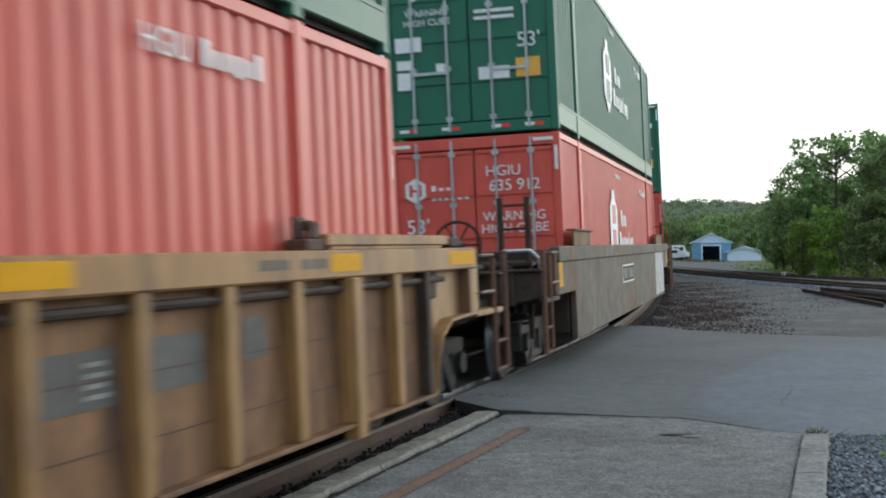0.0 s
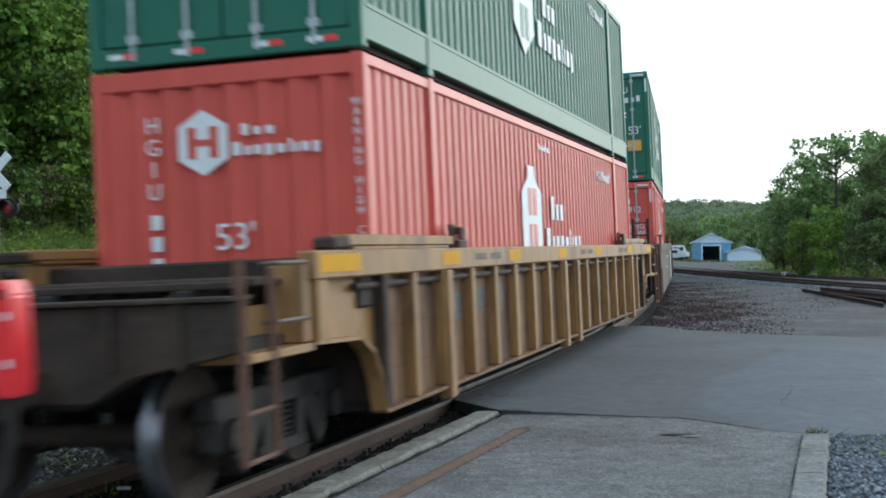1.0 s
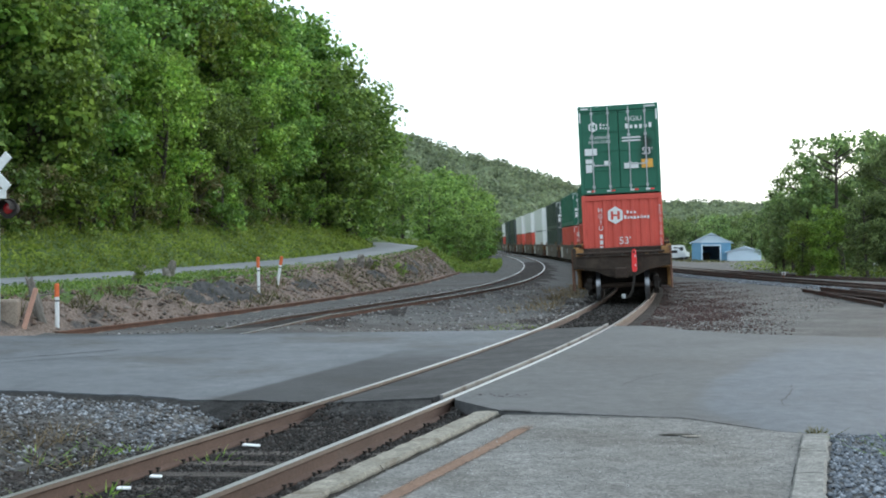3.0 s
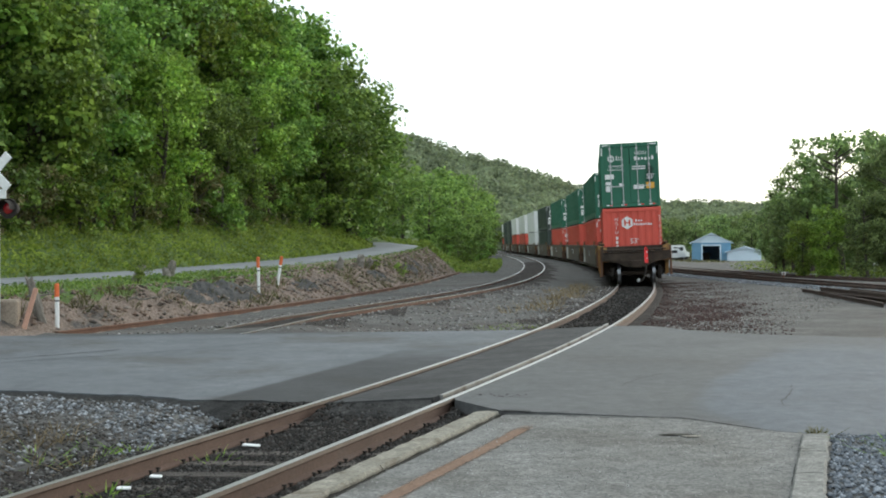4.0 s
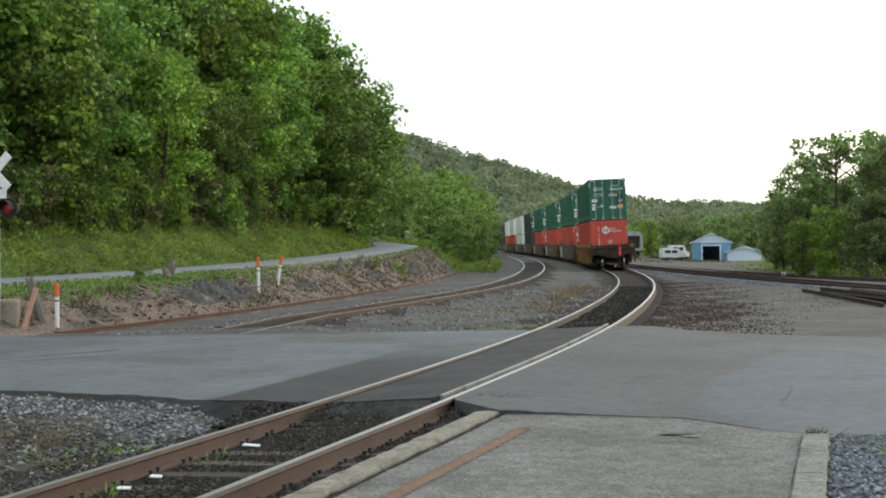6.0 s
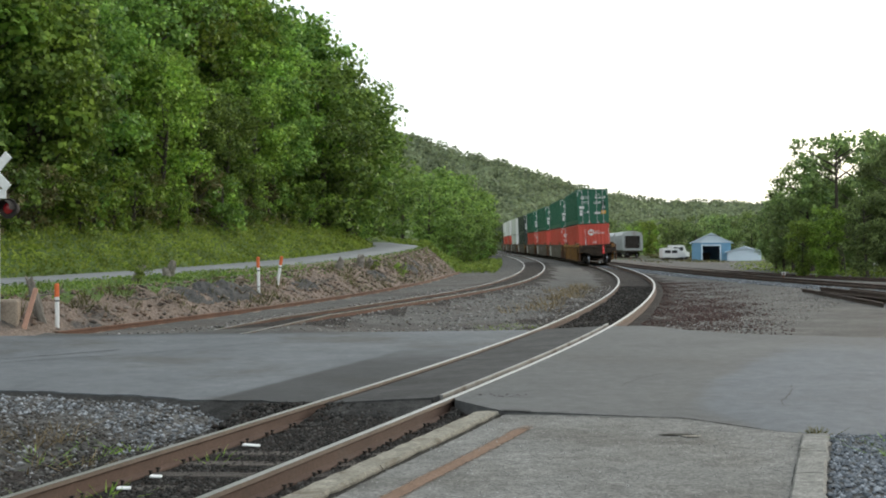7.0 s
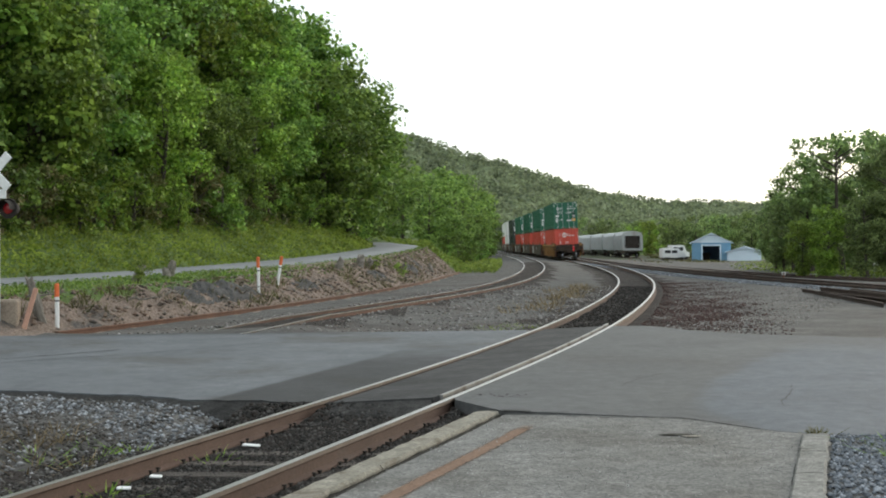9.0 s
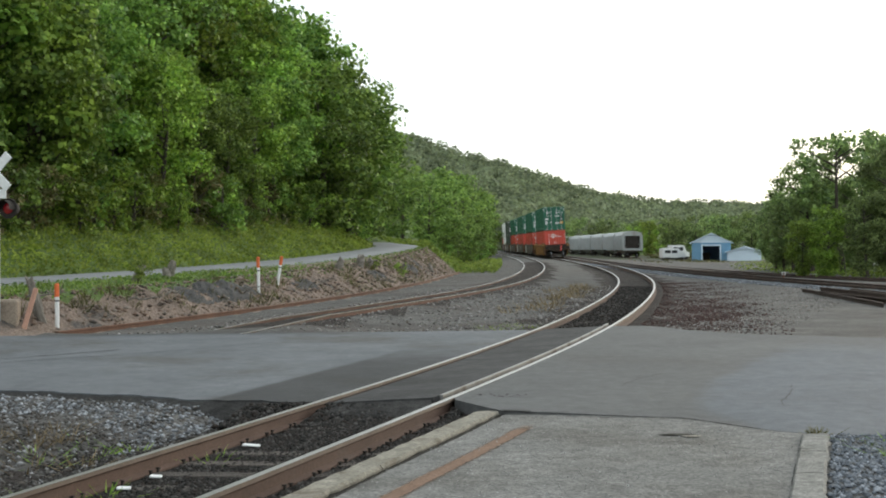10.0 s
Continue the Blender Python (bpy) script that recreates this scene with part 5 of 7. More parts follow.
            boxes("sign_board", [(*sorted((sx * 1.471, sx * 1.476)), -2.0, 0.1, 0.93, 1.27)], M_WHITE, car, "white-edged lettered board")
            boxes("board_field", [(*sorted((sx * 1.476, sx * 1.479)), -1.95, 0.05, 0.955, 1.245)], M_GRIME, car, "black field of the board")
            boxes("board_bar", [(*sorted((sx * 1.479, sx * 1.482)), -1.8 + i * 0.29, -1.6 + i * 0.29 - 0.06 * (i % 2), 1.0, 1.2) for i in range(6)], M_PALE, car, "pale plain bars")
            boxes("white_patch", [(*sorted((sx * 1.471, sx * 1.475)), 5.6, 8.2, 0.4, 1.62)], M_CHALK, car, "pale worn patch")
    # well floor and end platforms
    boxes("well_floor", [(-1.36, 1.36, -8.3, 8.3, 0.34, 0.42)], M_GRIME, car)
    for sy in (-1, 1):
        q = lambda a, b: sorted((sy * a, sy * b))
        boxes("bulkhead", [(-1.36, 1.36, *q(8.2, 8.34), 0.42, 1.52)], M_TRUCK, car, bevel=0.01)
        boxes("end_deck", [(-1.3, 1.3, *q(8.34, 11.0), 1.0, 1.1)], M_GRIME, car, "black end platform", bevel=0.015)
        boxes("centre_sill", [(-0.35, 0.35, *q(8.3, 11.05), 0.7, 1.0)], M_GRIME, car, bevel=0.02)
        bm = bmesh.new()
        prof = [(-1.46, 1.36), (-1.46, 1.04), (-0.75, 0.9), (-0.45, 0.74), (0.45, 0.74), (0.75, 0.9), (1.46, 1.04), (1.46, 1.36)]
        r0 = [bm.verts.new((x, sy * 10.92, z)) for x, z in prof]
        r1 = [bm.verts.new((x, sy * 11.1, z)) for x, z in prof]
        bm.faces.new(r0)
        bm.faces.new(r1[::-1])
        for i in range(8):
            bm.faces.new((r0[i], r0[(i + 1) % 8], r1[(i + 1) % 8], r1[i]))
        bmesh.ops.recalc_face_normals(bm, faces=bm.faces)
        bmesh.ops.bevel(bm, geom=list(bm.edges), offset=0.012, segments=1, affect="EDGES")
        part("end_sill", bm, M_SILL, car, "black grimy end sill")
        boxes("top_flange", [(-1.47, 1.47, *q(10.86, 11.16), 1.36, 1.39)], M_SILL, car, bevel=0.006)
        boxes("end_post", [(-1.46, -1.36, *q(10.95, 11.14), 1.0, 1.64)], M_SILL, car, bevel=0.012)
        for x in (-1.1, -0.62, 0.62, 1.1):
            boxes("stiffener", [(x - 0.02, x + 0.02, *q(11.1, 11.145), 0.95, 1.355)], M_SILL, car)
        bm = bmesh.new()
        pts_ = [(-1.38, sy * 11.2, 1.12), (-0.9, sy * 11.2, 1.02), (-0.3, sy * 11.25, 0.98), (-0.15, sy * 11.4, 0.96)]
        for a_, b_ in zip(pts_, pts_[1:]):
            rod(bm, a_, b_, 0.016, seg=6)
        part("uncoupling_lever", bm, M_TRUCK, car)
        boxes("cross_beam", [(-1.42, 1.42, *q(8.4, 8.75), 1.2, 1.62)], M_TRUCK, car, "brown cross beam", bevel=0.02)
        for k in range(6):
            boxes("walkway_slat", [(-1.36, 1.3, *q(8.85 + k * 0.34, 9.1 + k * 0.34), 1.44 - 0.012 * (k % 2), 1.49 - 0.012 * (k % 2))], M_TRUCK, car, bevel=0.008)
        for x in (-1.0, 0.0, 1.0):
            boxes("walkway_bracket", [(x - 0.05, x + 0.05, *q(8.8, 10.9), 1.1, 1.43)], M_GRIME, car, bevel=0.01)
        for sx in (-1, 1):
            # ladder post, corner step, grab irons and a tan foot plate
            bm = bmesh.new()
            rod(bm, (sx * 1.47, sy * 11.02, 0.35), (sx * 1.47, sy * 11.02, 1.62), 0.035, seg=8)
            rod(bm, (sx * 1.47, sy * 10.55, 0.35), (sx * 1.47, sy * 10.55, 1.55), 0.03, seg=8)
            for z in (0.36, 0.66):
                rod(bm, (sx * 1.47, sy * 10.55, z), (sx * 1.47, sy * 11.02, z), 0.018, seg=6)
            part("step", bm, M_RAIL_OLD, car, "rusty corner step")
            for z in (1.2, 1.58):
                bm = bmesh.new()
                rod(bm, (sx * 1.49, sy * 10.0, z), (sx * 1.49, sy * 10.5, z), 0.018, seg=6)
                rod(bm, (sx * 1.49, sy * 10.0, z), (sx * 1.4, sy * 9.95, z), 0.018, seg=6)
                rod(bm, (sx * 1.49, sy * 10.5, z), (sx * 1.4, sy * 10.55, z), 0.018, seg=6)
                part("grab_iron", bm, M_RAIL_SIDE, car)
            boxes("foot_plate", [(*sorted((sx * 1.1, sx * 1.48)), *q(9.86, 10.9), 0.96, 1.02), (*sorted((sx * 1.1, sx * 1.2)), *q(9.86, 10.9), 1.02, 1.3)], M_TAN if ribbed else M_TRUCK, car, bevel=0.01)
            boxes("corner_bracket", [(*sorted((sx * 1.2, sx * 1.46)), *q(9.87, 10.0), 1.02, 1.6)], M_TAN if ribbed else M_RAIL_OLD, car, bevel=0.015)
        bm = bmesh.new()
        rod(bm, (0.75, sy * 9.9, 1.28), (0.75, sy * 10.5, 1.28), 0.13, seg=12)
        rod(bm, (1.0, sy * 9.9, 1.24), (1.25, sy * 10.6, 1.5), 0.03, seg=6)
        part("brake_cylinder", bm, M_TAN if ribbed else M_TRUCK, car)
        boxes("coupler", [(-0.13, 0.13, *q(11.05, 11.6), 0.74, 0.98), (-0.2, 0.2, *q(11.5, 11.78), 0.7, 1.02)], M_TRUCK, car, "rusty coupler", bevel=0.03)
        tr = share("truck_frame", TRUCK_ME, car, pose(0, sy * TRUCK_AT, 0), "brown cast truck frame with springs")
        for ax in (-AXLE, AXLE):
            w = share("wheelset", WHEEL_ME, car, pose(0, sy * TRUCK_AT + ax, 0.457), "steel wheels on an axle")
            if spin:
                WHEELS.append(w)
    # brake wheel and gear on the end platform
    bm = bmesh.new()
    for i in range(20):
        a0, a1 = 2 * math.pi * i / 20, 2 * math.pi * (i + 1) / 20
        rod(bm, (-0.95 + 0.28 * math.cos(a0), 10.7, 1.75 + 0.28 * math.sin(a0)), (-0.95 + 0.28 * math.cos(a1), 10.7, 1.75 + 0.28 * math.sin(a1)), 0.017, seg=5)
    for i in range(4):
        a = math.pi * i / 4
        rod(bm, (-0.95 + 0.27 * math.cos(a), 10.7, 1.75 + 0.27 * math.sin(a)), (-0.95 - 0.27 * math.cos(a), 10.7, 1.75 - 0.27 * math.sin(a)), 0.011, seg=5)
    rod(bm, (-0.95, 10.7, 1.75), (-0.95, 10.5, 1.75), 0.05)
    rod(bm, (-0.95, 10.6, 1.1), (-0.95, 10.6, 1.78), 0.05)
    part("brake_wheel", bm, M_TRUCK, car, "rusty brake wheel")
    if not ribbed:
        bm = bmesh.new()
        for x in (0.85, 1.2):
            rod(bm, (x, -10.45, 0.5), (x, -10.45, 2.3), 0.04, seg=8)
        for k in range(6):
            rod(bm, (0.85, -10.45, 0.7 + k * 0.3), (1.2, -10.45, 0.7 + k * 0.3), 0.02, seg=6)
        part("end_ladder", bm, M_TRUCK, car, "rusty end ladder")
        bm = bmesh.new()
        for i in range(18):
            a0, a1 = 2 * math.pi * i / 18, 2 * math.pi * (i + 1) / 18
            rod(bm, (0.35 + 0.3 * math.cos(a0), -10.75, 1.72 + 0.3 * math.sin(a0)), (0.35 + 0.3 * math.cos(a1), -10.75, 1.72 + 0.3 * math.sin(a1)), 0.02, seg=5)
        for i in range(3):
            a0 = math.pi * i / 3
            rod(bm, (0.35 + 0.29 * math.cos(a0), -10.75, 1.72 + 0.29 * math.sin(a0)), (0.35 - 0.29 * math.cos(a0), -10.75, 1.72 - 0.29 * math.sin(a0)), 0.013, seg=5)
        rod(bm, (0.35, -10.6, 1.1), (0.35, -10.6, 1.75), 0.06)
        rod(bm, (0.35, -10.75, 1.72), (0.35, -10.55, 1.72), 0.05)
        part("brake_wheel", bm, M_TRUCK, car, "rusty brake wheel")
        bm = bmesh.new()
        pts_ = [(1.42, -10.9, 1.0), (1.42, -10.9, 1.5), (1.3, -10.9, 1.62), (0.95, -10.9, 1.62)]
        for a0, a1 in zip(pts_, pts_[1:]):
            rod(bm, a0, a1, 0.025, seg=6)
        part("handrail", bm, M_STEEL, car)
    if last:
        bm = bmesh.new()
        prof = [(0.335, 0.88), (0.455, 0.88), (0.47, 0.98), (0.46, 1.46), (0.435, 1.55), (0.355, 1.55), (0.33, 1.46), (0.32, 0.98)]
        va, vb = [bm.verts.new((x, -11.89, z)) for x, z in prof], [bm.verts.new((x, -11.68, z)) for x, z in prof]
        bm.faces.new(va)
        bm.faces.new(vb[::-1])
        for i in range(8):
            bm.faces.new((va[i], va[(i + 1) % 8], vb[(i + 1) % 8], vb[i]))
        bmesh.ops.recalc_face_normals(bm, faces=bm.faces)
        bmesh.ops.bevel(bm, geom=list(bm.edges), offset=0.014, segments=2, affect="EDGES")
        part("end_of_train_device", bm, M_EOT, car, "bright red end-of-train device")
        boxes("device_cap", [(0.345, 0.445, -11.86, -11.71, 1.553, 1.62)], M_GRIME, car, bevel=0.02)
        boxes("device_lens", [(0.365, 0.425, -11.9, -11.888, 1.44, 1.5)], M_GRIME, car, "dark lens", bevel=0.004)
        for z in (1.05, 1.32):
            boxes("device_label", [(0.415, 0.45, -11.898, -11.893, z, z + 0.05)], M_WHITE, car, "white label bar")
        bm = bmesh.new()
        pts = [(0.39, -11.780, 0.9), (0.36, -11.800, 0.6), (0.3, -11.83, 0.34), (0.22, -11.830, 0.18), (0.12, -11.830, 0.12), (0.04, -11.810, 0.22)]
        for a, b in zip(pts, pts[1:]):
            rod(bm, a, b, 0.035, seg=8)
        part("brake_hose", bm, M_GRIME, car, "black brake hose")
        boxes("hose_coupling", [(-0.02, 0.1, -11.870, -11.770, 0.1, 0.24)], M_STEEL, car, bevel=0.02)
    return car


PITCH = 23.6
TRAIN = []  # (car, [containers], metres ahead of the last car)


def consist():
    red = ("red_container", M_RED, "faded red 53-foot steel container with white markings")
    green = ("green_container", M_GREEN, "dark green 53-foot steel container with white markings")
    white = ("white_container", M_WHITE_BOX, "white steel container far along the train")
    dark = ("dark_container", M_DARK_BOX, "dark green steel container far along the train")
    plan = [(red, green), (red, green), (red, green), (red, green), (dark, dark), (white, white), (red, white), (red, white), (dark, dark), (dark, dark), (red, white), (dark, white), (red, dark), (dark, dark)]
    for i, (lo, hi) in enumerate(plan):
        car = well_car("ribbed" if i == 0 else "smooth", "tan ribbed steel well car, grimy and rust-stained" if i == 0 else "faded grey-tan smooth-sided well car", last=(i == 0), spin=(i < 2))
        a = container(lo[0], lo[1], lo[2], "wall" if i % 2 == 0 else "doors", detail=i < 5)
        b = container(hi[0], hi[1], hi[2], "doors", detail=i < 5, lift=RISE + BOX_H + 0.03)
        TRAIN.append((car, [a, b], i * PITCH))


consist()
# sooty smear over the last container's door
sv, sf, sw_ = [], [], []
for j in range(13):
    for i in range(9):
        sv.append((0.58 + 0.56 * i / 8, -BOX_L / 2 + 0.0155, RISE + BOX_H + 0.03 + BOX_H - 2.15 + 1.25 * j / 12))
        sw_.append(0.62 * math.sin(math.pi * i / 8) ** 0.8 * math.sin(math.pi * j / 12) ** 0.6)
    if j:
        sf += [(9 * j - 9 + i, 9 * j - 8 + i, 9 * j + 1 + i, 9 * j + i) for i in range(8)]
me = mesh_from("soot_smear", sv, sf)
wear(me, sw_)
put("soot_smear", me, soft_edge(surface("door_soot", (0.025, 0.024, 0.026), (0.05, 0.046, 0.046), 3, 0.8, fine=10, fine_amount=0.2, bump=0), 3.0, 0.5), TRAIN[0][1][1], "dark sooty smear")
END_Y = {1.0: 10.5, 1.3: 15.0, 2.0: 25.6, 2.5: 33.46, 4.0: 56.4, 5.5: 80.5, 7.5: 113.5, 10.0: 156.0}
fit = np.polyfit(list(END_Y), [MAIN.s_of(v) for v in END_Y.values()], 2)


def centre_s(t):
    """Arc length of the last car's middle at time t."""
    return float(np.polyval(fit, t)) + BOX_L / 2 + 0.25 - 0.3 * max(0.0, 1.0 - t)


def car_pose(s):
    ax, ay = MAIN.at(s - TRUCK_AT)
    bx, by = MAIN.at(s + TRUCK_AT)
    turn = -math.degrees(math.atan2(bx - ax, by - ay))
    return pose((ax + bx) / 2, (ay + by) / 2, 0, 0, 0, turn) @ pose(0, 0, 0, 0, -math.degrees(MAIN.bank), 0)


def motions():
    times = [i * 0.25 for i in range(41)]
    for car, loads, ahead in TRAIN:
        rows = [(t, car_pose(centre_s(t) + ahead)) for t in times]
        for ob in (car, *loads):
            walk(ob, rows)
    for w in WHEELS:
        at = w.matrix_basis.translation.copy()
        s0 = centre_s(0)
        walk(w, [(k / 30, Matrix.Translation(at) @ Matrix.Rotation(-(centre_s(k / 30) - s0) / 0.457, 4, "X")) for k in range(301)])


# ---- crossing signal at the road's far side ----
def crossing_signal(x, y):
    s = thing("crossing_signal", "white railway crossing signal with crossbuck and red lamps", "crossing signal", m=pose(x, y, 0.0, 0, 0, -14))
    bm = bmesh.new()
    rod(bm, (0, 0, -0.1), (0, 0, 3.75), 0.065, seg=14)
    part("mast", bm, M_STEEL, s, "grey steel mast")
    bm = bmesh.new()
    rod(bm, (0, 0, 3.75), (0, 0, 3.82), 0.075, 0.02, seg=14)
    part("mast_cap", bm, M_STEEL, s)
    for a in (45, -45):
        bm = bmesh.new()
        box(bm, -0.51, 0.51, -0.012, 0.012, -0.1, 0.1, pose(0, -0.08 - (0.028 if a > 0 else 0), 3.36, 0, a, 0), 0.005)
        part("crossbuck_arm", bm, M_WHITE, s, "white reflective crossbuck arm")
    boxes("track_count_sign", [(-0.3, 0.3, -0.1, -0.08, 2.79, 2.98)], M_WHITE, s, "small white sign board", bevel=0.004)
    boxes("lamp_crossarm", [(-0.42, 0.42, -0.06, 0.06, 2.68, 2.74)], M_STEEL, s, bevel=0.01)
    for sx in (-1, 1):
        lamp = None
        bm = bmesh.new()
        rod(bm, (sx * 0.36, -0.12, 2.57), (sx * 0.36, -0.09, 2.57), 0.215, seg=32)
        rod(bm, (sx * 0.36, -0.09, 2.57), (sx * 0.36, 0.12, 2.57), 0.17, 0.13, seg=24)
        lamp = part("flasher_lamp", bm, M_GRIME, s, "black round lamp with backing disc")
        bm = bmesh.new()
        lathe(bm, [(0.0, 0.115), (0.02, 0.11), (0.04, 0.08), (0.05, 0.03)], 24, "Z")
        lens = part("lens", bm, M_LAMP_RED, lamp, "red glass lens", smooth=True)
        lens.matrix_basis = pose(sx * 0.36, -0.123, 2.57, 90, 0, 0)
        bm = bmesh.new()
        ring = 16
        for i in range(ring):
            a0, a1 = math.pi * (i / ring) * 1.1 - 0.15, math.pi * ((i + 1) / ring) * 1.1 - 0.15
            bm.faces.new([bm.verts.new((sx * 0.36 + 0.175 * math.cos(a), yy, 2.57 + 0.175 * math.sin(a))) for a, yy in ((a0, -0.12), (a1, -0.12), (a1, -0.34), (a0, -0.34))])
        part("hood", bm, M_GRIME, lamp)
    boxes("base_plate", [(-0.2, 0.2, -0.2, 0.2, -0.02, 0.06)], M_CONCRETE, s, bevel=0.01)
    return s


crossing_signal(-9.54, 27.0)


# ---- foot of the bank: old rail, marker posts, stumps, block ----
old = Line(tuple(np.linspace(20, 90, 15)), tuple(float(OLD_RAIL(v)) for v in np.linspace(20, 90, 15)), 0, -0.085)
me, mi = rail_mesh(old, 0.0, np.arange(27.4, 84, 0.7), "old_rail")
tagged(put("old_rail", me, M_RAIL_OLD), "rusty discarded rail along the foot of the bank", "rail")


def marker_post(x, y, h, tip, roll):
    p = thing("marker_post", "slim white marker post with an orange reflective top", "marker post", "marker posts", m=pose(x, y, float(ground_z(x, y)) - 0.05, tip, roll, 0))
    bm = bmesh.new()
    rod(bm, (0, 0, 0), (0, 0, h * 0.7), 0.05, seg=12)
    part("shaft", bm, M_WHITE, p)
    bm = bmesh.new()
    rod(bm, (0, 0, h * 0.7), (0, 0, h * 0.97), 0.054, seg=12)
    rod(bm, (0, 0, h * 0.97), (0, 0, h), 0.054, 0.03, seg=12)
    part("orange_sleeve", bm, M_ORANGE, p, "orange reflective sleeve")
    bm = bmesh.new()
    rod(bm, (0, 0, h * 0.6), (0, 0, h * 0.63), 0.0525, seg=12)
    part("dark_band", bm, M_GRIME, p)


marker_post(-8.67, 28.34, 1.02, 0, 0)
marker_post(-5.9, 40.39, 1.17, 0, -1)
marker_post(-5.63, 42.85, 1.0, 0, 9)


def stump(x, y, h, r, tip, roll, seed):
    g = np.random.default_rng(seed)
    bm = bmesh.new()
    rings = []
    for k in range(6):
        z = -0.15 + (h + 0.15) * k / 5
        ring = []
        for i in range(10):
            a = 2 * math.pi * i / 10
            rr = r * (1.15 - 0.3 * k / 5) * g.uniform(0.75, 1.2)
            ring.append(bm.verts.new((rr * math.cos(a), rr * math.sin(a), z + (g.uniform(-0.12, 0.1) if k == 5 else 0))))
        rings.append(ring)
    for p, q in zip(rings, rings[1:]):
        for i in range(10):
            bm.faces.new((p[i], p[(i + 1) % 10], q[(i + 1) % 10], q[i]))
    bm.faces.new(rings[-1])
    ob = part("wooden_stump", bm, M_WOOD)
    tagged(ob, "grey rotten wooden post stump on the bank", "stump", "rotten posts")
    ob.matrix_basis = pose(x, y, float(ground_z(x, y)), tip, roll, 0)


for i, (x, y, h, r, tip, roll) in enumerate(((-9.02, 37.05, 0.55, 0.13, 0, 22), (-8.89, 40.85, 0.5, 0.14, 5, 20), (-8.8, 40.3, 0.3, 0.12, 0, -15), (-4.33, 51.95, 0.4, 0.17, 0, 25), (-3.7, 55.8, 0.45, 0.18, 0, 12), (-3.4, 57.0, 0.35, 0.16, 10, 30), (-0.7, 72, 0.4, 0.15, 0, -12), (-9.02, 28.3, 0.95, 0.11, 4, -14), (-2.0, 63.5, 0.35, 0.15, 8, 18))):
    stump(x, y, h, r, tip, roll, 60 + i)

bm = bmesh.new()
box(bm, -1.4, 0.62, -0.35, 0.35, -0.2, 0.66, None, 0.04)
block = part("concrete_block", bm, surface("stained_concrete", (0.2, 0.155, 0.12), (0.27, 0.22, 0.17), 1.5, 0.95, fine=25, fine_amount=0.3, bump=0.5, dist=0.02))
block.matrix_basis = pose(-9.85, 27.4, -0.05, 0, 0, 12)
tagged(block, "brown-stained concrete block at the road's edge", "concrete block")
bm = bmesh.new()
box(bm, -0.05, 0.05, -0.03, 0.03, 0, 0.98, None, 0.01)
plank = part("leaning_plank", bm, surface("pinkish_plank", (0.4, 0.22, 0.16), (0.5, 0.3, 0.22), 3, 0.9, fine=20, fine_amount=0.25, bump=0.4, stretch=(4, 4, 0.5)))
plank.matrix_basis = pose(-9.08, 27.25, -0.08, -8, 15, 0)
tagged(plank, "pinkish weathered plank leaning on a stump", "plank")


def tube(bm, pts, radii, seg=6):
    """One continuous tapering tube through the points."""
    rings = []
    for p, r_ in zip(pts, radii):
        rings.append([bm.verts.new((p[0], p[1] + r_ * math.cos(2 * math.pi * k / seg), p[2] + r_ * math.sin(2 * math.pi * k / seg))) for k in range(seg)])
    for a, b in zip(rings, rings[1:]):
        for k in range(seg):
            bm.faces.new((a[k], a[(k + 1) % seg], b[(k + 1) % seg], b[k]))
    bm.faces.new(rings[0][::-1])
    bm.faces.new(rings[-1])


def branch(x, y, seed):
    g = np.random.default_rng(seed)
    b = thing("dead_branch", "grey dead branch lying on the bank", "branch", "dead branches", m=pose(x, y, float(ground_z(x, y)) + 0.05, 0, 0, g.uniform(-40, 40)))
    pts = [Vector((0, 0, 0))]
    for k in range(7):
        pts.append(pts[-1] + Vector((g.uniform(0.05, 0.2), g.uniform(-0.08, 0.08), g.uniform(-0.06, 0.1))))
    bm = bmesh.new()
    tube(bm, pts, [0.04 - 0.004 * k for k in range(8)])
    part("stem", bm, M_WOOD, b)
    for k in (2, 4, 6):
        bm = bmesh.new()
        rod(bm, pts[k], pts[k] + Vector((g.uniform(-0.1, 0.2), g.uniform(-0.1, 0.1), g.uniform(0.05, 0.25))), 0.015, 0.006, 5)
        part("twig", bm, M_WOOD, b)


for i, (x, y) in enumerate(((-9.6, 29.0), (-8.1, 32.5), (-7.6, 34.5), (-6.2, 39.0), (-4.6, 46.0), (-2.8, 55.0), (-1.9, 60.0))):
    branch(x, y, 80 + i)


def outcrop(y0, y1, u0, u1, seed):
    """Dark slaty rock breaking out of the bank between two lines below its top."""
    ny, nu = max(4, int((y1 - y0) / 0.16)), 12
    vs_, fs_ = [], []
    for j in range(ny):
        y = y0 + (y1 - y0) * j / (ny - 1)
        k = math.sin(math.pi * j / (ny - 1)) ** 0.5
        for i in range(nu):
            u = u0 + (u1 - u0) * i / (nu - 1)
            x = float(OLD_RAIL(y)) - u
            edge = k * math.sin(math.pi * i / (nu - 1)) ** 0.5
            h = 0.13 * edge + 0.16 * edge * noise.noise((x * 2.2, y * 1.3, seed)) + 0.09 * edge * noise.noise((x * 7, y * 4, seed + 3.0)) - 0.09 * (1 - edge)
            vs_.append((x, y, float(ground_z(x, y)) + h))
        if j:
            q = nu * j
            fs_ += [(q - nu + i, q - nu + i + 1, q + i + 1, q + i) for i in range(nu - 1)]
    tagged(put("rock_outcrop", mesh_from("rock_outcrop", vs_, fs_), M_SLATE), "dark slaty rock breaking out of the bank", "rock", "rock outcrops")


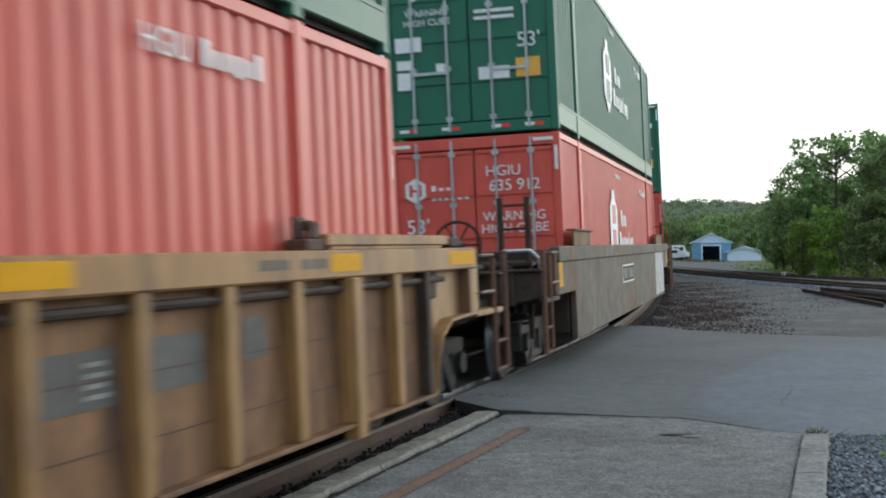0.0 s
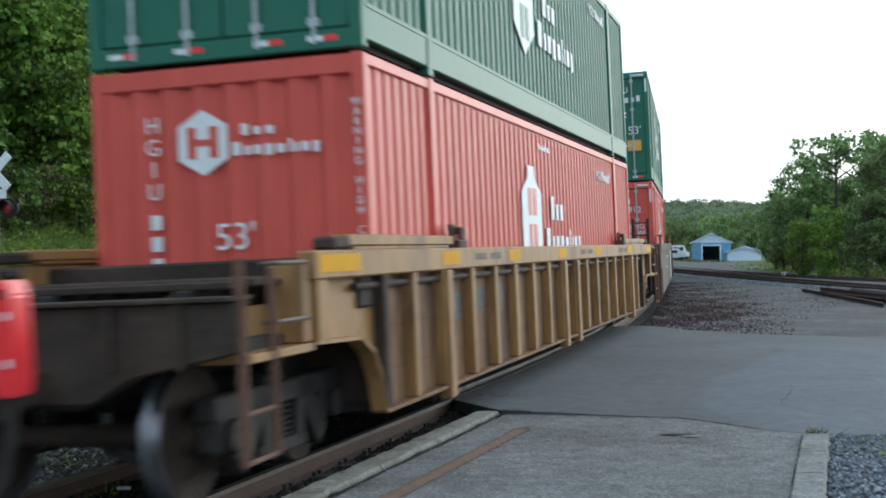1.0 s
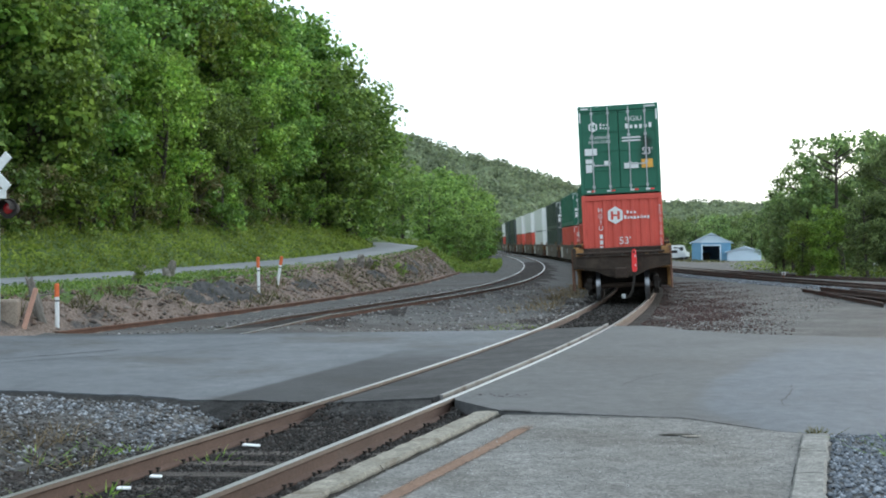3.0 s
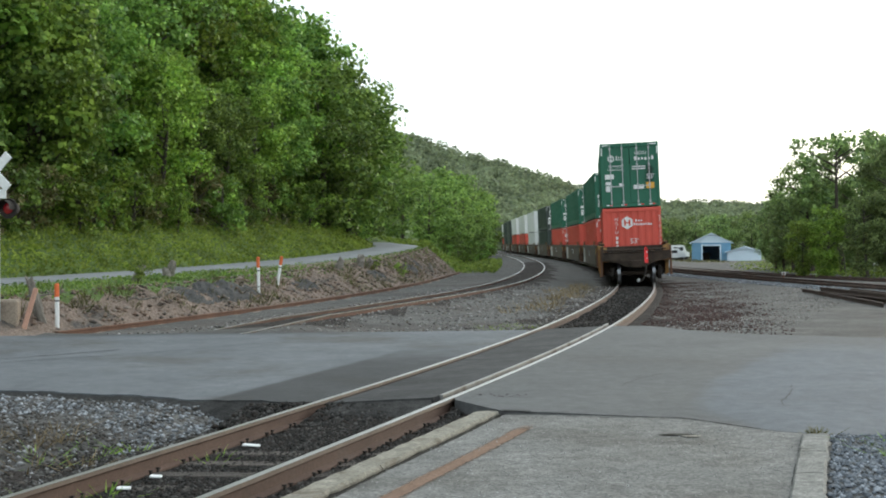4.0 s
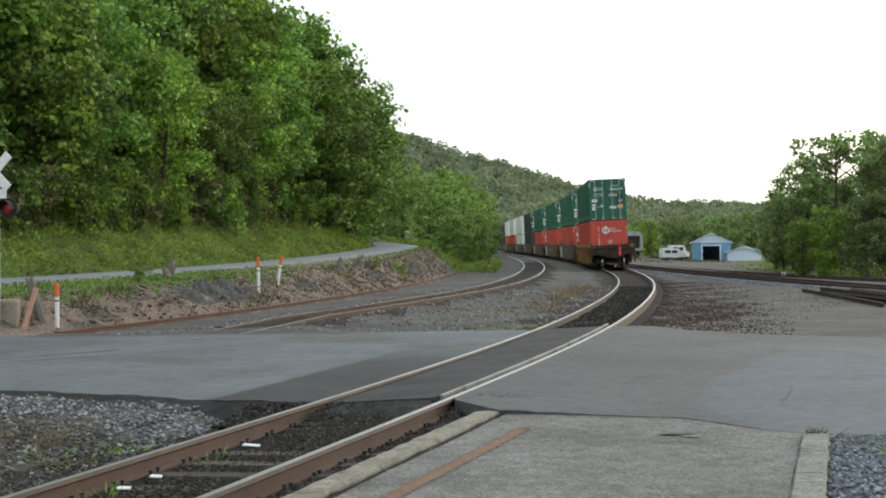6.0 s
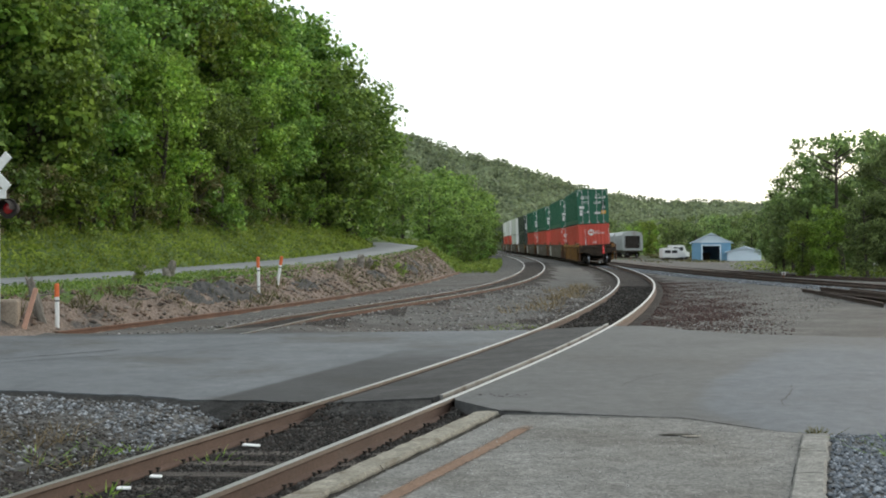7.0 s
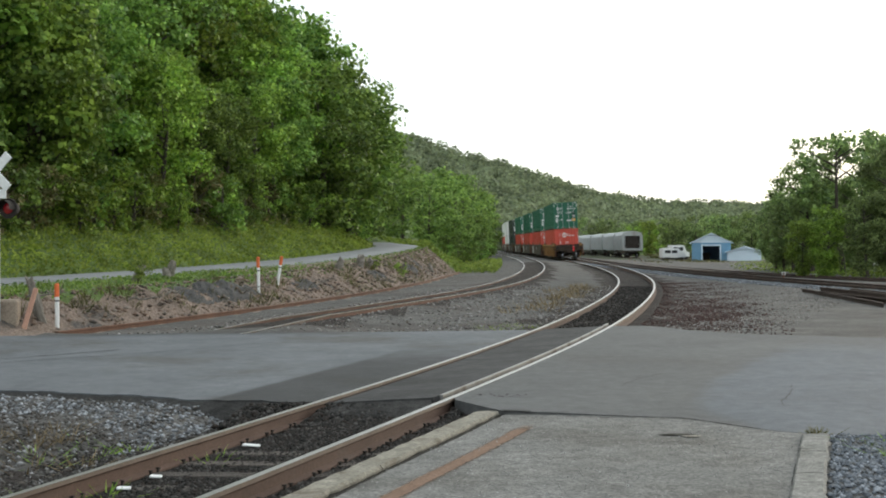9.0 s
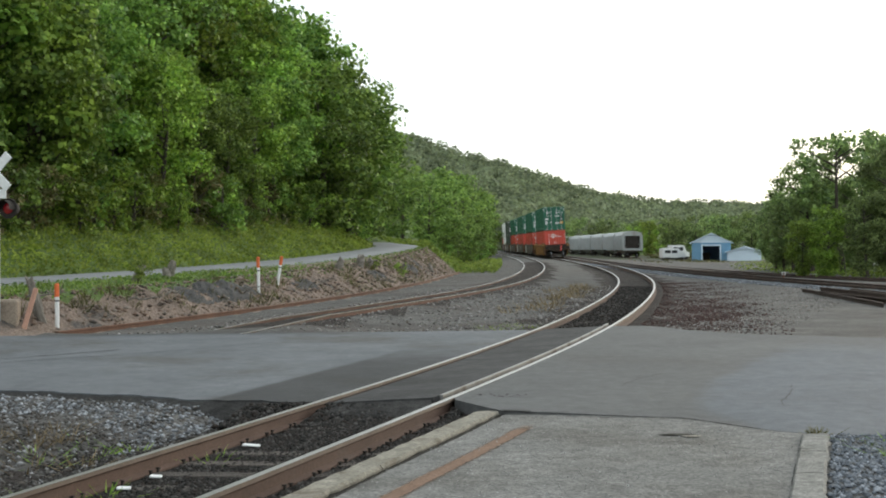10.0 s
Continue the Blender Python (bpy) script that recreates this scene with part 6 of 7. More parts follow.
for i, (y0, y1, u0, u1) in enumerate(((34.8, 40.6, 0.75, 1.85), (44.0, 46.2, 0.7, 1.5), (55.0, 57.5, 0.7, 1.5), (65, 67.5, 0.6, 1.4))):
    outcrop(y0, y1, u0, u1, i * 5.3)


# ---- kerbs of the apron ----
def kerb_run(edge, y0, y1, w, joints, zt, label, side, material):
    k = thing("kerb", label, "kerb", "kerbs of the apron", kind="structure")
    cuts = [y0 + (y1 - y0) * j / joints for j in range(joints + 1)]
    for a, b in zip(cuts, cuts[1:]):
        bm = bmesh.new()
        n = max(2, int((b - a) / 0.1))
        rows = []
        for i in range(n + 1):
            y = a + 0.012 + (b - a - 0.024) * i / n
            x = edge(y)
            jig = [random.uniform(-0.006, 0.006) for _ in range(4)]
            if random.random() < 0.12:
                jig[1] -= side * -0.02 if side > 0 else 0.022
            xa, xb = (x - w + jig[0], x + jig[1]) if side < 0 else (x + jig[0], x + w + jig[1])
            rows.append([bm.verts.new(v) for v in ((xa, y, zt - 0.25), (xa, y, zt - 0.025), (xa + 0.02, y, zt + jig[2] * 0.6), ((xa + xb) / 2, y, zt + jig[3] * 0.6), (xb - 0.02, y, zt + jig[2] * 0.6), (xb, y, zt - 0.025), (xb, y, zt - 0.25))])
        for p, q in zip(rows, rows[1:]):
            for i in range(6):
                bm.faces.new((p[i], p[i + 1], q[i + 1], q[i]))
        bm.faces.new(rows[0][::-1])
        bm.faces.new(rows[-1])
        bmesh.ops.recalc_face_normals(bm, faces=bm.faces)
        part("kerb_stone", bm, material, k)


random.seed(3)
kerb_run(lambda y: KERB_A(y) - 0.03, -6.0, 13.15, 0.245, 6, 0.012, "pale weathered concrete kerb along the track", -1, M_CONCRETE)
kerb_run(KERB_B, 2.6, 11.42, 0.25, 9, 0.02, "cracked concrete kerb beside the gravel", 1, M_KERB_GREY)

# orange paint line and pothole patches on the apron
def strip(x0, y0, x1, y1, w, n=26):
    bm = bmesh.new()
    g = np.random.default_rng(4)
    lay = bm.verts.layers.float.new("wear")
    prev = None
    for i in range(n + 1):
        t = i / n
        x, y = x0 + (x1 - x0) * t, y0 + (y1 - y0) * t
        a = w / 2 * g.uniform(0.92, 1.06)
        v = [bm.verts.new((x + d, y - d * 0.3, apron_z(x, y) + 0.006)) for d in (-a, -a / 2, 0, a / 2, a)]
        for q, k in zip(v, (0, 0.75, 0.9, 0.75, 0)):
            q[lay] = k * min(1.0, (1 - t) * 8)
        if prev:
            for k in range(4):
                bm.faces.new((prev[k], prev[k + 1], v[k + 1], v[k]))
        prev = v
    return bm


M_PAINT = soft_edge(surface("worn_orange_paint", (0.15, 0.086, 0.054), (0.18, 0.104, 0.065), 3, 0.9, fine=30, fine_amount=0.4, bump=0.3), 14.0, 0.55)
tagged(part("paint_line", strip(-0.64, 8.0, 0.885, 12.35, 0.2, 110), M_PAINT), "worn orange paint line on the asphalt", "paint line", kind="structure")


def blot(name, cx_, cy_, rx, ry, zf, material, label, seed, lift=0.005):
    g = np.random.default_rng(seed)
    bm = bmesh.new()
    vs_ = []
    for i in range(22):
        a = 2 * math.pi * i / 22
        k = g.uniform(0.72, 1.2)
        x, y = cx_ + rx * k * math.cos(a), cy_ + ry * k * math.sin(a)
        vs_.append(bm.verts.new((x, y, zf(x, y) + lift)))
    bm.faces.new(vs_)
    bmesh.ops.triangulate(bm, faces=bm.faces)
    ob = part(name, bm, material)
    return tagged(ob, label, "road patch", kind="structure")


blot("pothole", 2.12, 11.52, 0.17, 0.055, apron_z, M_DIRT, "small dark pothole in the asphalt", 1, 0.009)
blot("pothole_rim", 2.24, 11.42, 0.1, 0.04, apron_z, M_CONCRETE, "pale broken rim of the pothole", 2, 0.012)


def crack(pts, w, zf, name="road_crack", label="dark crack in the worn asphalt"):
    bm = bmesh.new()
    g = np.random.default_rng(len(pts))
    prev = None
    fine_pts = []
    for (xa, ya), (xb, yb) in zip(pts, pts[1:]):
        m_ = max(2, int(math.hypot(xb - xa, yb - ya) / 0.12))
        fine_pts += [(xa + (xb - xa) * i / m_ + g.normal(0, 0.012), ya + (yb - ya) * i / m_ + g.normal(0, 0.02)) for i in range(m_)]
    for x, y in fine_pts:
        a = w * g.uniform(0.3, 1.2)
        v = (bm.verts.new((x, y - a, zf(x, y) + 0.006)), bm.verts.new((x, y + a, zf(x, y) + 0.006)))
        if prev:
            bm.faces.new((prev[0], v[0], v[1], prev[1]))
        prev = v
    tagged(part(name, bm, M_BLACK), label, "road crack", "cracks in the asphalt", kind="structure")


crack(((0.62, 13.08), (1.3, 12.85), (2.4, 12.6), (2.9, 11.95), (3.15, 11.35)), 0.018, apron_z)
crack(((0.58, 13.2), (0.8, 13.12), (1.05, 13.06)), 0.07, right_z)
crack(((1.0, 13.08), (1.4, 13.0)), 0.03, right_z)
crack(((3.6, 13.5), (4.1, 14.9), (4.3, 15.6)), 0.02, right_z)
crack(((2.1, 15.2), (2.5, 16.2), (3.0, 17.0)), 0.02, right_z)
crack(((-8.3, 19.4), (-6.9, 20.6), (-5.6, 22.2)), 0.05, left_z)
crack(((-8.0, 18.8), (-5.2, 21.2), (-3.0, 23.6)), 0.03, left_z)

# ---- loose stones ----
def stones(name, label, px, py, size, material, seed, lift=0.0, zf=None):
    """Faceted loose stones, one object."""
    g = np.random.default_rng(seed)
    n = len(px)
    base = np.array([(1, 0, 0), (-1, 0, 0), (0, 1, 0), (0, -1, 0), (0, 0, 0.75), (0, 0, -0.6)], float)
    v = base[None] * g.uniform(0.6, 1.25, (n, 6, 1))
    a = g.uniform(0, 2 * np.pi, n)
    c, s = np.cos(a)[:, None], np.sin(a)[:, None]
    sz = (size * g.uniform(0.5, 1.5, n))[:, None]
    x = (v[..., 0] * c - v[..., 1] * s) * sz * g.uniform(0.8, 1.5, (n, 1))
    y = (v[..., 0] * s + v[..., 1] * c) * sz
    z = v[..., 2] * sz
    gz = ground_z(px, py) if zf is None else zf(px, py)
    co = np.stack([px[:, None] + x, py[:, None] + y, gz[:, None] + z + lift + sz * 0.25], -1).reshape(-1, 3)
    f = np.array([(0, 2, 4), (2, 1, 4), (1, 3, 4), (3, 0, 4), (2, 0, 5), (1, 2, 5), (3, 1, 5), (0, 3, 5)])
    idx = (f[None] + 6 * np.arange(n)[:, None, None]).reshape(-1)
    me = bpy.data.meshes.new(name)
    me.vertices.add(6 * n)
    me.vertices.foreach_set("co", co.reshape(-1).astype(np.float32))
    me.loops.add(24 * n)
    me.loops.foreach_set("vertex_index", idx.astype(np.int32))
    me.polygons.add(8 * n)
    me.polygons.foreach_set("loop_start", np.arange(0, 24 * n, 3, dtype=np.int32))
    me.update(calc_edges=True)
    tagged(put(name, me, material), label, "gravel", kind="stuff")


def stone_material(name, ramp_cols):
    m = bpy.data.materials.new(name)
    m.use_nodes = True
    n, l = m.node_tree.nodes, m.node_tree.links
    g = n.new("ShaderNodeNewGeometry")
    r = n.new("ShaderNodeValToRGB")
    r.color_ramp.elements[0].color = (*ramp_cols[0], 1)
    r.color_ramp.elements[1].color = (*ramp_cols[-1], 1)
    for i, c in enumerate(ramp_cols[1:-1]):
        e = r.color_ramp.elements.new((i + 1) / (len(ramp_cols) - 1))
        e.color = (*c, 1)
    l.new(g.outputs["Random Per Island"], r.inputs[0])
    tx_ = n.new("ShaderNodeTexNoise")
    tx_.inputs["Scale"].default_value = 40
    mx = n.new("ShaderNodeMix")
    mx.data_type, mx.blend_type = "RGBA", "MULTIPLY"
    mx.inputs[0].default_value = 0.35
    l.new(r.outputs[0], mx.inputs[6])
    l.new(tx_.outputs[0], mx.inputs[7])
    l.new(mx.outputs[2], n["Principled BSDF"].inputs["Base Color"])
    n["Principled BSDF"].inputs["Roughness"].default_value = 0.9
    n["Principled BSDF"].inputs["Specular IOR Level"].default_value = 0.2
    return m


S_LIGHT = stone_material("grey_gravel", [(0.05, 0.046, 0.042), (0.085, 0.078, 0.072), (0.12, 0.114, 0.108), (0.1, 0.083, 0.07), (0.16, 0.156, 0.152), (0.4, 0.4, 0.41)])
S_PALE = stone_material("pale_gravel", [(0.1, 0.103, 0.11), (0.16, 0.166, 0.176), (0.24, 0.25, 0.265), (0.46, 0.48, 0.51)])
S_BLUE = stone_material("bluish_gravel", [(0.09, 0.1, 0.115), (0.15, 0.165, 0.19), (0.2, 0.22, 0.25), (0.15, 0.15, 0.15), (0.4, 0.43, 0.48)])
S_RUST = stone_material("rusty_cinders", [(0.04, 0.026, 0.023), (0.07, 0.042, 0.036), (0.1, 0.056, 0.046), (0.055, 0.046, 0.042), (0.14, 0.1, 0.09)])
S_GRIT = stone_material("pale_grit", [(0.3, 0.3, 0.29), (0.4, 0.4, 0.39), (0.55, 0.55, 0.54)])
S_MID = stone_material("brown_grey_gravel", [(0.09, 0.083, 0.076), (0.17, 0.16, 0.15), (0.25, 0.24, 0.23), (0.19, 0.155, 0.13), (0.46, 0.45, 0.44)])
S_DARK = stone_material("dark_gravel", [(0.012, 0.011, 0.01), (0.021, 0.02, 0.018), (0.032, 0.029, 0.026), (0.03, 0.022, 0.018), (0.1, 0.095, 0.09)])
S_ROCK = stone_material("bank_rubble", [(0.06, 0.055, 0.05), (0.16, 0.122, 0.096), (0.25, 0.19, 0.15), (0.21, 0.14, 0.105), (0.36, 0.31, 0.27)])

g = np.random.default_rng(21)


def spread(n, y0, y1, x_lo, x_hi, seed):
    r = np.random.default_rng(seed)
    y = r.uniform(y0, y1, n)
    lo, hi = x_lo(y), x_hi(y)
    return r.uniform(0, 1, n) * (hi - lo) + lo, y


px, py = spread(11000, 8.5, 16.2, lambda y: -0.36 * y - 1.5, lambda y: MAIN.f(y) - 0.95, 1)
keep = py < NEAR_L(px) - 0.05
stones("gravel", "pale grey loose gravel beside the track", px[keep], py[keep], 0.022, S_LIGHT, 2)
px, py = spread(3200, 12.0, 16.2, lambda y: -0.36 * y - 1.5, lambda y: MAIN.f(y) - 1.6, 51)
keep = (py < NEAR_L(px) - 0.02) & (np.sin(px * 2.1 + 1) + np.sin(py * 1.7 + px) > -0.3)
stones("gravel", "pale bluish-white gravel at the road's edge", px[keep], py[keep], 0.024, S_PALE, 52, 0.008)
px, py = spread(9000, 8.0, 13.0, lambda y: MAIN.f(y) - 2.0, lambda y: MAIN.f(y) - 0.85, 3)
stones("gravel", "dark brownish gravel along the rail", px, py, 0.02, S_DARK, 4)
px, py = spread(16000, 7.0, 14.4, lambda y: MAIN.f(y) - 0.66, lambda y: MAIN.f(y) + 0.66, 5)
stones("ballast", "dark dirty ballast between the rails", px, py, 0.021, S_DARK, 6, -0.004)
px, py = spread(6000, 7.0, 14.4, lambda y: MAIN.f(y) + 0.86, lambda y: np.array([KERB_A(v) - 0.3 for v in y]), 7)
stones("ballast", "dark dirty ballast between the rail and the kerb", px, py, 0.026, S_DARK, 8, -0.01)
px, py = spread(7000, 7.5, 11.6, lambda y: KERB_B(y) + 0.27, lambda y: 0.42 * y + 1.2, 9)
keep = py < NEAR_R(px) + 0.08
stones("gravel", "pale bluish gravel beside the kerb", px[keep], py[keep], 0.021, S_BLUE, 10)
px, py = spread(4500, 26.3, 55, lambda y: SECOND.f(y) - 2.6, lambda y: MAIN.f(y) - 1.0, 11)
keep = (py > FAR_EDGE(px) + 0.05) & (np.abs(px - SECOND.f(py)) > 0.9)
stones("ballast", "grey-brown ballast between the two tracks", px[keep], py[keep], 0.032, S_MID, 12)
px, py = spread(4000, 26.5, 55, lambda y: MAIN.f(y) - 0.66, lambda y: MAIN.f(y) + 0.66, 13)
stones("ballast", "dark ballast between the rails of the curve", px, py, 0.035, S_DARK, 14)
px, py = spread(2600, 23.5, 55, lambda y: MAIN.f(y) + 1.6, lambda y: MAIN.f(y) + 3.2 + 0.2 * (y - 22), 15)
keep = py > FAR_EDGE(px) + 0.05
stones("ballast", "scattered stones on the cinders outside the curve", px[keep], py[keep], 0.024, S_MID, 16, -0.004)
px, py = spread(15000, 24.5, 62, lambda y: MAIN.f(y) + 1.1, lambda y: MAIN.f(y) + 4.6 + 0 * y, 19)
thin = np.random.default_rng(20).uniform(0, 1, len(px)) < np.clip(1.25 - (px - MAIN.f(py) - 1.1) / 3.0, 0, 1)
keep = (py > FAR_EDGE(px) + 0.1) & thin
stones("cinders", "rusty brown cinders thinning out beside the curve", px[keep], py[keep], 0.02, S_RUST, 22, -0.004)
px, py = spread(5000, 48, 115, lambda y: YARD.f(y) - 3.0, lambda y: YARD.f(y) - 1.25, 27)
stones("gravel", "pale limestone gravel beside the yard track", px, py, 0.04, S_BLUE, 28, 0.0)
gr = np.random.default_rng(24)
py = gr.normal(34.5, 4.0, 2400)
px = MAIN.f(py) + 2.5 + gr.normal(0, 0.75, len(py))
keep = (py > FAR_EDGE(px) + 0.3) & (px > MAIN.f(py) + 1.1)
stones("cinders", "reddish-brown cinders heaped beside the curve", px[keep], py[keep], 0.028, stone_material("red_cinders", [(0.045, 0.028, 0.025), (0.075, 0.042, 0.037), (0.095, 0.052, 0.046), (0.065, 0.048, 0.043)]), 25, -0.004)
# broken asphalt and ballast banked against the crossing
px, py = spread(2300, 13.45, 14.32, lambda y: MAIN.f(y) - 1.55, lambda y: MAIN.f(y) + 0.62, 61)
keep = np.abs(px - MAIN.f(py) + 0.7525) > 0.1
stones("ballast", "dark broken asphalt and ballast banked against the crossing", px[keep], py[keep], 0.032, S_DARK, 62, 0.0, lambda a, b: -0.19 + 0.13 * np.clip((b - 13.5) / 0.8, 0, 1) ** 1.5)
px, py = spread(900, 13.3, 14.5, lambda y: MAIN.f(y) + 0.86, lambda y: np.array([KERB_A(v) - 0.1 for v in y]), 63)
stones("ballast", "dark broken asphalt beside the crossing's end", px, py, 0.032, S_DARK, 64, 0.0, lambda a, b: -0.17 + 0.15 * np.clip((b - 13.4) / 0.9, 0, 1) ** 1.5)
px, py = spread(1500, 8.2, 12.9, lambda y: np.array([KERB_A(v) + 0.05 for v in y]), lambda y: np.array([KERB_B(v) - 0.05 for v in y]), 65)
keep = py < NEAR_R(px) - 0.1
stones("grit", "pale grit scattered on the old asphalt", px[keep], py[keep], 0.006, S_GRIT, 66, 0.0, lambda a, b: np.full(len(a), -0.007))
px, py = spread(3600, 27.5, 85, lambda y: bank_top(y) - 0.2, lambda y: OLD_RAIL(y) - 0.15, 17)
stones("rubble", "brown rubble and broken rock on the bank", px, py, 0.055, S_ROCK, 18, 0.0, lambda a, b: rough_ground(a, b))


# ---- low plants ----
def plants(name, label, px, py, size, material, seed, zf=ground_z, height=0.1, up=0.2, category="plants"):
    r = np.random.default_rng(seed)
    z = zf(px, py) + r.uniform(0.02, 1.0, len(px)) * height
    me = quads_mesh(name, leaf_cards(np.stack([px, py, z], -1), np.full(len(px), size), r, up, None, 0.45))
    tagged(put(name, me, material), label, category, kind="stuff")


def tufts(name, label, centres, blades, h, material, seed, zf=ground_z, radius=0.12, width=0.007):
    """Upright grass blades in tufts."""
    r = np.random.default_rng(seed)
    n = len(centres) * blades
    c = np.repeat(np.array(centres, float), blades, axis=0)
    d = r.normal(size=(n, 2)) * radius
    b0 = np.stack([c[:, 0] + d[:, 0], c[:, 1] + d[:, 1], np.zeros(n)], -1)
    b0[:, 2] = zf(b0[:, 0], b0[:, 1]) - 0.01
    a = r.uniform(0, 2 * np.pi, n)
    wv = np.stack([np.cos(a), np.sin(a), np.zeros(n)], -1) * width * r.uniform(0.6, 1.5, (n, 1))
    lean_ = np.stack([d[:, 0] * 1.2 + r.normal(0, 0.2, n) * h, d[:, 1] * 1.2 + r.normal(0, 0.2, n) * h, h * r.uniform(0.5, 1.2, n)], -1)
    q = np.stack([b0 - wv, b0 + wv, b0 + lean_ * 0.6 + wv * 0.8, b0 + lean_], axis=1)
    tagged(put(name, quads_mesh(name, q), material), label, "grass", kind="stuff")


# grass and weeds on the hillside bank and on the lane's verge
px, py = spread(70000, 28, 112, lambda y: LANE_X(y) - LANE_HALF - 8.5, lambda y: LANE_X(y) - LANE_HALF - 0.25, 31)
plants("bank_weeds", "bright green weeds and grass on the bank", px, py, 0.085, M_BANK, 32, ground_z, 0.28, 0.6)
px, py = spread(6000, 28, 100, lambda y: LANE_X(y) - LANE_HALF - 8, lambda y: LANE_X(y) - LANE_HALF - 3.0, 33)
plants("bank_brush", "low brown-green brush at the wood's edge", px, py, 0.12, M_BRUSH, 34, ground_z, 0.8, 0.3)
px, py = spread(13000, 26, 84, lambda y: LANE_X(y) + LANE_HALF + 0.1, lambda y: bank_top(y) + 0.35, 35)
lush = np.random.default_rng(36).uniform(0, 1, len(px)) < np.clip((56 - py) / 14, 0.14, 1)
px, py = px[lush], py[lush]
plants("verge_grass", "short green grass on the lane's verge", px, py, 0.05, M_VERGE, 36, ground_z, 0.1, 0.5)
px, py = spread(12000, 84, 130, lambda y: LANE_X(y) + LANE_HALF + 0.3, lambda y: SECOND.f(y) - 2.6, 37)
plants("bank_weeds", "green weeds beside the bend of the track", px, py, 0.11, M_GRASS, 38, ground_z, 0.5, 0.4)
px, py = spread(14000, 58, 140, lambda y: SPUR.f(y) + 2.4, lambda y: SPUR.f(y) + 15, 39)
keep = (np.abs(px - SPUR.f(py)) > 1.6) & (px / py > 0.225 + np.random.default_rng(58).uniform(0, 0.09, len(px)))
plants("yard_grass", "rough green grass along the yard", px[keep], py[keep], 0.1, M_GRASS, 40, ground_z, 0.2, 0.5)
px, py = spread(2600, 184, 203, lambda y: 32.5 + 0 * y, lambda y: 45 + 0 * y, 47)
plants("yard_brush", "low brown-green brush behind the yard", px, py, 0.2, M_BRUSH, 48, ground_z, 0.7, 0.3)
px, py = spread(2600, 136, 157, lambda y: 23.5 + 0 * y, lambda y: 40 + 0 * y, 53)
keep = (np.sin(px * 0.9) + np.sin(py * 0.5 + px * 0.4) > 0.2) & ((px < 31.5) | (px > 39))
plants("yard_grass", "rough green grass before the shed", px[keep], py[keep], 0.12, M_BRUSH, 54, ground_z, 0.2, 0.4)
r = np.random.default_rng(41)
tufts("dry_tufts", "dry straw-coloured grass tufts in the gravel", [(-3.71 + r.normal(0, 0.5), 11.74 + r.normal(0, 0.6)) for _ in range(12)], 20, 0.12, M_DRY, 42)
tufts("green_tufts", "small green weeds in the gravel", [(-3.3 + r.normal(0, 0.6), 11.6 + r.normal(0, 0.7)) for _ in range(4)] + [(3.9, 10.9), (3.75, 10.3), (4.3, 10.6), (4.0, 9.6)] + [(-2.9 + r.normal(0, 0.15), 9.6 + r.normal(0, 0.2)) for _ in range(4)], 26, 0.1, M_GRASS, 43)
tufts("green_tufts", "thin green weeds beside the road", [(1.5 + r.normal(0, 0.35), 28 + r.normal(0, 0.8)) for _ in range(9)], 12, 0.12, M_GRASS, 49)
tufts("kerb_tuft", "green grass tuft growing at the kerb's end", [(3.36, 11.5), (3.42, 11.52)], 34, 0.09, M_BRUSH, 44, radius=0.035)
tufts("brown_weeds", "tall dry brown weeds between the tracks", [(float(MAIN.f(y)) - 1.9 - abs(r.normal(0, 0.6)), y) for y in r.uniform(34, 56, 60)], 11, 0.24, M_DRY, 45, radius=0.16, width=0.012)
tufts("brown_weeds", "low dry weeds on the rubble bank", [(float(OLD_RAIL(y)) - r.uniform(0.3, 1.8), y) for y in r.uniform(28, 80, 110)], 18, 0.28, M_BRUSH, 46, radius=0.15, width=0.012)
for i, (x, y, s) in enumerate(((-3.1, 57.5, 0.2), (-8.6, 35.6, 0.22), (-2.0, 61, 0.22), (1.2, 96, 0.5), (2.2, 103, 0.55), (0.2, 90, 0.4), (3.3, 112, 0.7), (3.0, 120, 0.9), (4.6, 135, 0.9), (1.5, 108, 0.8), (0.5, 100, 0.6))):
    grow(SHRUB[i % 3], x, y, float(ground_z(x, y)) - 0.05, s, i * 61.0, "small green shrub on the bank above the track", "shrubs on the bank", M_GRASS if i < 3 else M_LEAF_DARK, "shrub")


# ---- litter ----
for i, (x, y, a, b) in enumerate(((-1.85, 12.09, 0.085, 0.03), (-2.4, 10.49, 0.05, 0.03), (-2.54, 9.99, 0.055, 0.03))):
    bm = bmesh.new()
    box(bm, -a, a, -b, b, 0, 0.018, None, 0.006)
    ob = part("litter", bm, M_WHITE)
    ob.matrix_basis = pose(x, y, -0.17, 4, 3, -8 + 9 * i)
    tagged(ob, "scrap of white litter on the ballast", "litter", "scraps of litter")


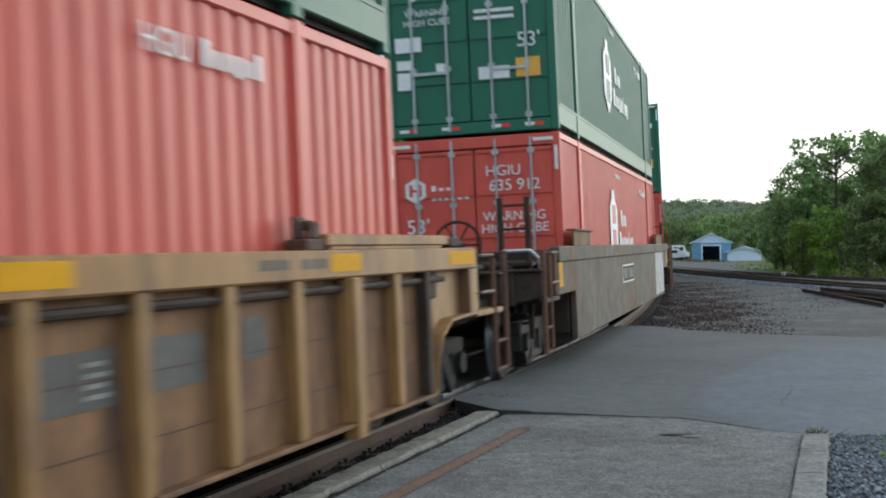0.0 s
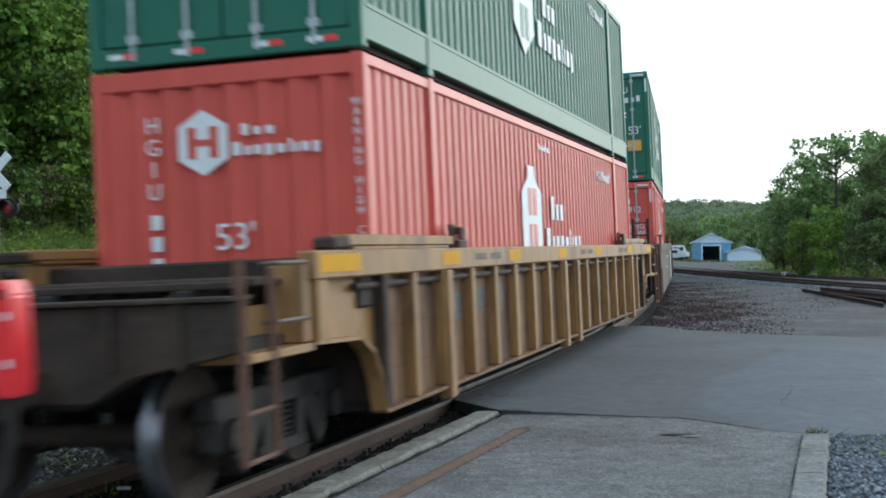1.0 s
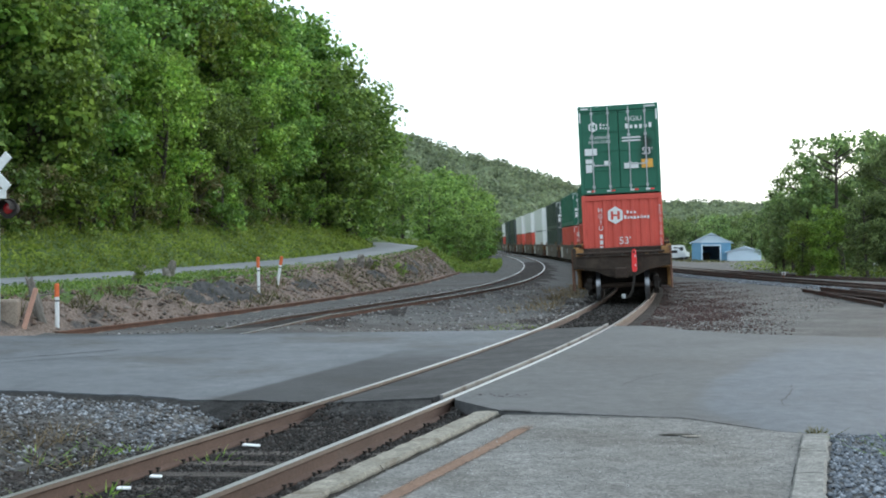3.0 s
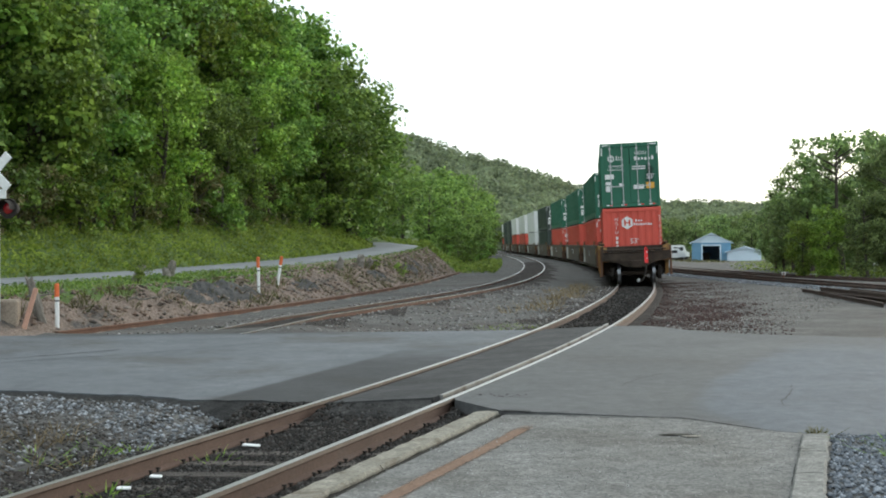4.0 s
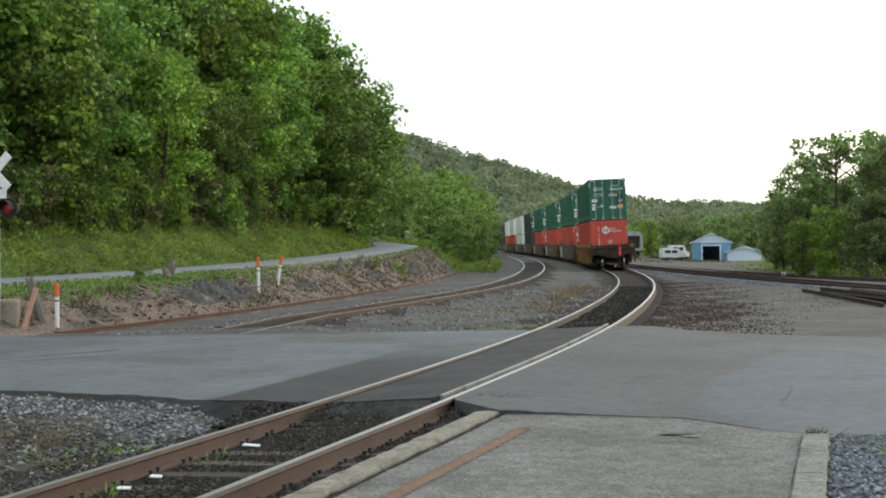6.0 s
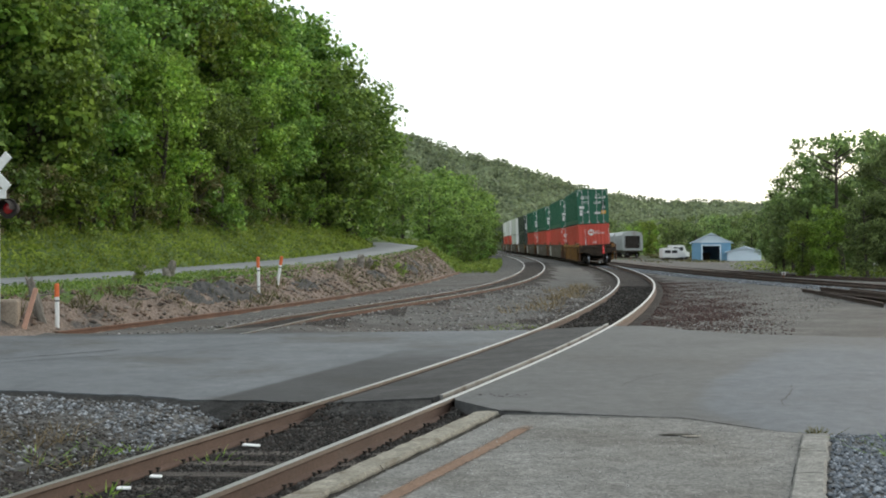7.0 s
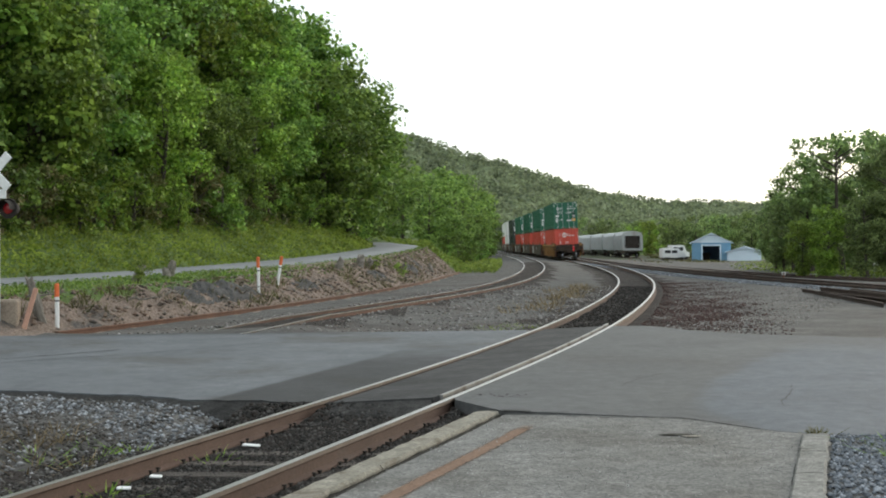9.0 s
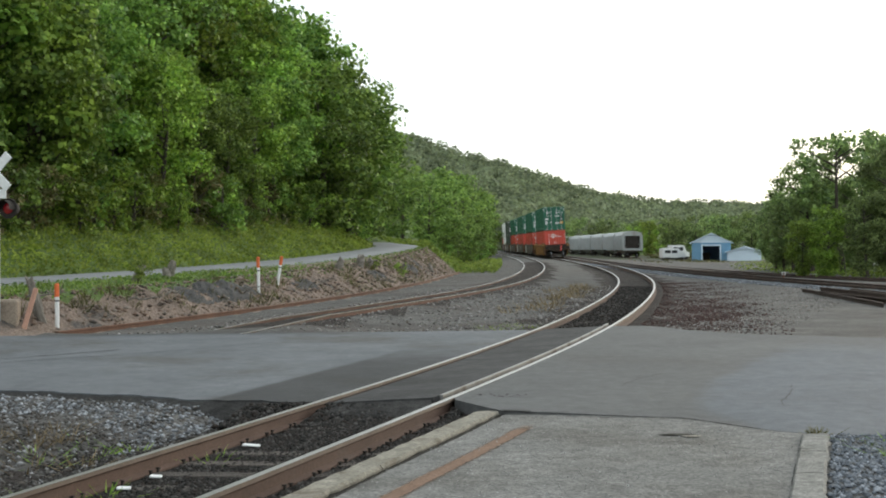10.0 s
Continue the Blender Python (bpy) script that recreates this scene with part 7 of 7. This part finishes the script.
# ---- loose rails by the yard ----
def loose_rail(a, b, z):
    ln = Vector(b) - Vector(a)
    bm = bmesh.new()
    L2 = ln.length
    prof = [(-0.036, 0.17), (0.036, 0.17), (0.036, 0.13), (0.01, 0.12), (0.01, 0.03), (0.07, 0.012), (0.07, 0), (-0.07, 0), (-0.07, 0.012), (-0.01, 0.03), (-0.01, 0.12), (-0.036, 0.13)]
    r0 = [bm.verts.new((x, 0, q)) for x, q in prof]
    r1 = [bm.verts.new((x, L2, q)) for x, q in prof]
    for i in range(12):
        bm.faces.new((r0[i], r0[(i + 1) % 12], r1[(i + 1) % 12], r1[i]))
    bm.faces.new(r0[::-1])
    bm.faces.new(r1)
    ob = part("loose_rail", bm, M_YARD_RAIL)
    ob.matrix_basis = pose(a[0], a[1], z, 0, 0, -math.degrees(math.atan2(ln.x, ln.y)))
    tagged(ob, "rusty spare rail lying on the gravel", "rail", "spare rails")


for a, b, z in (((13.9, 48.9), (12.9, 37.0), -0.23), ((14.4, 48.0), (13.6, 36.2), -0.23), ((13.6, 45.5), (13.9, 35.0), -0.06), ((15.0, 46.0), (14.6, 36.0), -0.23), ((14.2, 44.0), (14.35, 34.0), -0.06)):
    loose_rail((*a, 0), (*b, 0), z)

sw = thing("switch_stand", "small rusty switch stand with a pale target", "switch stand", m=pose(17.77, 65.9, -0.3))
bm = bmesh.new()
rod(bm, (0, 0, 0), (0, 0, 0.42), 0.05)
box(bm, -0.2, 0.2, -0.15, 0.15, -0.05, 0.08)
part("stand", bm, M_RAIL_OLD, sw)
boxes("target", [(-0.1, 0.1, -0.02, 0.02, 0.3, 0.48)], M_STEEL, sw, "pale target plate", bevel=0.01)


# ---- blue shed ----
def gable(name, label, x, y, z, w, depth, eave, apex, turn, door, wall_m, roof_m):
    s = thing(name, label, "shed", m=pose(x, y, z, 0, 0, turn))
    h = w / 2
    t = 0.12
    d0, d1, dh = door
    boxes("front_wall", [(-h, d0, 0, t, 0, eave), (d1, h, 0, t, 0, eave), (d0, d1, 0, t, dh, eave)] if dh else [(-h, h, 0, t, 0, eave)], wall_m, s)
    for nm, yy in (("front_gable", 0.0), ("back_gable", depth - t)):
        bm = bmesh.new()
        vs_ = [bm.verts.new(v) for v in ((-h, yy, eave), (h, yy, eave), (0, yy, apex), (-h, yy + t, eave), (h, yy + t, eave), (0, yy + t, apex))]
        bm.faces.new(vs_[:3])
        bm.faces.new(vs_[:2:-1])
        for i, j in ((0, 1), (1, 2), (2, 0)):
            bm.faces.new((vs_[i], vs_[j], vs_[j + 3], vs_[i + 3]))
        part(nm, bm, roof_m if nm == "front_gable" else wall_m, s)
    boxes("back_wall", [(-h, h, depth - t, depth, 0, eave)], wall_m, s)
    for sx in (-1, 1):
        a, b = sorted((sx * h, sx * (h - t)))
        boxes("side_wall", [(a, b, t, depth - t, 0, eave)], wall_m, s)
        bm = bmesh.new()
        o = 0.3
        k = (apex - eave) / h
        prof = [(0, apex + 0.02), (sx * (h + o), eave - k * o + 0.02), (sx * (h + o), eave - k * o + 0.12), (0, apex + 0.14)]
        f0 = [bm.verts.new((p, -0.3, q)) for p, q in prof]
        f1 = [bm.verts.new((p, depth + 0.3, q)) for p, q in prof]
        bm.faces.new(f0)
        bm.faces.new(f1[::-1])
        for i in range(4):
            bm.faces.new((f0[i], f0[(i + 1) % 4], f1[(i + 1) % 4], f1[i]))
        bmesh.ops.recalc_face_normals(bm, faces=bm.faces)
        part("roof_slope", bm, roof_m, s, "pale blue metal roof")
    if dh:
        boxes("door_trim", [(d0 - 0.16, d0, -0.03, 0.0, 0, dh + 0.16), (d1, d1 + 0.16, -0.03, 0.0, 0, dh + 0.16), (d0, d1, -0.03, 0.0, dh, dh + 0.16)], roof_m, s, "pale door trim")
        boxes("floor_slab", [(-h + t, h - t, t, depth - t, 0, 0.04)], M_GRIME, s)
    for k in range(int(w / 0.6)):
        xx = -h + 0.3 + k * 0.6
        if not dh or not (d0 - 0.2 < xx < d1 + 0.2):
            boxes("siding_batten", [(xx - 0.03, xx + 0.03, -0.02, 0, 0.05, eave)], wall_m, s)
    return s


ZS = float(ground_z(33.6, 158))
gable("blue_shed", "blue shed with a pale gabled roof and open door", 33.55, 158, ZS, 4.75, 8, 2.25, 3.35, -12, (-1.05, 1.05, 1.85), M_BLUE, M_BLUE_ROOF)
gable("blue_lean_shed", "low pale blue shed built beside the larger one", 37.2, 156.0, ZS, 4.1, 6, 1.05, 1.65, -14, (0, 0, 0), M_BLUE_ROOF, M_BLUE_ROOF)
bm = bmesh.new()
box(bm, -0.7, 0.7, -0.4, 0.4, 0, 0.9, None, 0.1)
ob = part("stored_machine", bm, M_GRIME)
ob.matrix_basis = pose(33.5, 162, ZS + 0.04)
tagged(ob, "dark machine stored inside the open shed", "machine")


def parked_van(x, y, turn, L2, w, h, label):
    v = thing("parked_van", label, "van", "parked vehicles", m=pose(x, y, float(ground_z(x, y)), 0, 0, turn))
    bm = bmesh.new()
    prof = [(-L2 / 2, 0.35), (L2 / 2, 0.35), (L2 / 2, 0.95), (L2 * 0.33, 1.1), (L2 * 0.2, h), (-L2 / 2, h)]
    a = [bm.verts.new((p, -w / 2, q)) for p, q in prof]
    b = [bm.verts.new((p, w / 2, q)) for p, q in prof]
    bm.faces.new(a)
    bm.faces.new(b[::-1])
    for i in range(6):
        bm.faces.new((a[i], a[(i + 1) % 6], b[(i + 1) % 6], b[i]))
    bmesh.ops.recalc_face_normals(bm, faces=bm.faces)
    bmesh.ops.bevel(bm, geom=list(bm.edges), offset=0.06, segments=2, affect="EDGES")
    part("body", bm, M_WHITE_BOX, v, "white van body")
    for x0, x1 in ((-L2 * 0.4, -L2 * 0.15), (-L2 * 0.1, L2 * 0.14)):
        boxes("window", [(x0, x1, -w / 2 - 0.006, -w / 2 + 0.02, h * 0.62, h * 0.85)], M_BLACK, v, "dark window")
    for xx in (-L2 * 0.3, L2 * 0.3):
        for yy in (-w / 2 + 0.12, w / 2 - 0.12):
            bm = bmesh.new()
            rod(bm, (xx, yy - 0.11, 0.34), (xx, yy + 0.11, 0.34), 0.34, seg=16)
            part("wheel", bm, M_GRIME, v)


parked_van(29.6, 163, 4, 3.0, 1.9, 1.55, "white van parked near the shed")
parked_van(33.0, 177, 8, 2.6, 1.9, 2.0, "tall white camper van parked behind another")
parked_van(34.0, 186, -10, 3.6, 1.9, 1.6, "white car-like van parked far off")


# ---- stored hopper cars ----
def hopper_car(s_mid, first):
    ax, ay = SPUR.at(s_mid - 5)
    bx, by = SPUR.at(s_mid + 5)
    c = thing("hopper_car", "grey covered hopper car parked on the storage track", "railcar", "stored hopper cars", m=pose((ax + bx) / 2, (ay + by) / 2, SPUR.z - SPUR.fall * ((ay + by) / 2 - 60), 0, 0, -math.degrees(math.atan2(bx - ax, by - ay))))
    hl = 7.4
    bm = bmesh.new()
    prof = [(-1.55, 1.2), (-1.6, 3.6), (-1.3, 4.05), (-0.5, 4.25), (0.5, 4.25), (1.3, 4.05), (1.6, 3.6), (1.55, 1.2)]
    ends = []
    for yy, inset in ((-hl, 1.0), (-hl + 0.1, 1.0), (hl - 0.1, 1.0), (hl, 1.0)):
        ends.append([bm.verts.new((p * inset, yy, q)) for p, q in prof])
    for p, q in zip(ends, ends[1:]):
        for i in range(8):
            bm.faces.new((p[i], p[(i + 1) % 8], q[(i + 1) % 8], q[i]))
    bm.faces.new(ends[0][::-1])
    bm.faces.new(ends[-1])
    bmesh.ops.recalc_face_normals(bm, faces=bm.faces)
    part("body", bm, M_HOPPER, c)
    for i in range(9):
        y = -hl + 0.2 + i * (2 * hl - 0.4) / 8
        for sx in (-1, 1):
            a, b = sorted((sx * 1.58, sx * 1.68))
            boxes("rib", [(a, b, y - 0.05, y + 0.05, 1.2, 3.6)], M_HOPPER, c)
    for sy in (-1, 1):
        boxes("end_platform", [(-1.5, 1.5, *sorted((sy * hl, sy * (hl + 0.9))), 1.0, 1.12)], M_TRUCK, c)
        # the end is flat; a dark sheet paints the shade of its recess
        boxes("end_slope", [(-1.25, 1.25, *sorted((sy * (hl + 0.004), sy * (hl + 0.03))), 1.5, 3.5)], M_GRIME, c, "flat dark sheet for the shade in the end recess")
        for sx in (-1, 1):
            bm = bmesh.new()
            for xx in (1.15, 1.5):
                rod(bm, (sx * xx, sy * (hl + 0.1), 0.6), (sx * xx, sy * (hl + 0.1), 4.1), 0.03, seg=5)
            for k in range(8):
                rod(bm, (sx * 1.15, sy * (hl + 0.1), 0.7 + k * 0.45), (sx * 1.5, sy * (hl + 0.1), 0.7 + k * 0.45), 0.02, seg=5)
            part("ladder", bm, M_STEEL, c)
        share("truck_frame", TRUCK_ME, c, pose(0, sy * 6.0, 0))
        for ax_ in (-AXLE, AXLE):
            share("wheelset", WHEEL_ME, c, pose(0, sy * 6.0 + ax_, 0.457))
    for k in (-4, 0, 4):
        bm = bmesh.new()
        t0 = [bm.verts.new((a * 1.4, k + b * 1.7, 1.2)) for a, b in ((-1, -1), (1, -1), (1, 1), (-1, 1))]
        t1 = [bm.verts.new((a * 0.4, k + b * 0.4, 0.45)) for a, b in ((-1, -1), (1, -1), (1, 1), (-1, 1))]
        for i in range(4):
            bm.faces.new((t0[i], t0[(i + 1) % 4], t1[(i + 1) % 4], t1[i]))
        bm.faces.new(t1)
        part("hopper_chute", bm, M_HOPPER, c)


s_first = SPUR.s_of(200.0)
for i in range(6):
    hopper_car(s_first + 8.3 + i * 17.0, i == 0)


motions()
